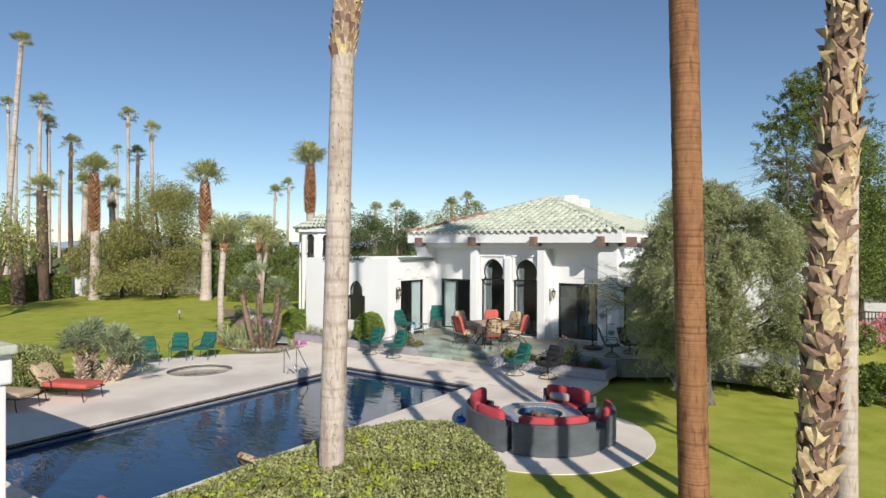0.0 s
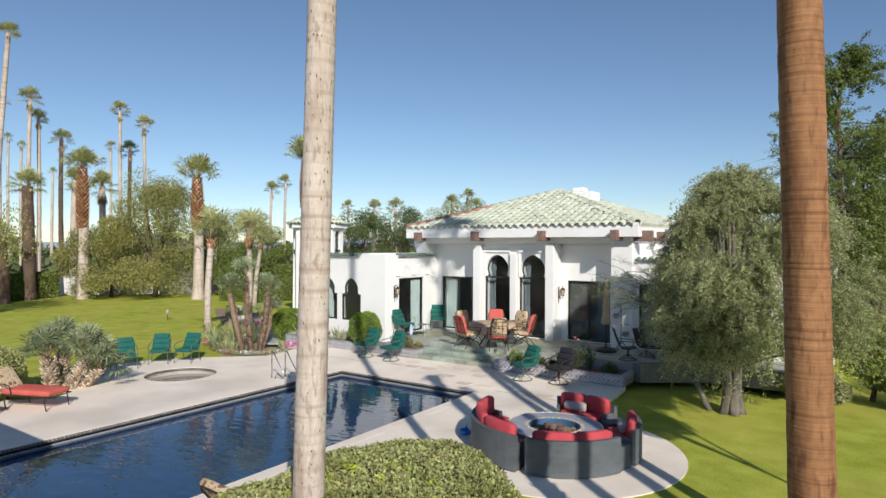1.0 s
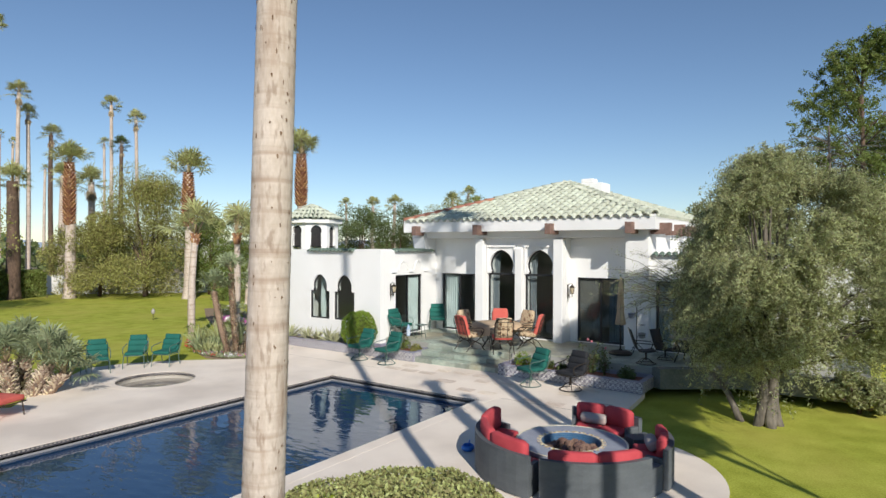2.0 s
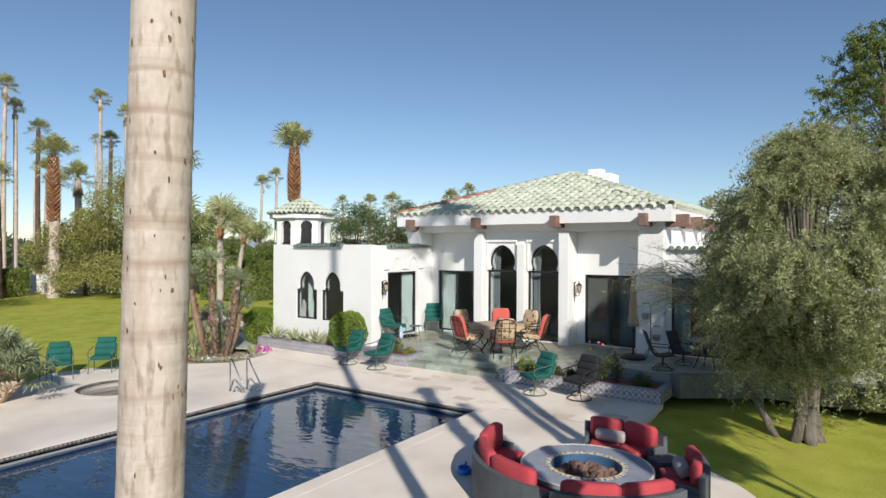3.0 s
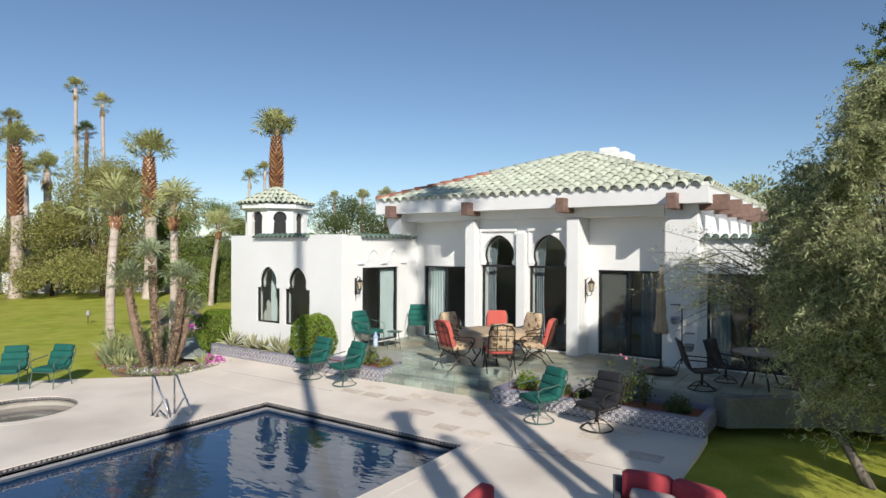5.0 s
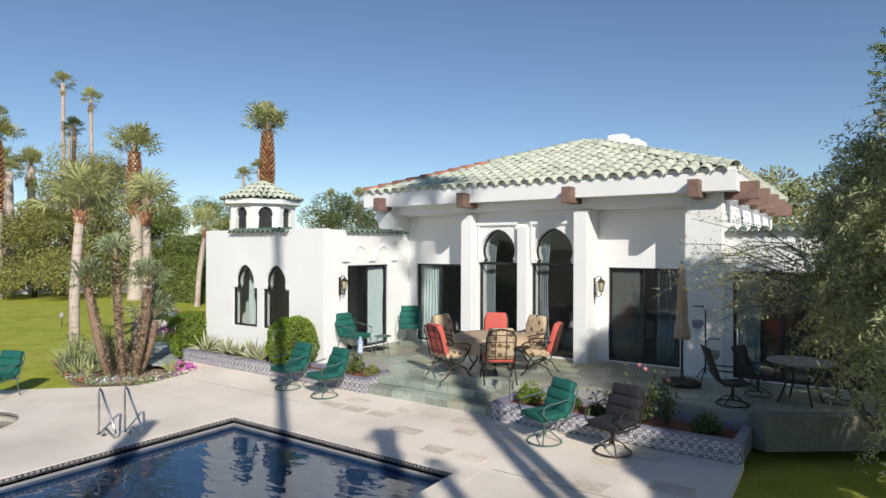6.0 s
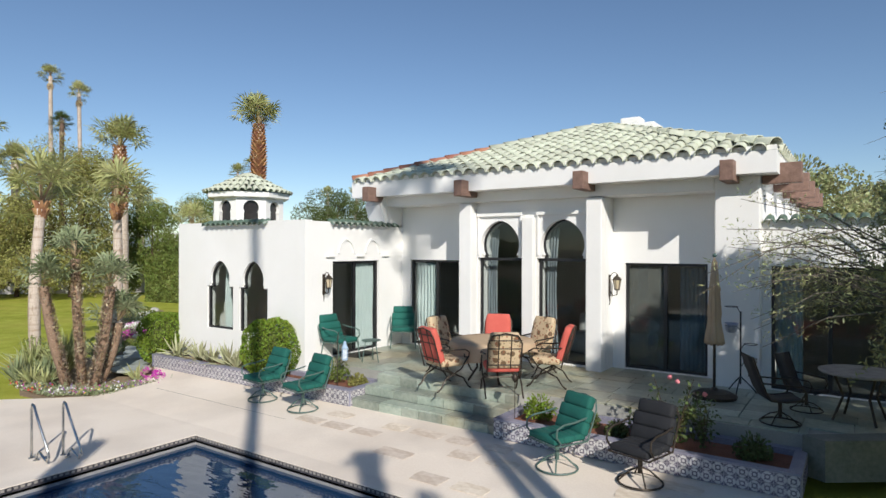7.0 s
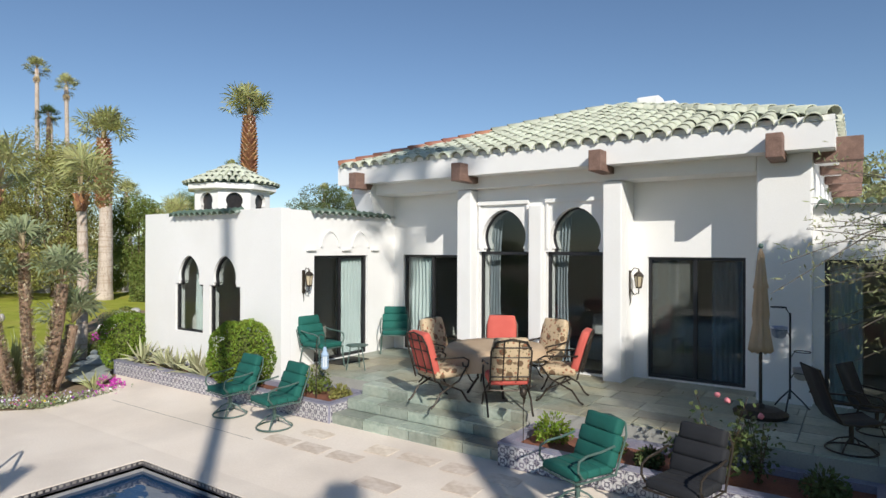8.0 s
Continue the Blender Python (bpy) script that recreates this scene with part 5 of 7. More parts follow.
round_bush("round_bush", -19.2, 7.1, GRASS, 0.95, 1.3, 14000, 0.075, HEDGE_LEAF, "rounded grey-green bush behind the loungers", 53)
round_bush("round_bush", -20.5, 5.6, GRASS, 0.95, 1.25, 12000, 0.075, HEDGE_LEAF, "rounded grey-green bush beside the pool deck", 54)
for k, (x, y, r0, h, mt) in enumerate(((-14.0, 17.95, 0.26, 0.42, SHRUB_LEAF), (-13.45, 18.0, 0.16, 0.16, YELLOW_LEAF), (-9.55, 17.85, 0.22, 0.36, BRIGHT_LEAF), (-8.8, 17.9, 0.15, 0.22, DARK_LEAF), (-8.3, 17.7, 0.14, 0.2, DARK_LEAF), (-6.6, 17.8, 0.2, 0.25, DARK_LEAF))):
    bushy("small_shrub", (x, y, 0.22), [(0, 0, h * 0.6), (r0 * 0.4, 0.05, h * 0.4), (-r0 * 0.4, -0.05, h * 0.45)], [r0, r0 * 0.7, r0 * 0.7], 260, 0.06, mt, "small leafy shrub in the tiled planter", "shrub", 60 + k, hollow=0.2)

ROSE = surface("pink_rose", (0.62, 0.16, 0.20), (0.78, 0.30, 0.32), 0.6, 30, 6, 0.2)
for k, (x, y, h) in enumerate(((-7.55, 17.75, 0.95), (-7.2, 17.9, 0.75), (-7.85, 17.6, 0.6))):
    ob = thing("rose_bush", Matrix.Translation((x, y, 0.22)), "thin dark rose bush with a pink bloom", "rose bush", "planter roses")
    r = random.Random(70 + k)
    b, pts = bmesh.new(), []
    for i in range(6):
        a, l = r.uniform(0, 6.28), r.uniform(0.6, 1.0) * h
        e = Vector((0.25 * math.cos(a), 0.25 * math.sin(a), l))
        tube(b, [(0, 0, 0), e * 0.5 + Vector((0, 0, 0.05)), e], 0.008, 5, 0.004)
        for q in range(52):
            t = r.uniform(0.15, 1)
            pts.append(e * t + Vector((r.gauss(0, 0.06), r.gauss(0, 0.06), r.gauss(0, 0.04))))
    part("twig_core", b, DARK_BARK, ob)
    cards("leaves", pts, 0.065, DARK_LEAF, ob, 1.7, 71 + k)
    for i in range(1 if k else 2):
        b = bmesh.new()
        bmesh.ops.create_icosphere(b, subdivisions=2, radius=0.032, matrix=Matrix.Translation((r.uniform(-0.12, 0.12), r.uniform(-0.12, 0.12), h * r.uniform(0.85, 1.02))))
        for v in b.verts:
            v.co += 0.012 * noise.noise_vector(v.co * 40)
        part("bloom", b, ROSE, ob, "pink bloom", smooth=True)

# bed with three spiny palms and low flowers
EARTH = surface("bed_earth", (0.20, 0.14, 0.085), (0.34, 0.25, 0.16), 0.95, 30, 3, 1.0, 0.03)
bm = bmesh.new()
slab(bm, [[(-18.05, 15.3), (-18.15, 16.9), (-19.0, 18.0), (-20.6, 18.6), (-22.3, 19.4), (-23.2, 18.2), (-22.6, 16.5), (-21.3, 15.2), (-19.6, 14.6), (-18.5, 14.75)]], Matrix.Translation((0, 0, -0.215)), 0.06)
tagged(part("flower_bed", bm, EARTH), "earth flower bed beside the pool deck", "flower bed", kind="structure")


BROWN_FIBRE = surface("brown_palm_fibre", (0.16, 0.10, 0.065), (0.32, 0.22, 0.15), 0.95, 24, 4, 0.8, 0.01)


def spiny_palm(x, y, lean, h, seed):
    ob = thing("spiny_palm", Matrix.Translation((x, y, DECK)), "short palm with a spiny brown trunk and small grey-green fan head", "palm tree", "palms in the flower bed")
    r = random.Random(seed)
    tip = Vector((lean[0], lean[1], h))
    part("trunk", trunk_mesh((0, 0, -0.05), tip, 0.085, 0.10, 0.06, 10, 14, 0.06, seed), BROWN_FIBRE, ob, smooth=True)
    b = bmesh.new()
    for k in range(int(h * 420)):
        t = r.random()
        a = r.uniform(0, 6.283)
        c = Vector((0, 0, 0)).lerp(tip, t)
        o, s = Vector((math.cos(a), math.sin(a), 0)), Vector((-math.sin(a), math.cos(a), 0))
        c0 = c + o * 0.082
        q = [c0 - s * 0.024, c0 + s * 0.024, c0 + o * r.uniform(0.035, 0.085) + Vector((0, 0, r.uniform(0.0, 0.06)))]
        b.faces.new([b.verts.new(v) for v in q])
        q2 = [v + Vector((0, 0, -0.02)) for v in q]
        b.faces.new([b.verts.new(v) for v in q2[::-1]])
    part("bark_mantle", b, surface("pale_spine", (0.40, 0.30, 0.205), (0.74, 0.63, 0.50), 0.85, 22, 4, 0.4, island=0.6) if "pale_spine" not in bpy.data.materials else bpy.data.materials["pale_spine"], ob, "stubby dry leaf bases")
    fan_crown(ob, tip + Vector((0, 0, 0.05)), 0.92, 17, GREYGREEN, seed, 0, blades=14, low=5)
    return ob


spiny_palm(-19.75, 15.55, (-0.40, -0.30), 2.15, 81)
spiny_palm(-19.7, 15.85, (-0.25, -0.05), 2.75, 82)
spiny_palm(-19.3, 15.9, (0.22, 0.25), 2.15, 83)
spiny_palm(-19.45, 16.1, (0.1, 0.35), 1.3, 84)
STRAP = leafy("pale_strap_leaf", (0.33, 0.36, 0.15), (0.54, 0.54, 0.28), 0.25, 0.25)
for k, (x, y, s, n) in enumerate(((-20.7, 15.9, 1.1, 90), (-21.3, 16.3, 1.1, 90), (-20.4, 15.4, 0.75, 60), (-21.0, 15.3, 0.9, 70), (-18.8, 16.6, 0.5, 30), (-20.9, 16.9, 1.1, 80), (-19.9, 15.2, 0.5, 40), (-21.5, 15.6, 1.0, 80), (-20.6, 14.95, 0.8, 60), (-20.2, 15.05, 0.6, 45))):
    tagged(part("iris_clump", spikes(bmesh.new(), (x, y, DECK), n, s, 0.045, 90 + k, 45, 88, 0.35), (STRAP, GREYGREEN)[k % 3 == 2]), "clump of upright pale green strap leaves", "clump", "strap-leaf clumps")
FLOWERS = [("white_flower", (0.75, 0.74, 0.70)), ("violet_flower", (0.25, 0.06, 0.34)), ("red_flower", (0.45, 0.03, 0.04)), ("magenta_flower", (0.5, 0.05, 0.36)), ("pale_violet_flower", (0.5, 0.42, 0.62)), ("yellow_flower", (0.6, 0.45, 0.06))]
r = random.Random(99)
border = [(-18.15, 16.6), (-18.2, 15.4), (-18.9, 14.85), (-19.8, 14.8), (-20.6, 15.0)]
seg = list(zip(border, border[1:]))
low = []
for k in range(4200):
    (xa, ya), (xb, yb) = r.choice(seg)
    t = r.random()
    low.append((xa + (xb - xa) * t + 0.06 - abs(r.gauss(0, 0.30)), ya + (yb - ya) * t - 0.05 + abs(r.gauss(0, 0.26)), DECK + 0.03 + abs(r.gauss(0, 0.05))))
tagged(cards("ground_cover", low, 0.05, GREYGREEN, None, 1.6, 4), "low green ground cover edging the flower bed", "ground cover", kind="stuff")
for k, (nm, col) in enumerate(FLOWERS):
    m = surface(nm, col, tuple(min(1, c * 1.25) for c in col), 0.7, 30, 5, 0)
    pts = []
    for q in range(6 if k else 12):
        (xa, ya), (xb, yb) = r.choice(seg)
        t = r.random()
        c = (xa + (xb - xa) * t - abs(r.gauss(0, 0.22)), ya + (yb - ya) * t + abs(r.gauss(0, 0.22)))
        pts += [(c[0] + r.gauss(0, 0.11), c[1] + r.gauss(0, 0.11), DECK + 0.08 + abs(r.gauss(0, 0.03))) for i in range(16 if k == 0 else 11)]
    tagged(cards(nm, pts, 0.042, m, None, 1.1, 5 + k), "small %s blooms edging the bed" % nm.split("_")[0], "flowers", kind="stuff")
bushy("flower_bush", (-18.55, 16.75, DECK), [(0, 0, 0.2), (0.15, 0.1, 0.15)], [0.2, 0.15], 160, 0.06, bpy.data.materials["magenta_flower"], "low bush covered with magenta blooms", "bush", 7)
bushy("flower_bush", (-22.2, 15.9, DECK), [(0, 0, 0.25), (0.3, 0.2, 0.4), (-0.3, 0.1, 0.5)], [0.3, 0.3, 0.35], 300, 0.07, SHRUB_LEAF, "dark low shrub on the lawn's edge", "bush", 8)
bushy("flower_bush", (-21.6, 15.3, DECK), [(0, 0, 0.2)], [0.2], 160, 0.06, bpy.data.materials["red_flower"], "low bush with red blooms", "bush", 9)
for k, (x, y) in enumerate(((-22.6, 19.9), (-23.4, 20.6), (-24.2, 20.0), (-23.2, 19.0), (-24.4, 21.2), (-25.2, 20.6))):
    bushy("low_shrub", (x, y, DECK), [(0, 0, 0.15), (0.25, 0.1, 0.2), (-0.2, 0.2, 0.2)], [0.25, 0.2, 0.22], 240, 0.06, (SHRUB_LEAF, GREYGREEN, bpy.data.materials["white_flower"], YELLOW_LEAF)[k % 4], "low garden shrub beside the stone path", "shrub", 110 + k, hollow=0.2)

# narrow bed running on past the wing
bm = bmesh.new()
slab(bm, [[(-22.2, 18.9), (-22.6, 17.6), (-26.0, 19.4), (-30.0, 21.6), (-34.0, 24.2), (-33.4, 25.8), (-29.5, 23.9), (-25.5, 21.7)]], Matrix.Translation((0, 0, -0.215)), 0.06)
tagged(part("flower_bed", bm, EARTH), "long earth bed of low shrubs beside the lawn", "flower bed", kind="structure")
rb = random.Random(61)
ROCK = surface("grey_bed_stone", (0.36, 0.34, 0.31), (0.52, 0.50, 0.46), 0.9, 12, 2, 0.6, rand=0.2)
for k in range(26):
    t = (k + rb.uniform(-0.3, 0.3)) / 26
    x, y = -22.6 - 10.8 * t, 18.4 + 6.6 * t
    x, y = x + 0.5 * rb.gauss(0, 0.6), y - 0.6 * rb.gauss(0, 0.6)
    s = rb.uniform(0.22, 0.42)
    if k % 5 == 4:
        b = bmesh.new()
        bmesh.ops.create_icosphere(b, subdivisions=2, radius=s * 0.7)
        for v in b.verts:
            v.co = Vector((v.co.x, v.co.y * 0.8, v.co.z * 0.6)) * (1 + 0.25 * noise.noise(v.co * 4 + Vector((k, 0, 0))))
        ob = tagged(part("bed_stone", b, ROCK), "rounded grey stone in the garden bed", "stone", "stones in the bed")
        ob.location = (x, y, DECK + s * 0.3)
        continue
    mt = (SHRUB_LEAF, GREYGREEN, YELLOW_LEAF, bpy.data.materials["white_flower"], SHRUB_LEAF, bpy.data.materials["magenta_flower"], BRIGHT_LEAF)[k % 7]
    bushy("low_shrub", (x, y, DECK), [(0, 0, s * 0.5), (s * 0.8, 0.1, s * 0.45), (-s * 0.7, -0.1, s * 0.5)], [s * 0.8, s * 0.6, s * 0.65], 260, 0.07, mt, "low flowering shrub in the long garden bed", "shrub", 400 + k, hollow=0.2)
clipped("hedge", [(-38.6, 27.8), (-35.0, 28.6), (-34.6, 31.4), (-38.2, 31.0)], 2.4, 0.25, 9000, 0.13, "tall clipped green hedge behind the wing", SHRUB_LEAF, 23, 2.0)

def leaf_bases(tip, radius, rows, around, seed):
    """Stubby upturned leaf bases round a short trunk, from the ground to tip."""
    b, r = bmesh.new(), random.Random(seed)
    for j in range(rows):
        c = tip * (j / rows)
        for i in range(around):
            a = 2 * math.pi * (i + 0.5 * (j % 2)) / around + r.uniform(-0.2, 0.2)
            o, side = Vector((math.cos(a), math.sin(a), 0)), Vector((-math.sin(a), math.cos(a), 0))
            p, w, out, up = c + o * radius * 0.9, radius * r.uniform(0.16, 0.26), radius * r.uniform(0.35, 0.75), r.uniform(0.05, 0.11)
            q = [p - side * w, p + side * w, p + o * out + side * w * 0.5 + Vector((0, 0, up)), p + o * out - side * w * 0.5 + Vector((0, 0, up))]
            va, vb = [b.verts.new(x) for x in q], [b.verts.new(x - Vector((0, 0, 0.02))) for x in q]
            b.faces.new(va)
            b.faces.new(vb[::-1])
            for e in range(4):
                b.faces.new((va[e], va[(e + 1) % 4], vb[(e + 1) % 4], vb[e]))
    return b


# dwarf fan palms beside the loungers
for k, (x, y, h, lean) in enumerate(((-19.0, 8.75, 0.85, (-0.1, -0.05)), (-18.6, 9.05, 0.8, (0.25, 0.3)), (-19.5, 9.2, 0.95, (-0.1, 0.1)), (-18.55, 9.35, 0.5, (0.35, 0.3)))):
    ob = thing("dwarf_palm", Matrix.Translation((x, y, GRASS)), "dwarf fan palm with a stubby shaggy trunk", "palm tree", "dwarf palms by the loungers")
    tip = Vector((lean[0], lean[1], h))
    part("trunk", trunk_mesh((0, 0, -0.05), tip, 0.14, 0.13, 0, 10, 8, 0.08, k), BROWN_FIBRE, ob)
    part("bark_mantle", leaf_bases(tip, 0.15, 13, 11, 140 + k), bpy.data.materials["pale_spine"], ob, "pale stubby leaf bases")
    fan_crown(ob, tip, 1.15, 20, GREYGREEN, 120 + k, 0, blades=20, low=12)

# fan palms on the lawn by the wing
for k, (x, y, h, s, tl) in enumerate(((-22.8, 16.15, 4.0, 1.35, (0.05, 0.1)), (-22.9, 18.2, 4.05, 1.3, (0.05, 0)), (-34.2, 27.4, 3.9, 1.35, (0.4, 0.25)))):
    fan_palm((x, y, GRASS), h + 0.17, s * 1.25, "slim fan palm with a pale grey trunk on the lawn", 130 + k, 0.15, 0.12, 19, 0, FROND, 0.4, tl, PALE_BARK, "fan palms by the wing", 22, -6)

# palms in the distance: right, ahead, height, head, trunk radius, fronds, dead, shaggy length
FAR = [(-36.4, 50, 21.0, 1.9, 0.22, 22, 4, 0), (-40.2, 60, 18.2, 2.3, 0.2, 22, 16, 0), (-40.6, 62, 16.6, 2.0, 0.2, 20, 14, 0), (-54.0, 75, 21.6, 2.2, 0.2, 18, 12, 0),
       (-36.9, 60, 14.2, 2.2, 0.22, 18, 10, 0), (-26.6, 46, 9.6, 2.6, 0.34, 26, 2, 4.4), (-30.9, 52, 9.4, 2.4, 0.3, 20, 20, 0), (-28.7, 52, 8.9, 2.8, 0.3, 22, 26, 0)]
FAR2 = [(-31.4, 60, 17.0, 2.0, 0.18, 18, 12, 0), (-30.3, 60, 13.2, 1.9, 0.2, 20, 4, 0), (-28.9, 60, 15.6, 2.0, 0.18, 18, 14, 0), (-18.1, 46, 8.9, 2.9, 0.36, 28, 2, 3.8),
        (-10.4, 47, 10.4, 3.1, 0.36, 28, 2, 3.7), (-19.6, 70, 10.4, 2.0, 0.15, 16, 4, 0), (-18.0, 70, 11.2, 2.0, 0.15, 16, 4, 0), (-29.9, 45, 8.2, 2.6, 0.42, 22, 26, 0)]
FAR3 = [(-29.6, 42, 4.6, 2.0, 0.4, 18, 22, 0), (-11.5, 75, 8.8, 1.8, 0.15, 16, 3, 0), (-7.8, 70, 8.3, 2.2, 0.2, 18, 3, 0), (-5.5, 70, 8.4, 2.4, 0.2, 18, 3, 0),
        (0.9, 70, 8.9, 2.2, 0.2, 18, 3, 0), (2.9, 75, 10.0, 2.2, 0.2, 18, 3, 0), (4.1, 75, 9.0, 1.8, 0.2, 18, 3, 0), (-56.5, 80, 18.0, 1.4, 0.18, 12, 14, 0)]
FAR4 = [(-54.9, 80, 17.0, 1.4, 0.18, 12, 14, 0), (-50.9, 80, 13.6, 1.3, 0.18, 12, 14, 0), (-43.4, 80, 16.9, 1.6, 0.18, 14, 10, 0), (-33.0, 56, 9.0, 2.2, 0.3, 18, 20, 0), (-21.5, 55, 6.6, 2.2, 0.25, 20, 8, 0)]
for k, (rt, d, h, s, tr, n, dead, boots) in enumerate(FAR + FAR2 + FAR3 + FAR4):
    lean = (1.2, 0.8) if k == 0 else (0.12 * math.sin(k), 0.12 * math.cos(k))
    words = "tall desert fan palm with a slender bare trunk" if h > 11 else "fan palm with a shaggy brown trunk" if boots else "fan palm with a broad green head"
    fan_palm(plan(rt, d), h, s * (0.76 if boots else 0.60), words, 200 + k, tr * 1.15, tr * 0.8, int(n * (1.1 if boots else 1.7)), dead, FROND_DARK if k == 9 else FROND, boots, lean, DARK_BARK if k in (4, 9, 15, 16) else PALE_BARK, "palms beyond the garden", 18, 20 if boots else -25)


# broad trees and shrubs behind
def mound(at, w, h, n_clump, leaf, per, material, label, seed, name="tree", base=0.0, droop=None):
    rq = np.random.default_rng(seed)
    cs, rs = [], []
    for k in range(n_clump):
        a, f = rq.uniform(0, 6.283), math.sqrt(rq.uniform(0, 1))
        z = base + (h - base) * rq.uniform(0.12, 0.95)
        reach = w / 2 * f * math.sqrt(max(0.05, 1 - ((z - base) / (h - base) * 1.0) ** 2.2))
        cs.append((reach * math.cos(a), reach * math.sin(a), z))
        rs.append(rq.uniform(0.10, 0.18) * max(w, h))
    st = [([(0, 0, -0.2), (0.1, 0.05, h * 0.2), (c[0] * 0.5, c[1] * 0.5, c[2] * 0.6), c], 0.02 * h + 0.03, 0.02) for c in cs[:7]]
    return bushy(name, at, cs, rs, per, leaf, material, label, "tree" if name == "tree" else "shrub", seed, st, DARK_BARK, 2.0, hollow=0.4, droop=droop)


mound(plan(-25.6, 48), 8.0, 6.0, 38, 0.13, 1100, YELLOW_LEAF, "broad olive-green tree along the garden wall", 301, droop=None)
mound(plan(-22.2, 48), 7.4, 9.2, 46, 0.13, 1100, YELLOW_LEAF, "tall drooping yellow-green tree along the garden wall", 302, droop=(0, 0, -0.6))
mound(plan(-18.2, 50), 4.6, 6.0, 26, 0.13, 1000, SHRUB_LEAF, "leafy green tree along the garden wall", 303, droop=(0, 0, -0.6))
mound(plan(-19.3, 60), 8.0, 7.2, 26, 0.125, 1000, SHRUB_LEAF, "leafy green tree behind the wing", 304)
mound(plan(-16.0, 55), 6.0, 5.6, 24, 0.125, 1000, SHRUB_LEAF, "bushy green tree behind the wing", 305)
mound(plan(-7.0, 52), 6.5, 6.7, 26, 0.125, 1000, DARK_LEAF, "round grey-green tree behind the house", 306)
mound(plan(-4.2, 56), 6.0, 7.4, 26, 0.125, 1000, DARK_LEAF, "round dark tree behind the house", 307)
mound(plan(0.4, 58), 7.0, 8.0, 26, 0.125, 1000, YELLOW_LEAF, "yellow-green tree behind the house", 308)
mound(plan(3.0, 60), 5.0, 8.2, 20, 0.125, 1000, SHRUB_LEAF, "leafy tree behind the house", 309)
mound(plan(-25.4, 34), 4.6, 7.0, 40, 0.16, 150, YELLOW_LEAF, "feathery pale green drooping tree beside the hedge", 310, base=2.4, droop=(0.1, 0, -0.9))
mound(plan(10.5, 52), 6.0, 8.0, 24, 0.125, 1000, SHRUB_LEAF, "tree behind the roof", 311)
# tall trees behind the olive
rr = np.random.default_rng(77)
an, wy = crown_anchors(rr, 950, lambda z, a: (0.5 + 1.9 * math.sin(math.pi * min(1, max(0, (z - 1.0) / 12.6))) ** 0.8) * (1 + 0.3 * math.sin(4 * a + 1.3 * z)), 2.0, 13.2, 0.16, 0.55, 9.0, 0.4)
tall = thing("evergreen_tree", Matrix.Translation(plan(18.6, 30)), "tall dark evergreen tree with gaps and drooping twigs", "tree")
b = bmesh.new()
tube(b, [(0, 0, -0.2), (0.1, 0.1, 5), (0, 0, 12.6)], 0.22, 8, 0.03)
for k in range(0, 950, 14):
    c = Vector(an[k])
    tube(b, [(0, 0, c.z * 0.9), (c.x * 0.5, c.y * 0.5, c.z), c], 0.04, 5, 0.008)
part("trunk", b, DARK_BARK, tall, smooth=True)
cards("crown", sprays(rr, an, wy, 0.85, 90, 0.06, 0.3), 0.11, SHRUB_LEAF, tall, 2.4, 78)
# Added unseen tree: crown clumps set for the shade on lawn and planter.
rq = np.random.default_rng(340)
ball = rq.normal(size=(36, 3))
ball *= (rq.uniform(0.2, 1.0, 36) / np.linalg.norm(ball, axis=1))[:, None]
heads = [(1.2 * q[0], 1.2 * q[1], 6.75 + 1.3 * q[2]) for q in ball]
bushy("tree", UNSEEN_SHADE_TREE, heads, [0.42] * 36, 800, 0.12, SHRUB_LEAF, "unseen leafy tree added to shade the lawn and planter", "tree", 340, [([(0, 0, -0.2), (0.1, 0.05, 4.0), (q[0] * 0.4, q[1] * 0.4, 5.6), q], 0.045, 0.02) for q in heads[:4]], DARK_BARK, hollow=0.3)
mound(plan(21.0, 31), 4.2, 9.8, 30, 0.12, 1300, SHRUB_LEAF, "tall dark evergreen tree with uneven crown", 321, base=1.0)
mound(plan(15.0, 29.5), 4.0, 5.4, 26, 0.15, 700, OLIVE_LEAF, "grey-green tree behind the olive", 322)
mound(plan(11.5, 29.0), 5.0, 5.6, 30, 0.15, 700, OLIVE_LEAF, "broad olive tree behind the house wing", 323)
mound(plan(23.5, 34), 5.5, 6.8, 30, 0.13, 1100, DARK_LEAF, "dark leafy tree by the boundary wall", 324)
mound(plan(27.5, 36), 6.0, 6.0, 30, 0.17, 700, SHRUB_LEAF, "leafy green tree by the boundary wall", 325)
b = bmesh.new()
r = random.Random(5)
for k in range(150):
    a, z = r.uniform(0, 6.28), r.uniform(4.0, 8.5)
    p0 = Vector((0, 0, z))
    d = Vector((math.cos(a), math.sin(a), r.uniform(-0.3, 0.3)))
    l = r.uniform(1.4, 2.6)
    tube(b, [p0, p0 + d * l * 0.5 + Vector((0, 0, 0.1)), p0 + d * l + Vector((0, 0, -0.5 * r.random()))], 0.02, 4, 0.006)
ob = thing("bare_branches", Matrix.Translation(plan(16.5, 29.0)), "bare grey dead branches on the tall evergreen", "branches")
tube(b, [(0, 0, -0.2), (0.1, 0, 4), (0, 0, 9)], 0.14, 7, 0.04)
part("branch", b, GREY_BARK, ob)
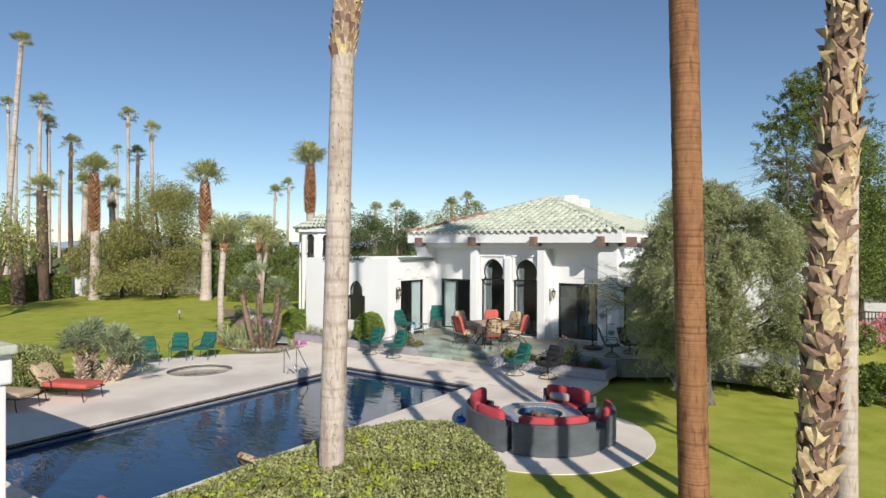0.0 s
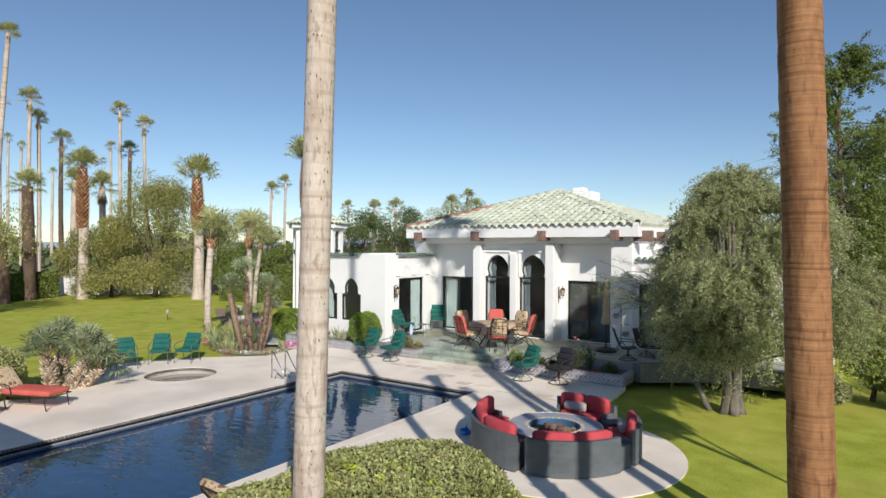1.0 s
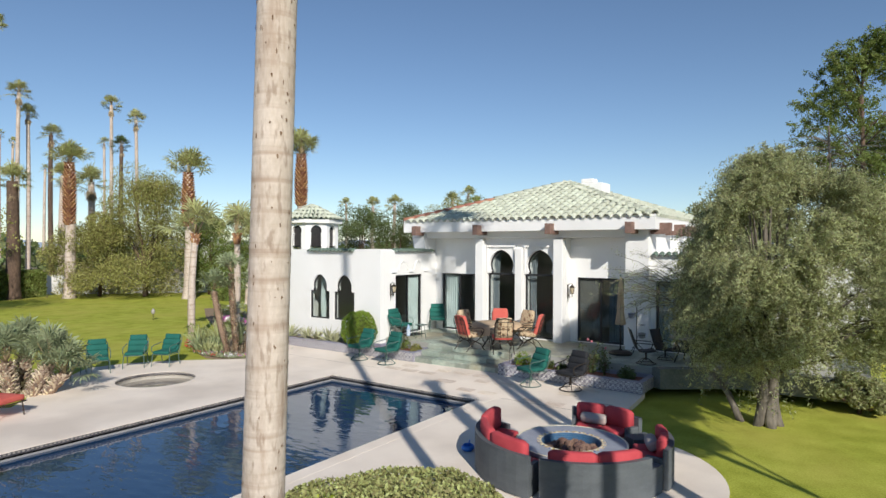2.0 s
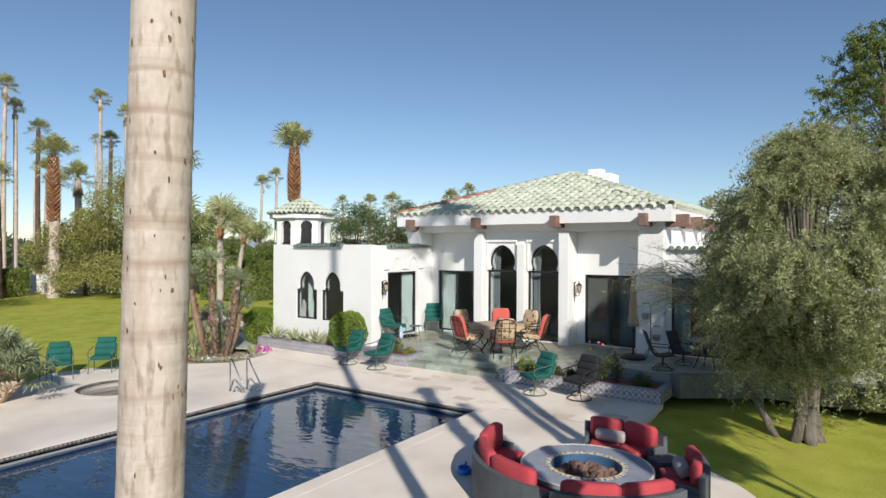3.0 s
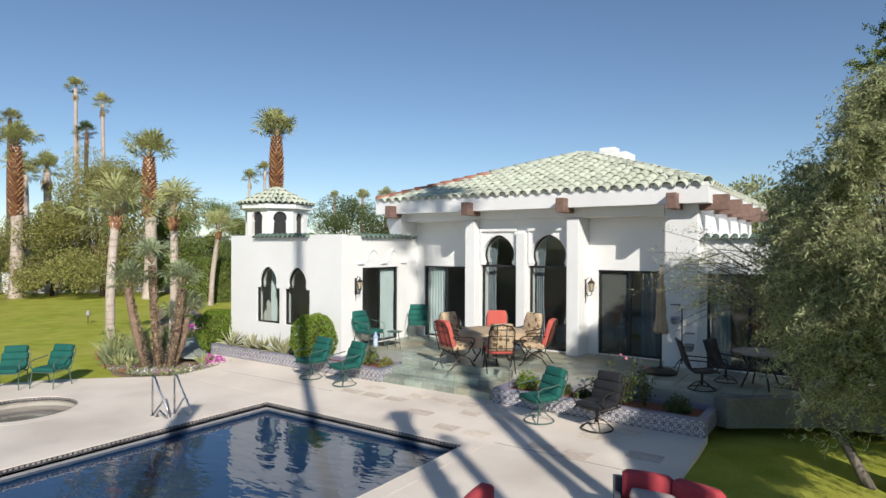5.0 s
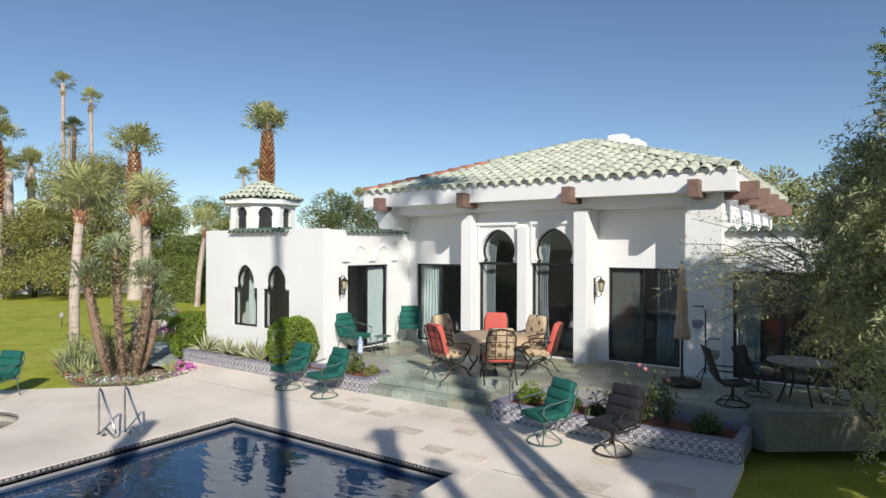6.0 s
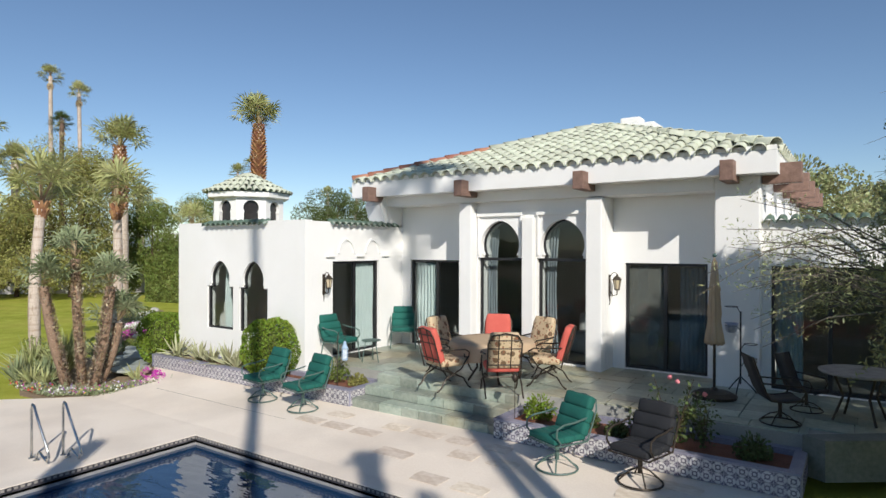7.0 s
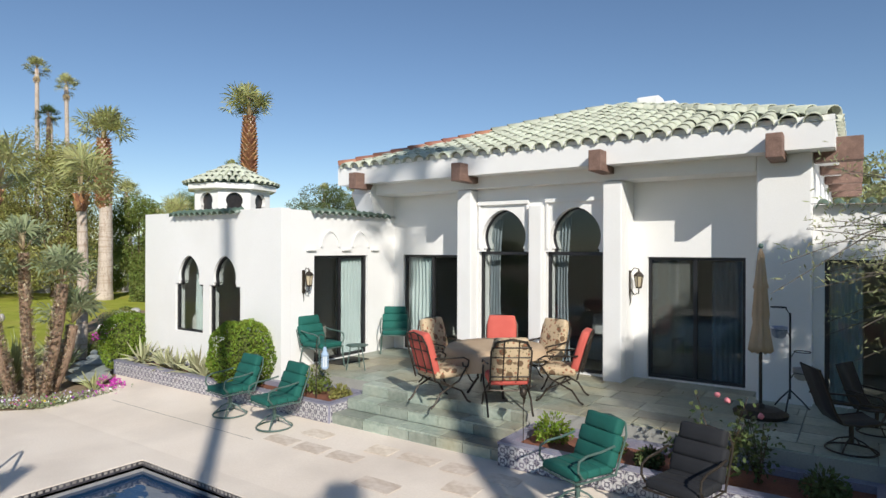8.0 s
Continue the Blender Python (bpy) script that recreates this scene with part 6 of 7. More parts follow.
# shrubs and rocks at the foot of the right wing
for k, (x, y, w, h) in enumerate(((-0.6, 20.2, 2.6, 2.2), (1.4, 20.6, 2.4, 1.9), (0.6, 19.2, 1.6, 1.0), (-1.8, 19.0, 1.4, 0.9))):
    mound((x, y, GRASS), w, h, 16, 0.09, 420, OLIVE_LEAF if k % 2 else SHRUB_LEAF, "grey-green shrub beside the house wing", 330 + k, name="shrub")

# clipped hedge, boundary walls
bh = [tuple(plan(a, d).xy) for a, d in ((-34.5, 36.5), (-30.9, 40.0), (-29.3, 47.6), (-30.6, 48.2), (-32.6, 41.2), (-35.6, 37.6))]
clipped("hedge", bh, 1.75, 0.25, 16000, 0.16, "tall clipped dark green hedge along the lawn", SHRUB_LEAF, 13, 1.6)
WALLPAINT = surface("old_white_wall_paint", (0.62, 0.60, 0.56), (0.74, 0.72, 0.68), 0.9, 30, 1.2, 0.5, c=(0.45, 0.42, 0.37), cscale=0.5, camount=0.6)
for (ra, da), (rb, db), h, nm in (((-36, 50.5), (-13, 54), 1.25, "wall_garden"), ((18.5, 26.5), (34, 20), 1.55, "wall_boundary")):
    a, c = plan(ra, da), plan(rb, db)
    d = (c - a).normalized()
    s = Vector((-d.y, d.x, 0)) * 0.12
    bm = bmesh.new()
    slab(bm, [[tuple((a - s).xy), tuple((c - s).xy), tuple((c + s).xy), tuple((a + s).xy)]], Matrix.Translation((0, 0, -0.3)), h + 0.3)
    tagged(part(nm, bm, WALLPAINT), "weathered white plastered garden wall", "wall", kind="structure")
gate = thing("metal_gate", Matrix.Translation(plan(18.1, 26.35)) @ pose(0, 0, 0, 0, 0, 20), "dark metal gate set before the garden wall", "gate")
bm = bmesh.new()
for i in range(14):
    box(bm, i * 0.13, -0.45, 0.05, i * 0.13 + 0.03, -0.42, 1.35)
box(bm, 0, -0.45, 1.35, 1.75, -0.41, 1.40)
box(bm, 0, -0.45, 0.02, 1.75, -0.41, 0.06)
part("gate_frame", bm, BLACK_METAL, gate)
bushy("flower_bush", plan(18.0, 24.6), [(0, 0, 0.6), (0.4, 0.2, 0.9), (-0.4, 0.1, 0.8), (0.1, 0, 1.2)], [0.5, 0.45, 0.45, 0.4], 500, 0.1, ROSE, "bougainvillea bush covered with deep pink blooms", "bush", 14, hollow=0.2)
far_house = thing("house", Matrix.Translation(plan(-22.8, 66)), "small white flat-roofed house behind the trees", "house")
bm = bmesh.new()
box(bm, -2.2, -1.5, 0, 2.2, 1.5, 4.2, 0.03)
part("wall", bm, STUCCO, far_house)
bm = bmesh.new()
box(bm, -2.3, -1.6, 4.202, 2.3, 1.6, 4.35, 0.02)
part("roof", bm, STUCCO, far_house)

# woods on the horizon and far hills
r = np.random.default_rng(40)
k = 26000
ang, dist = r.uniform(radians(20), radians(235), k), r.uniform(85, 230, k)
hgt = r.uniform(0, 1, k) ** 1.3 * (2.0 + 2.6 * np.abs(np.sin(ang * 23)) * np.abs(np.sin(ang * 7.3)) + 1.2 * r.random(k))
tagged(cards("distant_woods", np.stack([dist * np.cos(ang), dist * np.sin(ang), hgt], 1), 1.5, DARK_LEAF, None, 1.5, 41), "distant belt of dark green trees and scrub", "woods", kind="stuff")
k = 4000
ang, dist = r.uniform(radians(90), radians(200), k), r.uniform(54, 85, k)
tagged(cards("dry_scrub", np.stack([dist * np.cos(ang), dist * np.sin(ang), r.uniform(-0.1, 0.35, k)], 1), 0.4, YELLOW_LEAF, None, 2.0, 42), "dry low scrub on the sandy ground", "scrub", kind="stuff")
# Distance haze is mixed into the hills' pale blue colour.
HILL = surface("haze_tinted_hill", (0.40, 0.47, 0.56), (0.46, 0.52, 0.60), 1.0, 0.02, 0.004, 0.0, spec=0.0)
bm = bmesh.new()
prev = None
for i in range(121):
    a = radians(40 + 1.5 * i)
    h = 16 + 34 * abs(noise.noise(Vector((i * 0.09, 0, 7)))) + 16 * noise.noise(Vector((i * 0.4, 3, 1)))
    lo, hi, back = (bm.verts.new((q * math.cos(a), q * math.sin(a), z)) for q, z in ((1500, -5), (1750, h), (2100, -5)))
    if prev:
        bm.faces.new((prev[0], lo, hi, prev[1]))
        bm.faces.new((prev[1], hi, back, prev[2]))
    prev = (lo, hi, back)
tagged(part("backdrop", bm, HILL, smooth=True), "low hills on the horizon with haze painted as pale blue", "hills", kind="structure")
# pavilion beside the pool's near end
pav = thing("pavilion", Matrix.Translation((-10.45, 3.45, DECK)), "white pool pavilion with a pale green tiled roof edge", "pavilion")
for u, v in ((0, 0), (-3.8, 0), (0, -3.8), (-3.8, -3.8)):
    bm = bmesh.new()
    box(bm, u - 0.2, v - 0.2, 0, u + 0.2, v + 0.2, 2.05, 0.02)
    part("pillar", bm, STUCCO, pav)
    bm = bmesh.new()
    box(bm, u - 0.26, v - 0.26, 2.052, u + 0.26, v + 0.26, 2.50, 0.03)
    part("capital", bm, STUCCO, pav)
bm = bmesh.new()
box(bm, -4.2, -4.2, 2.502, 0.40, 0.28, 2.64, 0.03)
lathe(bm, [(3.1, 2.642), (0.3, 3.2)], 4, Matrix.Translation((-1.9, -1.95, 0)) @ pose(0, 0, 0, 0, 0, 45))
part("roof", bm, ROOF_TILE, pav)


# ---- furniture ----
def cloth(name, a, b, rough=0.85):
    return surface(name, a, b, rough, 140, 3, 0.35, 0.002)


GREEN_CLOTH = cloth("dark_green_cloth", (0.004, 0.085, 0.066), (0.010, 0.125, 0.098))
BLACK_CLOTH = cloth("black_cloth", (0.010, 0.011, 0.014), (0.020, 0.021, 0.025))
RED_CLOTH = cloth("red_cloth", (0.40, 0.038, 0.050), (0.52, 0.068, 0.078))
CORAL_CLOTH = cloth("coral_cloth", (0.50, 0.085, 0.065), (0.62, 0.135, 0.10))
TAN_CLOTH = cloth("tan_cloth", (0.42, 0.30, 0.19), (0.55, 0.41, 0.27))
PILLOW_CLOTH = cloth("greyish_pillow_cloth", (0.36, 0.30, 0.27), (0.48, 0.41, 0.37))
GREEN_METAL = surface("grey_green_metal", (0.05, 0.10, 0.085), (0.10, 0.155, 0.135), 0.45, 30, 4, 0.1)
BRONZE = surface("dark_bronze_metal", (0.035, 0.027, 0.020), (0.07, 0.055, 0.042), 0.5, 30, 4, 0.15, metal=0.5)
STEEL = surface("brushed_steel", (0.55, 0.55, 0.54), (0.68, 0.68, 0.66), 0.25, 40, 4, 0.05, metal=1.0)
WICKER = surface("dark_grey_wicker", (0.062, 0.071, 0.078), (0.125, 0.138, 0.147), 0.7, 60, 2, 0.8, 0.006, stretch=(1, 1, 3))

FLORAL = surface("floral_cloth", (0.50, 0.37, 0.22), (0.60, 0.47, 0.31), 0.85, 120, 3, 0.3, 0.002)
fn, fl = FLORAL.node_tree.nodes, FLORAL.node_tree.links
fco = fn.new("ShaderNodeTexCoord")
fsrc = fn["Principled BSDF"].inputs["Base Color"].links[0].from_socket
for scale, edge, col in ((7.0, 0.36, (0.10, 0.045, 0.02, 1)), (15.0, 0.30, (0.30, 0.10, 0.05, 1)), (21.0, 0.25, (0.12, 0.10, 0.04, 1))):
    vor = fn.new("ShaderNodeTexVoronoi")
    vor.inputs["Scale"].default_value = scale
    fl.new(fco.outputs["Object"], vor.inputs["Vector"])
    lim = fn.new("ShaderNodeMapRange")
    lim.inputs[1].default_value, lim.inputs[2].default_value, lim.inputs[3].default_value, lim.inputs[4].default_value = edge, edge - 0.05, 0.0, 0.85
    fl.new(vor.outputs["Distance"], lim.inputs[0])
    fm = fn.new("ShaderNodeMix")
    fm.data_type = "RGBA"
    fm.inputs["B"].default_value = col
    fl.new(lim.outputs[0], fm.inputs["Factor"])
    fl.new(fsrc, fm.inputs["A"])
    fsrc = fm.outputs["Result"]
fl.new(fsrc, fn["Principled BSDF"].inputs["Base Color"])


def arm_rail(s, w, seat, back_lean):
    """Points of a curved arm from the back to a front leg."""
    x = s * w
    return [(x, 0.24, seat + 0.30), (x, 0.05, seat + 0.27), (x, -0.15, seat + 0.26), (x, -0.26, seat + 0.22), (x, -0.27, seat + 0.12), (x, -0.20, seat + 0.03)]


def garden_chair(m, cloth_material, metal, label, swivel, group, seed=0):
    """A cushioned metal chair that faces -y: tufted seat and back, curved arms, four legs or a swivel ring."""
    ob = thing("garden_chair", m, label, "chair", group)
    w, seat = 0.28, 0.40
    b = bmesh.new()
    for k in range(3):
        cushion(b, -w + 0.02, -0.27 + k * 0.175, seat, w - 0.02, -0.27 + (k + 1) * 0.175 + 0.01, seat + 0.085, 0.012, n=2)
    part("seat", b, cloth_material, ob, "tufted seat cushion", smooth=True)
    back = pose(0, 0.24, seat + 0.05, -22, 0, 0)
    b = bmesh.new()
    for k in range(3):
        wk = w - 0.005 - 0.035 * (k == 2)
        cushion(b, -wk, -0.065, k * 0.17, wk, 0.05, (k + 1) * 0.17 + 0.012, 0.016, m=back, n=2)
    part("backrest", b, cloth_material, ob, "tufted back cushion with rounded top", smooth=True)
    b = bmesh.new()
    rim = [(-w, 0.055, -0.06), (-w, 0.055, 0.38), (-w * 0.8, 0.055, 0.50), (0, 0.055, 0.535), (w * 0.8, 0.055, 0.50), (w, 0.055, 0.38), (w, 0.055, -0.06)]
    tube(b, [back @ Vector(q) for q in rim], 0.012, 7)
    part("back_frame", b, metal, ob)
    b = bmesh.new()
    tube(b, [(-w, -0.27, seat - 0.012), (w, -0.27, seat - 0.012), (w, 0.25, seat - 0.012), (-w, 0.25, seat - 0.012)], 0.012, 7, closed=True)
    part("seat_frame", b, metal, ob)
    for s in (-1, 1):
        b = bmesh.new()
        tube(b, arm_rail(s, w + 0.02, seat, 0), 0.013, 7)
        part("arm", b, metal, ob)
    if swivel:
        b = bmesh.new()
        tube(b, [(0.27 * math.cos(t), 0.27 * math.sin(t), 0.014) for t in (2 * math.pi * j / 28 for j in range(28))], 0.013, 6, closed=True)
        part("swivel_ring", b, metal, ob)
        b = bmesh.new()
        tube(b, [(0, 0, 0.12), (0, 0, seat - 0.02)], 0.03, 9)
        part("post", b, metal, ob)
        for a in range(4):
            c, s = math.cos(radians(45 + 90 * a)), math.sin(radians(45 + 90 * a))
            b = bmesh.new()
            tube(b, [(0, 0, 0.20), (0.12 * c, 0.12 * s, 0.15), (0.27 * c, 0.27 * s, 0.02)], 0.011, 6)
            part("foot", b, metal, ob)
    else:
        for sx in (-1, 1):
            for y, out in ((-0.24, -0.05), (0.22, 0.08)):
                b = bmesh.new()
                tube(b, [(sx * w, y, seat), (sx * (w + 0.01), y + out * 0.4, 0.2), (sx * (w + 0.02), y + out, 0.0)], 0.013, 7)
                part("leg", b, metal, ob)
    return ob


def facing(x, y, z, dx, dy):
    """The pose of a thing at (x, y, z) whose front, -y, is turned towards (dx, dy)."""
    return Matrix.Translation((x, y, z)) @ pose(0, 0, 0, 0, 0, math.degrees(math.atan2(dy, dx)) + 90)


GC = "green tufted garden chair with grey metal frame"
first = garden_chair(facing(-20.1, 11.37, GRASS, 0.85, -0.35), GREEN_CLOTH, GREEN_METAL, GC + " on grass", False, "garden chairs by the lawn")
copy_thing(first, facing(-20.07, 12.47, GRASS, 0.75, -0.65))
copy_thing(first, facing(-19.52, 13.12, GRASS, 0.45, -0.9))
copy_thing(first, facing(-19.85, 10.65, GRASS, 0.95, 0.1))
c5 = copy_thing(first, facing(-14.62, 18.72, PATIO, 1.0, -0.05))
tagged(c5, GC + " on the terrace", "chair", "garden chairs on the terrace")
c6 = copy_thing(first, facing(-14.6, 20.85, PATIO, 0.62, -0.78))
tagged(c6, GC + " beside the house wall", "chair", "garden chairs on the terrace")
sw = garden_chair(facing(-14.88, 16.90, deck_z(16.9), -0.12, -0.99), GREEN_CLOTH, GREEN_METAL, "green tufted swivel chair before the tiled planter", True, "swivel chairs on the deck")
copy_thing(sw, facing(-13.73, 16.86, deck_z(16.85), -0.18, -0.98))
copy_thing(sw, facing(-8.80, 16.80, deck_z(16.75), -0.42, -0.90))
garden_chair(facing(-7.74, 16.90, deck_z(16.9), -0.25, -0.95), BLACK_CLOTH, BRONZE, "black tufted swivel chair in the shade before the planter", True, "swivel chairs on the deck")


def dining_chair(m, back_cloth, seat_cloth, label):
    """A wrought metal chair with thick cushions, a lattice back and curved spring feet; it faces -y."""
    ob = thing("dining_chair", m, label, "chair", "chairs round the table")
    w, seat = 0.27, 0.40
    b = bmesh.new()
    cushion(b, -w, -0.28, seat, w, 0.24, seat + 0.11, 0.02, n=4)
    part("seat", b, seat_cloth, ob, "thick seat cushion", smooth=True)
    back = pose(0, 0.22, seat + 0.07, -16, 0, 0)
    b = bmesh.new()
    cushion(b, -w + 0.01, -0.06, 0, w - 0.01, 0.05, 0.60, 0.02, m=back, n=4)
    for v in b.verts:
        q = back.inverted() @ v.co
        if q.z > 0.45:
            q.x *= 1 - 0.9 * (q.z - 0.45)
            v.co = back @ q
    part("backrest", b, back_cloth, ob, "thick back cushion", smooth=True)
    b = bmesh.new()
    tube(b, [back @ Vector(q) for q in ((-w, 0.07, -0.1), (-w, 0.07, 0.45), (-w * 0.75, 0.07, 0.58), (0, 0.07, 0.62), (w * 0.75, 0.07, 0.58), (w, 0.07, 0.45), (w, 0.07, -0.1))], 0.013, 7)
    part("back_frame", b, BRONZE, ob)
    for z in (0.08, 0.36, 0.50):
        b = bmesh.new()
        tube(b, [back @ Vector((-w, 0.07, z)), back @ Vector((w, 0.07, z))], 0.009, 6)
        part("back_bar", b, BRONZE, ob)
    for x in (-0.10, 0.10):
        b = bmesh.new()
        tube(b, [back @ Vector((x, 0.075, 0.02)), back @ Vector((x, 0.075, 0.60))], 0.009, 6)
        part("back_bar", b, BRONZE, ob)
    for s in (-1, 1):
        x = s * (w + 0.03)
        b = bmesh.new()
        tube(b, [(x, 0.28, seat + 0.30), (x, 0.05, seat + 0.28), (x, -0.2, seat + 0.27), (x, -0.29, seat + 0.22), (x, -0.27, seat + 0.13), (x, -0.19, seat + 0.15), (x, -0.18, seat + 0.2)], 0.013, 7)
        part("arm", b, BRONZE, ob)
        b = bmesh.new()
        tube(b, [(x, -0.26, seat + 0.14), (x, -0.12, seat - 0.05), (x, 0.03, seat - 0.12), (x, 0.2, seat - 0.2), (x, 0.30, 0.05), (x, 0.36, 0.012)], 0.014, 7)
        part("leg", b, BRONZE, ob)
        b = bmesh.new()
        tube(b, [(x, 0.2, seat - 0.02), (x, 0.02, seat - 0.12), (x, -0.16, seat - 0.2), (x, -0.26, 0.05), (x, -0.32, 0.012)], 0.014, 7)
        part("leg", b, BRONZE, ob)
    b = bmesh.new()
    tube(b, [(-w - 0.03, 0.03, seat - 0.12), (w + 0.03, 0.03, seat - 0.12)], 0.012, 7)
    part("stretcher", b, BRONZE, ob)
    return ob


TX, TY = -10.97, 18.86
SEATS = [(-52, FLORAL, CORAL_CLOTH, "floral"), (-112, CORAL_CLOTH, FLORAL, "coral"), (172, FLORAL, FLORAL, "floral"), (115, CORAL_CLOTH, CORAL_CLOTH, "coral"), (72, FLORAL, FLORAL, "floral"), (14, CORAL_CLOTH, FLORAL, "coral")]
for a, bc, sc, word in SEATS:
    q = radians(a)
    rad = 1.02
    dining_chair(facing(TX + rad * math.cos(q), TY + rad * math.sin(q), PATIO, -math.cos(q), -math.sin(q)), bc, sc, "dark metal dining chair with a %s back cushion" % word)
table = thing("round_table", Matrix.Translation((TX, TY, PATIO)), "round dark metal dining table on the terrace", "table")
b = bmesh.new()
lathe(b, [(0.01, 0.70), (0.70, 0.70), (0.71, 0.715), (0.70, 0.73), (0.01, 0.73)], 36)
part("tabletop", b, BRONZE, table)
for a in range(4):
    c, s = math.cos(radians(45 + 90 * a)), math.sin(radians(45 + 90 * a))
    b = bmesh.new()
    tube(b, [(0.45 * c, 0.45 * s, 0.70), (0.30 * c, 0.30 * s, 0.45), (0.28 * c, 0.28 * s, 0.25), (0.45 * c, 0.45 * s, 0.012)], 0.02, 8)
    part("leg", b, BRONZE, table)
b = bmesh.new()
rings = []
for k, (rad, z) in enumerate(((0.02, 0.742), (0.5, 0.742), (0.73, 0.740), (0.76, 0.70), (0.78, 0.60), (0.80, 0.50))):
    ring = []
    for j in range(72):
        t = 2 * math.pi * j / 72
        fold = (0.035 * math.sin(9 * t) + 0.02 * math.sin(5 * t + 1)) * max(0, k - 2) / 3
        hem = 0.10 * math.cos(2 * t + 0.6) * (k == 5)
        ring.append(b.verts.new(((rad + fold) * math.cos(t), (rad + fold) * math.sin(t), z + hem)))
    rings.append(ring)
for a, c in zip(rings, rings[1:]):
    for j in range(72):
        b.faces.new((a[j], a[(j + 1) % 72], c[(j + 1) % 72], c[j]))
b.faces.new(rings[0])
ob = tagged(part("tablecloth", b, TAN_CLOTH, smooth=True), "tan cloth draped over the round table", "tablecloth")
ob.matrix_basis = Matrix.Translation((TX, TY, PATIO))


# chaise longues
def chaise(m, back_cloth, seat_cloth, label, group="loungers"):
    ob = thing("sun_lounger", m, label, "lounger", group)
    b = bmesh.new()
    cushion(b, -0.32, -0.72, 0.34, 0.32, 0.60, 0.46, 0.015, n=5)
    part("mattress", b, seat_cloth, ob, "long flat seat cushion", smooth=True)
    back = pose(0, 0.60, 0.36, -38, 0, 0)
    b = bmesh.new()
    cushion(b, -0.31, -0.06, 0, 0.31, 0.05, 0.66, 0.02, m=back, n=4)
    part("backrest", b, back_cloth, ob, "raised back cushion", smooth=True)
    b = bmesh.new()
    tube(b, [(-0.33, -0.74, 0.32), (0.33, -0.74, 0.32), (0.33, 0.62, 0.32), (-0.33, 0.62, 0.32)], 0.016, 7, closed=True)
    part("frame", b, BRONZE, ob)
    b = bmesh.new()
    tube(b, [back @ Vector(q) for q in ((-0.32, 0.06, -0.05), (-0.32, 0.06, 0.55), (-0.2, 0.06, 0.66), (0.2, 0.06, 0.66), (0.32, 0.06, 0.55), (0.32, 0.06, -0.05))], 0.014, 7)
    part("backrest_frame", b, BRONZE, ob)
    for sx in (-1, 1):
        for y in (-0.62, 0.5):
            b = bmesh.new()
            tube(b, [(sx * 0.33, y, 0.32), (sx * 0.34, y - 0.03, 0.15), (sx * 0.33, y - 0.06, 0.0)], 0.014, 7)
            part("leg", b, BRONZE, ob)
        b = bmesh.new()
        tube(b, [(sx * 0.35, 0.68, 0.60), (sx * 0.36, 0.45, 0.60), (sx * 0.36, 0.32, 0.55), (sx * 0.34, 0.28, 0.34)], 0.013, 7)
        part("arm", b, BRONZE, ob)
    return ob


chaise(facing(-17.3, 7.65, DECK, 0.92, 0.40), FLORAL, CORAL_CLOTH, "sun lounger with a coral seat and floral back")
chaise(facing(-17.6, 6.25, DECK, 0.92, 0.40), TAN_CLOTH, TAN_CLOTH, "sun lounger with tan cushions in the shade")
chaise(facing(-7.5, 6.85, DECK, 0.05, 1), FLORAL, CORAL_CLOTH, "sun lounger with a coral seat beside the hedge")
chaise(facing(-7.6, 4.8, DECK, 0.05, 1), CORAL_CLOTH, CORAL_CLOTH, "coral sun lounger beside the hedge")


# curved sofas round the fire pit
def wedge(b, a0, a1, r0, r1, z0, z1, n=14, soft=0.0):
    """A curved block between two angles and two radii."""
    prof = [(r0 + soft, z0), (r1 - soft, z0), (r1, z0 + soft), (r1, z1 - soft), (r1 - soft, z1), (r0 + soft, z1), (r0, z1 - soft), (r0, z0 + soft)] if soft else [(r0, z0), (r1, z0), (r1, z1), (r0, z1)]
    rings = []
    for i in range(n + 1):
        t = radians(a0 + (a1 - a0) * i / n)
        k = 1.0
        if soft and i in (0, n):
            k = 0.0
        ring = []
        rc, zc = (r0 + r1) / 2, (z0 + z1) / 2
        for r, z in prof:
            rr_, zz_ = (r, z) if k else (rc + (r - rc) * 0.93, zc + (z - zc) * 0.82)
            ring.append(b.verts.new((rr_ * math.cos(t), rr_ * math.sin(t), zz_)))
        rings.append(ring)
    m = len(prof)
    for p0, p1 in zip(rings, rings[1:]):
        for j in range(m):
            b.faces.new((p0[j], p0[(j + 1) % m], p1[(j + 1) % m], p1[j]))
    b.faces.new(rings[0][::-1])
    b.faces.new(rings[-1])
    return b


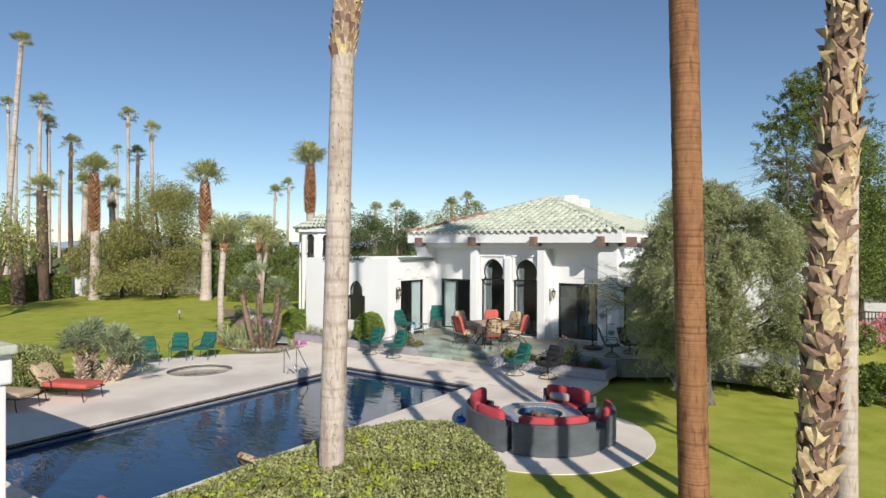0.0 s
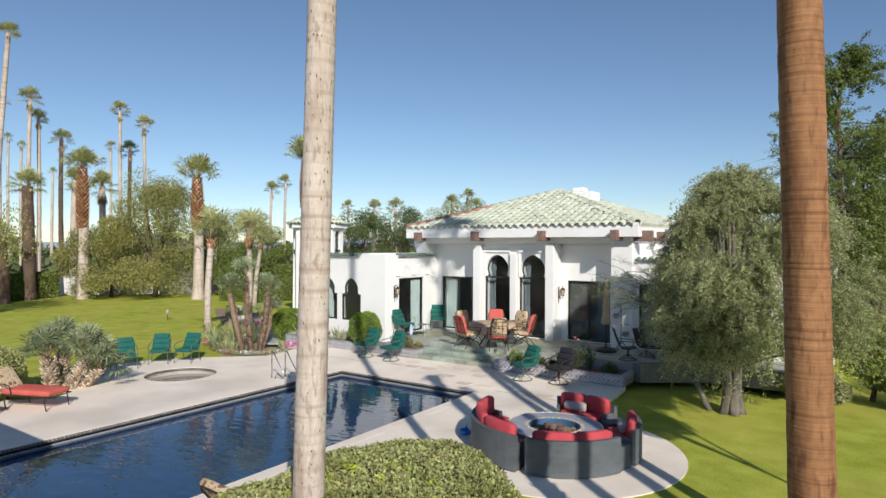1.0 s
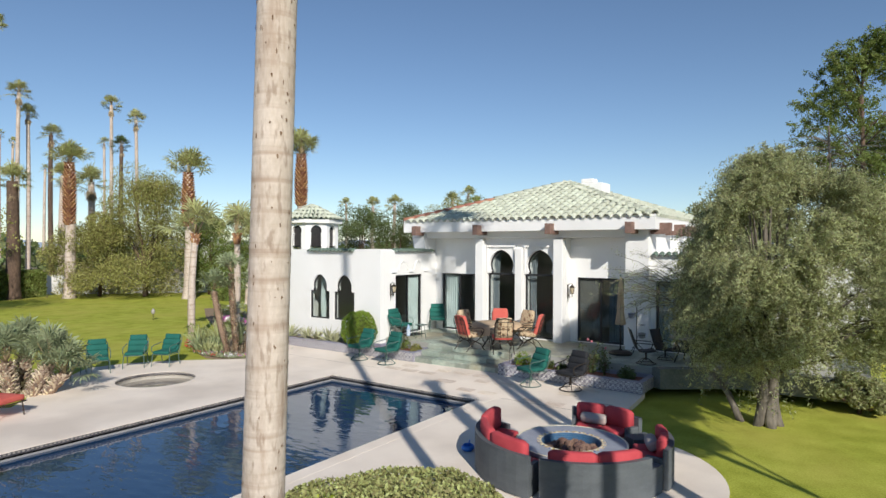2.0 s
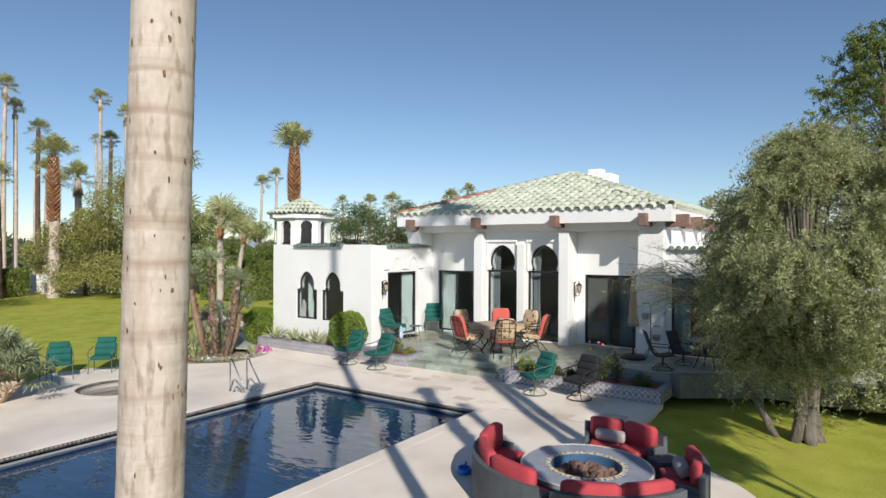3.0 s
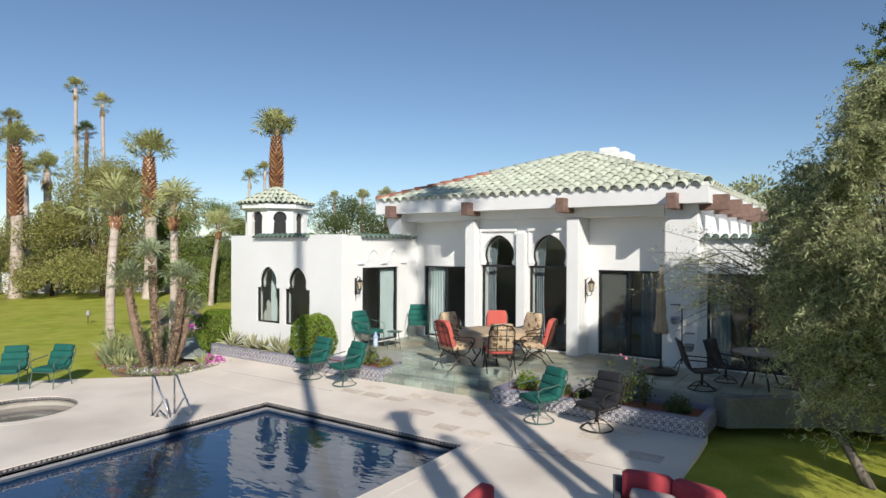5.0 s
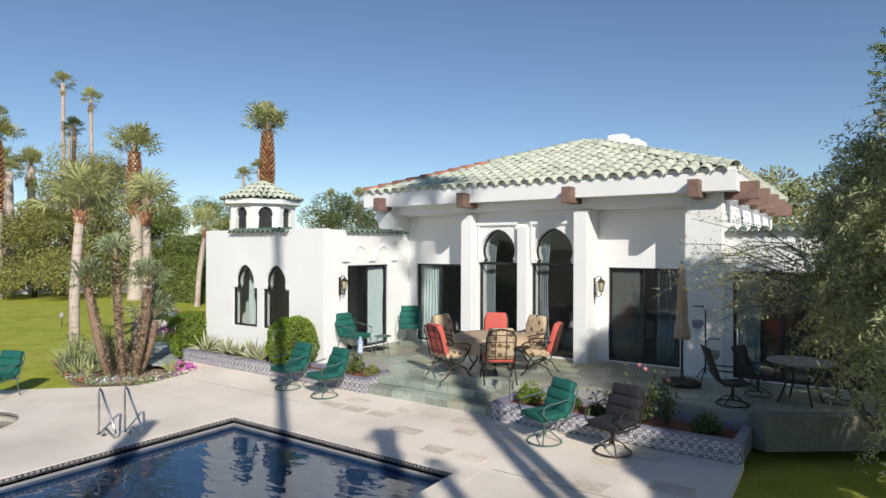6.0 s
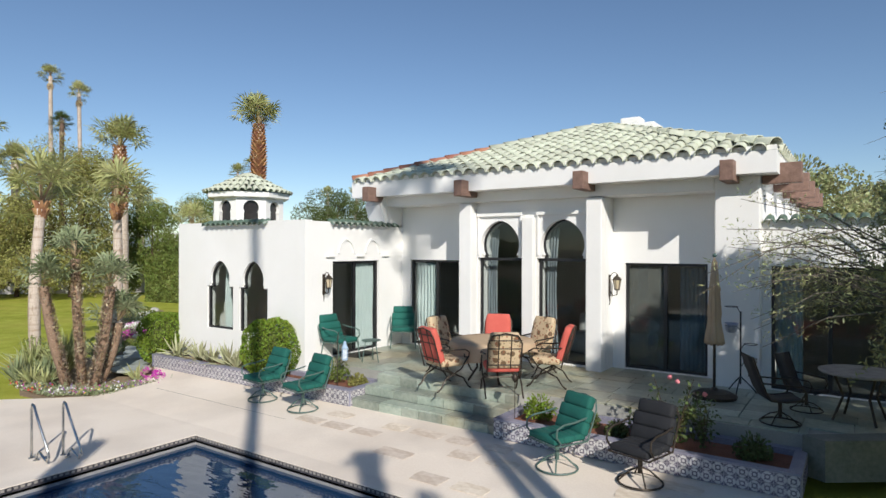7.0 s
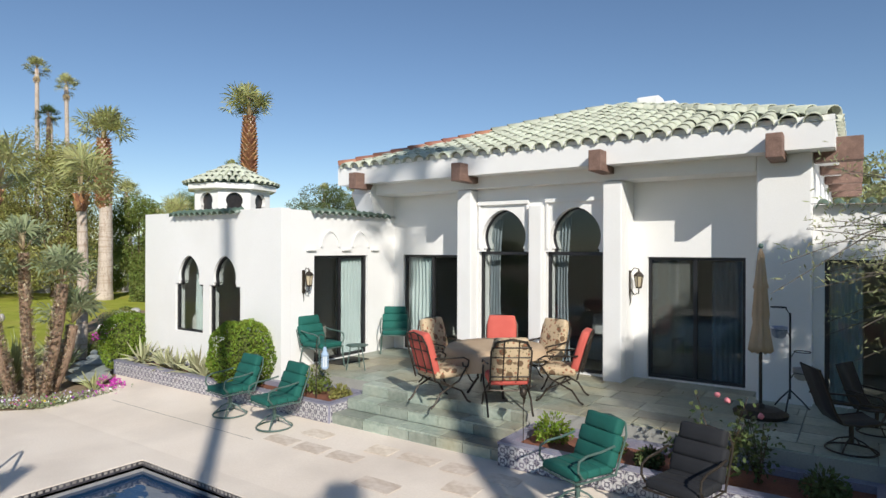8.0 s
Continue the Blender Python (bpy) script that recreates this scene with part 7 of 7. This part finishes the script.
def curved_sofa(a0, a1, seats, pillow, label, crest=0.75):
    ob = thing("curved_sofa", Matrix.Translation((PIT[0], PIT[1], DECK)), label, "sofa", "curved sofas round the fire pit")
    b = bmesh.new()
    wedge(b, a0, a1, 1.08, 1.53, 0.02, 0.28)
    part("base", b, WICKER, ob, "woven dark grey base")
    b = bmesh.new()
    wedge(b, a0, a1, 1.535, 1.62, 0.02, 0.63)
    part("backrest", b, WICKER, ob, "woven dark grey curved back")
    for e, s in ((a0, 1), (a1, -1)):
        b = bmesh.new()
        wedge(b, e, e + s * 3.0, 1.26, 1.53, 0.283, 0.48, 3)
        part("arm", b, WICKER, ob)
    for k in range(seats):
        c0, c1 = a0 + 3.4 + (a1 - a0 - 6.8) * k / seats, a0 + 3.4 + (a1 - a0 - 6.8) * (k + 1) / seats
        b = bmesh.new()
        wedge(b, c0 + 0.3, c1 - 0.3, 1.02, 1.42, 0.283, 0.42, 10, 0.022)
        part("seat", b, RED_CLOTH, ob, "red seat cushion", smooth=True)
        b = bmesh.new()
        wedge(b, c0 + 0.3, c1 - 0.3, 1.40, 1.53, 0.40, crest, 10, 0.026)
        part("back_cushion", b, RED_CLOTH, ob, "red back cushion", smooth=True)
    if pillow is not None:
        t = radians(pillow)
        pl = bmesh.new()
        cushion(pl, -0.24, -0.07, -0.08, 0.24, 0.07, 0.08, 0.03, n=3)
        p = tagged(part("pillow", pl, PILLOW_CLOTH, smooth=True), "small greyish bolster pillow on the red sofa", "pillow", "sofa pillows")
        p.matrix_basis = Matrix.Translation((PIT[0] + 1.28 * math.cos(t), PIT[1] + 1.28 * math.sin(t), DECK + 0.52)) @ pose(0, 0, 0, 0, 0, pillow - 90) @ pose(0, 0, 0, 25, 0, 0)
    return ob


curved_sofa(172, 270, 3, None, "curved grey wicker sofa with red cushions by the pool", 0.80)
curved_sofa(276, 338, 2, None, "curved grey wicker sofa with two red back cushions")
curved_sofa(-5, 38, 2, 22, "curved grey wicker sofa with red cushions on the lawn side")
curved_sofa(62, 112, 2, 94, "curved grey wicker sofa with red cushions facing the pit")
for a0, a1 in ((340, 353), (42, 57)):
    b = bmesh.new()
    wedge(b, a0, a1, 1.10, 1.55, 0.0, 0.42, 4)
    ob = tagged(part("side_table", b, WICKER), "small wedge-shaped dark wicker side table", "side table", "wicker side tables")
    ob.matrix_basis = Matrix.Translation((PIT[0], PIT[1], DECK + 0.002))

# fire pit
MOSAIC = surface("grey_blue_mosaic", (0.20, 0.22, 0.27), (0.36, 0.38, 0.43), 0.5, 90, 3, 0.6, 0.003, island=0.1)
STONE = surface("pit_plaster", (0.30, 0.30, 0.31), (0.40, 0.40, 0.40), 0.85, 40, 3, 0.4)
pit = thing("fire_pit", Matrix.Translation((PIT[0], PIT[1], DECK)), "round fire pit table with a grey-blue mosaic top", "fire pit")
b = bmesh.new()
lathe(b, [(0.74, 0.0), (0.74, 0.38), (0.50, 0.38), (0.50, 0.0)], 48)
part("base", b, STONE, pit)
b = bmesh.new()
slab(b, [circle(0, 0, 0.93, 64), circle(0, 0, 0.50, 64)], Matrix.Translation((0, 0, 0.385)), 0.055)
part("top", b, MOSAIC, pit, "broad mosaic rim")
tile_b = {}
for nm, col in (("cream", (0.62, 0.56, 0.42)), ("blue", (0.05, 0.10, 0.30)), ("ochre", (0.42, 0.28, 0.08)), ("turquoise", (0.05, 0.13, 0.22))):
    b = bmesh.new()
    box(b, -0.017, -0.017, 0, 0.017, 0.017, 0.006)
    me = bpy.data.meshes.new("mosaic_tile")
    b.to_mesh(me)
    b.free()
    me.materials.append(surface("mosaic_" + nm, col, tuple(c * 1.3 for c in col), 0.35, 40, 5, 0.1, rand=0.2))
    tile_b[nm] = me
ring_ob = new("mosaic_border")
ring_ob.parent = pit
r = random.Random(3)
for rad, n, seq in ((0.555, 92, ("cream", "blue", "cream", "ochre")), (0.518, 86, ("cream", "cream", "ochre"))):
    for i in range(n):
        t = 2 * math.pi * i / n
        piece("mosaic_tile", tile_b[seq[i % len(seq)]], ring_ob, Matrix.Translation((rad * math.cos(t), rad * math.sin(t), 0.4405)) @ pose(0, 0, 0, 0, 0, math.degrees(t)))
b = bmesh.new()
for i in range(150):
    t = 2 * math.pi * i / 150
    box(b, -0.016, -0.016, 0, 0.016, 0.016, 0.006, m=Matrix.Translation((0.912 * math.cos(t), 0.912 * math.sin(t), 0.4405)) @ pose(0, 0, 0, 0, 0, math.degrees(t)))
tagged(part("edge_mosaic", b, bpy.data.materials["mosaic_cream"], pit), kind="stuff")
b = bmesh.new()
for j in range(4):
    for i in range(80):
        t = 2 * math.pi * (i + 0.5 * (j % 2)) / 80
        box(b, -0.017, -0.004, -0.014, 0.017, 0.004, 0.014, m=Matrix.Translation((0.494 * math.cos(t), 0.494 * math.sin(t), 0.42 - j * 0.033)) @ pose(0, 0, 0, 0, 0, math.degrees(t) + 90))
tagged(part("bowl_mosaic", b, bpy.data.materials["mosaic_turquoise"], pit), kind="stuff")
LAVA = surface("red_brown_lava_rock", (0.10, 0.055, 0.042), (0.24, 0.14, 0.11), 0.95, 30, 5, 1.0, 0.02, rand=0.35)
b = bmesh.new()
lathe(b, [(0.01, 0.20), (0.49, 0.20), (0.49, 0.21), (0.01, 0.22)], 32)
part("bowl_floor", b, LAVA, pit)
for k in range(46):
    b = bmesh.new()
    bmesh.ops.create_icosphere(b, subdivisions=1, radius=r.uniform(0.05, 0.085))
    for v in b.verts:
        v.co *= r.uniform(0.75, 1.2)
    a, q = r.uniform(0, 6.283), math.sqrt(r.random()) * 0.41
    ob = part("lava_rock", b, LAVA, pit)
    ob.matrix_basis = Matrix.Translation((q * math.cos(a), q * math.sin(a), 0.31 + 0.08 * (1 - q / 0.41) + r.uniform(0, 0.03))) @ pose(0, 0, 0, 90 * r.random(), 90 * r.random(), 0)

# pool handrails
for k, (x, y) in enumerate(((-15.22, 13.12), (-15.0, 13.44))):
    rail = thing("pool_handrail", Matrix.Translation((x, y, DECK)) @ Matrix.Scale(0.86, 4), "polished steel pool handrail set in the deck", "handrail", "pool handrails")
    b = bmesh.new()
    pts = [(0, 0, 0.0), (0, 0, 0.55), (0.0, 0, 0.82), (0.04, 0, 0.90), (0.10, 0, 0.88), (0.30, 0, 0.60), (0.58, 0, 0.26), (0.63, 0, 0.14), (0.56, 0, 0.06), (0.44, 0, 0.10), (0.30, 0, 0.16), (0.20, 0, 0.10), (0.18, 0, 0.0)]
    tube(b, pts, 0.021, 10)
    part("rail", b, STEEL, rail, smooth=True)
    for u in (0, 0.18):
        b = bmesh.new()
        lathe(b, [(0.05, 0.0), (0.05, 0.012), (0.025, 0.02)], 14, Matrix.Translation((u, 0, 0)))
        part("flange", b, STEEL, rail)

# wall lanterns
AMBER = surface("amber_lantern_glass", (0.46, 0.38, 0.25), (0.60, 0.51, 0.36), 0.25, 30, 4, 0.1)
for x, y, z, turn in ((-9.598, 21.1, 2.13, 90), (-15.028, 18.62, 2.08, 90)):
    lan = thing("wall_lantern", Matrix.Translation((x, y, z)) @ pose(0, 0, 0, 0, 0, turn), "ornate dark metal wall lantern with amber glass", "lantern", "wall lanterns")
    b = bmesh.new()
    box(b, -0.035, -0.02, -0.22, 0.035, 0.0, 0.22, 0.008)
    part("back_plate", b, BRONZE, lan)
    b = bmesh.new()
    tube(b, [(0, -0.02, -0.1), (0, -0.08, -0.2), (0, -0.16, -0.17), (0, -0.16, -0.06)], 0.011, 7)
    part("bracket", b, BRONZE, lan)
    b = bmesh.new()
    tube(b, [(0, -0.02, 0.18), (0, -0.08, 0.26), (0, -0.15, 0.25), (0, -0.16, 0.2)], 0.009, 7)
    part("scroll", b, BRONZE, lan)
    b = bmesh.new()
    tube(b, [(0, -0.01, -0.22), (0, -0.02, -0.32), (0.0, -0.01, -0.38)], 0.012, 7, 0.004)
    part("drop", b, BRONZE, lan)
    b = bmesh.new()
    lathe(b, [(0.045, -0.06), (0.075, 0.12)], 6, Matrix.Translation((0, -0.16, 0)))
    part("glass", b, AMBER, lan)
    b = bmesh.new()
    lathe(b, [(0.05, -0.085), (0.055, -0.062)], 6, Matrix.Translation((0, -0.16, 0)))
    lathe(b, [(0.095, 0.121), (0.06, 0.17), (0.02, 0.20), (0.012, 0.24)], 6, Matrix.Translation((0, -0.16, 0)))
    for i in range(6):
        t = math.pi / 3 * i
        tube(b, [(0.048 * math.cos(t), -0.16 + 0.048 * math.sin(t), -0.062), (0.078 * math.cos(t), -0.16 + 0.078 * math.sin(t), 0.122)], 0.006, 5)
    part("cage", b, BRONZE, lan)

# closed parasol
par = thing("parasol", Matrix.Translation((-7.42, 19.8, PATIO)), "closed tan garden parasol in a heavy dark base", "parasol")
b = bmesh.new()
lathe(b, [(0.05, 0.0), (0.33, 0.0), (0.34, 0.05), (0.24, 0.10), (0.06, 0.12), (0.04, 0.16)], 28)
part("base", b, BRONZE, par)
b = bmesh.new()
tube(b, [(0, 0, 0.1), (0, 0, 2.2)], 0.022, 10)
part("pole", b, BRONZE, par)
b = bmesh.new()
rings = []
for rad, z in ((0.015, 2.24), (0.05, 2.16), (0.09, 1.82), (0.115, 1.72), (0.095, 1.70), (0.13, 1.35), (0.115, 1.25), (0.17, 0.95), (0.185, 0.86), (0.12, 0.87)):
    rad *= 0.74
    rings.append([b.verts.new((rad * (1 + 0.16 * math.sin(8 * t)) * math.cos(t), rad * (1 + 0.16 * math.sin(8 * t)) * math.sin(t), z + 0.02 * math.sin(8 * t) * (z < 1))) for t in (2 * math.pi * j / 48 for j in range(48))])
for a, c in zip(rings, rings[1:]):
    for j in range(48):
        b.faces.new((a[j], a[(j + 1) % 48], c[(j + 1) % 48], c[j]))
b.faces.new(rings[0])
part("canopy", b, TAN_CLOTH, par, "folded tan canopy", smooth=True)
b = bmesh.new()
bmesh.ops.create_uvsphere(b, u_segments=12, v_segments=8, radius=0.035, matrix=Matrix.Translation((0, 0, 2.28)))
part("finial", b, GREEN_METAL, par, smooth=True)

# plant stand with pots
POT = surface("blue_white_pot", (0.16, 0.20, 0.32), (0.50, 0.52, 0.56), 0.3, 22, 9, 0.1)
CLAY = surface("grey_clay_pot", (0.28, 0.27, 0.25), (0.40, 0.38, 0.35), 0.8, 30, 4, 0.3)
stand = thing("plant_stand", Matrix.Translation((-7.12, 20.35, PATIO)), "black iron plant stand with ring holders", "plant stand")
b = bmesh.new()
tube(b, [(0, 0, 0.15), (0, 0, 1.35)], 0.014, 8)
part("post", b, BLACK_METAL, stand)
for a in range(3):
    t = 2 * math.pi * a / 3 + 0.4
    b = bmesh.new()
    tube(b, [(0, 0, 0.28), (0.16 * math.cos(t), 0.16 * math.sin(t), 0.12), (0.25 * math.cos(t), 0.25 * math.sin(t), 0.012)], 0.011, 6)
    part("leg", b, BLACK_METAL, stand)
for z, t in ((1.42, 2.9), (1.12, 3.7), (0.82, 0.1), (0.52, 0.5)):
    cx_, cy_ = 0.15 * math.cos(t), 0.15 * math.sin(t)
    b = bmesh.new()
    tube(b, [(cx_ + 0.10 * math.cos(q), cy_ + 0.10 * math.sin(q), z) for q in (2 * math.pi * j / 20 for j in range(20))], 0.007, 5, closed=True)
    tube(b, [(0, 0, z - 0.1), (cx_ * 0.4, cy_ * 0.4, z)], 0.007, 5)
    part("ring_holder", b, BLACK_METAL, stand)
for z, t, mt, nm in ((1.0, 3.7, POT, "blue and white"), (0.42, 0.5, CLAY, "grey clay")):
    b = bmesh.new()
    lathe(b, [(0.05, 0.0), (0.085, 0.03), (0.105, 0.12), (0.11, 0.16), (0.09, 0.16), (0.08, 0.05)], 18)
    ob = tagged(part("flower_pot", b, mt, smooth=True), "%s flower pot held by the plant stand" % nm, "pot")
    ob.matrix_basis = Matrix.Translation((-7.12 + 0.15 * math.cos(t), 20.35 + 0.15 * math.sin(t), PATIO + z))

# dark sling chairs and table under the olive
SLING = cloth("dark_sling_mesh", (0.014, 0.013, 0.015), (0.03, 0.028, 0.03), 0.6)


def sling_chair(m):
    ob = thing("sling_chair", m, "dark brown sling swivel chair in the olive's shade", "chair", "sling chairs under the olive")
    b = bmesh.new()
    prof = [(-0.30, 0.40), (-0.26, 0.43), (0.0, 0.39), (0.22, 0.40), (0.30, 0.52), (0.42, 0.85), (0.50, 1.08)]
    v0 = [b.verts.new((-0.25, y, z)) for y, z in prof]
    v1 = [b.verts.new((0.25, y, z)) for y, z in prof]
    w0 = [b.verts.new((-0.25, y + 0.008, z - 0.012)) for y, z in prof]
    w1 = [b.verts.new((0.25, y + 0.008, z - 0.012)) for y, z in prof]
    for i in range(len(prof) - 1):
        b.faces.new((v0[i], v1[i], v1[i + 1], v0[i + 1]))
        b.faces.new((w0[i], w0[i + 1], w1[i + 1], w1[i]))
        b.faces.new((v0[i], v0[i + 1], w0[i + 1], w0[i]))
        b.faces.new((v1[i], w1[i], w1[i + 1], v1[i + 1]))
    part("sling", b, SLING, ob, "taut dark mesh sling", smooth=True)
    for s in (-1, 1):
        b = bmesh.new()
        tube(b, [(s * 0.265, y, z) for y, z in prof], 0.015, 7)
        part("side_rail", b, BRONZE, ob)
        b = bmesh.new()
        tube(b, [(s * 0.29, 0.38, 0.68), (s * 0.30, 0.1, 0.66), (s * 0.30, -0.2, 0.64), (s * 0.29, -0.26, 0.55), (s * 0.27, -0.2, 0.42)], 0.014, 7)
        part("arm", b, BRONZE, ob)
    b = bmesh.new()
    tube(b, [(0, 0, 0.1), (0, 0, 0.38)], 0.03, 8)
    part("post", b, BRONZE, ob)
    b = bmesh.new()
    tube(b, [(0.29 * math.cos(t), 0.29 * math.sin(t), 0.014) for t in (2 * math.pi * j / 26 for j in range(26))], 0.013, 6, closed=True)
    part("swivel_ring", b, BRONZE, ob)
    for a in range(4):
        c, s = math.cos(radians(45 + 90 * a)), math.sin(radians(45 + 90 * a))
        b = bmesh.new()
        tube(b, [(0, 0, 0.18), (0.15 * c, 0.15 * s, 0.13), (0.29 * c, 0.29 * s, 0.02)], 0.011, 6)
        part("foot", b, BRONZE, ob)
    return ob


sc1 = sling_chair(facing(-6.4, 18.78, PATIO, 0.9, 0.45) @ Matrix.Scale(0.86, 4))
copy_thing(sc1, facing(-6.15, 19.75, PATIO, 0.9, -0.4) @ Matrix.Scale(0.86, 4))
copy_thing(sc1, facing(-5.0, 19.9, PATIO, -0.8, -0.6) @ Matrix.Scale(0.86, 4))
t2 = thing("side_table", Matrix.Translation((-5.5, 19.5, PATIO)), "dark metal table with a pale stone top under the olive", "table")
b = bmesh.new()
lathe(b, [(0.02, 0.66), (0.48, 0.66), (0.5, 0.68), (0.48, 0.70), (0.02, 0.70)], 32)
part("tabletop", b, surface("grey_stone_top", (0.22, 0.20, 0.18), (0.34, 0.31, 0.28), 0.6, 12, 3, 0.4), t2)
for a in range(4):
    c, s = math.cos(radians(30 + 90 * a)), math.sin(radians(30 + 90 * a))
    b = bmesh.new()
    tube(b, [(0.34 * c, 0.34 * s, 0.66), (0.22 * c, 0.22 * s, 0.35), (0.36 * c, 0.36 * s, 0.012)], 0.018, 7)
    part("leg", b, BRONZE, t2)

# small things by the wing door
GLASS_BLUE = surface("pale_blue_glass", (0.30, 0.42, 0.58), (0.45, 0.57, 0.70), 0.2, 20, 4, 0.1)
st = thing("side_table", Matrix.Translation((-13.95, 18.95, PATIO)), "small green metal side table by the door", "table")
b = bmesh.new()
lathe(b, [(0.01, 0.44), (0.20, 0.44), (0.21, 0.455), (0.01, 0.46)], 20)
part("tabletop", b, GREEN_METAL, st)
for a in range(3):
    c, s = math.cos(2.094 * a), math.sin(2.094 * a)
    b = bmesh.new()
    tube(b, [(0.12 * c, 0.12 * s, 0.44), (0.2 * c, 0.2 * s, 0.0)], 0.010, 6)
    part("leg", b, GREEN_METAL, st)
hook = thing("shepherd_hook", Matrix.Translation((-13.72, 17.72, 0.2)), "thin iron shepherd's hook standing in the tiled planter", "plant hook")
b = bmesh.new()
tube(b, [(0, 0, 0), (0, 0, 0.92), (0.01, 0.006, 1.02), (0.05, 0.034, 1.09), (0.10, 0.068, 1.07), (0.12, 0.082, 1.0), (0.115, 0.079, 0.96)], 0.007, 6)
part("rod", b, BRONZE, hook)
bl = thing("candle_lantern", Matrix.Translation((-13.605, 17.80, 0.735)), "pale blue candle lantern hanging from the iron hook", "lantern")
b = bmesh.new()
lathe(b, [(0.02, -0.03), (0.05, -0.02), (0.062, 0.0), (0.062, 0.02)], 8)
lathe(b, [(0.062, 0.20), (0.066, 0.22), (0.035, 0.28), (0.028, 0.33), (0.012, 0.35)], 8)
for i in range(8):
    a = math.pi / 4 * i
    tube(b, [(0.055 * math.cos(a), 0.055 * math.sin(a), 0.02), (0.055 * math.cos(a), 0.055 * math.sin(a), 0.2)], 0.005, 5)
part("cage", b, GLASS_BLUE, bl)
b = bmesh.new()
lathe(b, [(0.045, 0.021), (0.045, 0.199)], 12)
part("glass", b, surface("frosted_lantern_glass", (0.62, 0.68, 0.72), (0.74, 0.78, 0.80), 0.3, 20, 4, 0.05), bl, "frosted pale glass")
b = bmesh.new()
tube(b, [(0.025 * math.cos(q), 0, 0.372 + 0.025 * math.sin(q)) for q in (2 * math.pi * k / 12 for k in range(12))], 0.004, 5, closed=True)
part("handle", b, BRONZE, bl)
stake = thing("garden_stake", Matrix.Translation((-9.86, 17.62, 0.2)), "thin iron garden stake with a small ornament", "garden stake")
b = bmesh.new()
tube(b, [(0, 0, 0), (0, 0, 0.62)], 0.006, 6)
part("rod", b, BRONZE, stake)
b = bmesh.new()
lathe(b, [(0.008, 0.60), (0.04, 0.64), (0.052, 0.68), (0.03, 0.73), (0.008, 0.745)], 10)
part("finial", b, BRONZE, stake, smooth=True)
b = bmesh.new()
box(b, -14.93, 19.05, PATIO + 0.004, -14.45, 19.85, PATIO + 0.018, 0.004)
tagged(part("doormat", b, cloth("dark_mat", (0.03, 0.028, 0.02), (0.06, 0.055, 0.045))), "dark woven doormat before the sliding door", "doormat")
# dark planters, cast iron lamp on the lawn, blue toy and path stones
BLUE_PLASTIC = surface("blue_plastic", (0.01, 0.13, 0.52), (0.02, 0.19, 0.66), 0.35, 20, 3, 0.1)
bt = thing("pool_caddy", Matrix.Translation((-7.62, 11.85, DECK)) @ Matrix.Scale(0.6, 4), "bright blue plastic pool caddy on the deck", "caddy")
b = bmesh.new()
lathe(b, [(0.14, 0.0), (0.20, 0.05), (0.20, 0.12), (0.15, 0.18), (0.13, 0.12), (0.12, 0.03)], 18)
part("tub", b, BLUE_PLASTIC, bt, smooth=True)
b = bmesh.new()
tube(b, [(0.0, 0.0, 0.03), (0.02, 0.02, 0.2), (0.05, 0.02, 0.32)], 0.035, 9, 0.02)
part("nozzle", b, BLUE_PLASTIC, bt, smooth=True)
gl = thing("garden_lamp", Matrix.Translation((-31.0, 19.3, GRASS)) @ Matrix.Scale(0.75, 4), "small globe garden lamp on a thin post", "lamp")
b = bmesh.new()
tube(b, [(0, 0, 0), (0, 0, 0.4)], 0.02, 7)
part("post", b, BRONZE, gl)
b = bmesh.new()
lathe(b, [(0.05, 0.4), (0.12, 0.48), (0.13, 0.6), (0.08, 0.72), (0.02, 0.78)], 14)
part("globe", b, surface("grey_lamp_glass", (0.3, 0.27, 0.25), (0.4, 0.37, 0.34), 0.4), gl, smooth=True)
PATH = surface("grey_green_path_stone", (0.30, 0.33, 0.31), (0.42, 0.45, 0.42), 0.8, 16, 2, 0.5, rand=0.15)
for k, (x, y) in enumerate(((-19.75, 16.95), (-20.5, 17.35), (-21.15, 17.75), (-21.75, 18.3), (-22.45, 18.7), (-23.2, 19.2), (-24.0, 19.75))):
    b = bmesh.new()
    slab(b, [[(x + 0.52 * math.cos(t) * (1 + 0.12 * math.sin(3 * t + k)), y + 0.4 * math.sin(t)) for t in (2 * math.pi * j / 9 for j in range(9))]], Matrix.Translation((0, 0, -0.035)), 0.05)
    part("path_stone", b, PATH, deck)
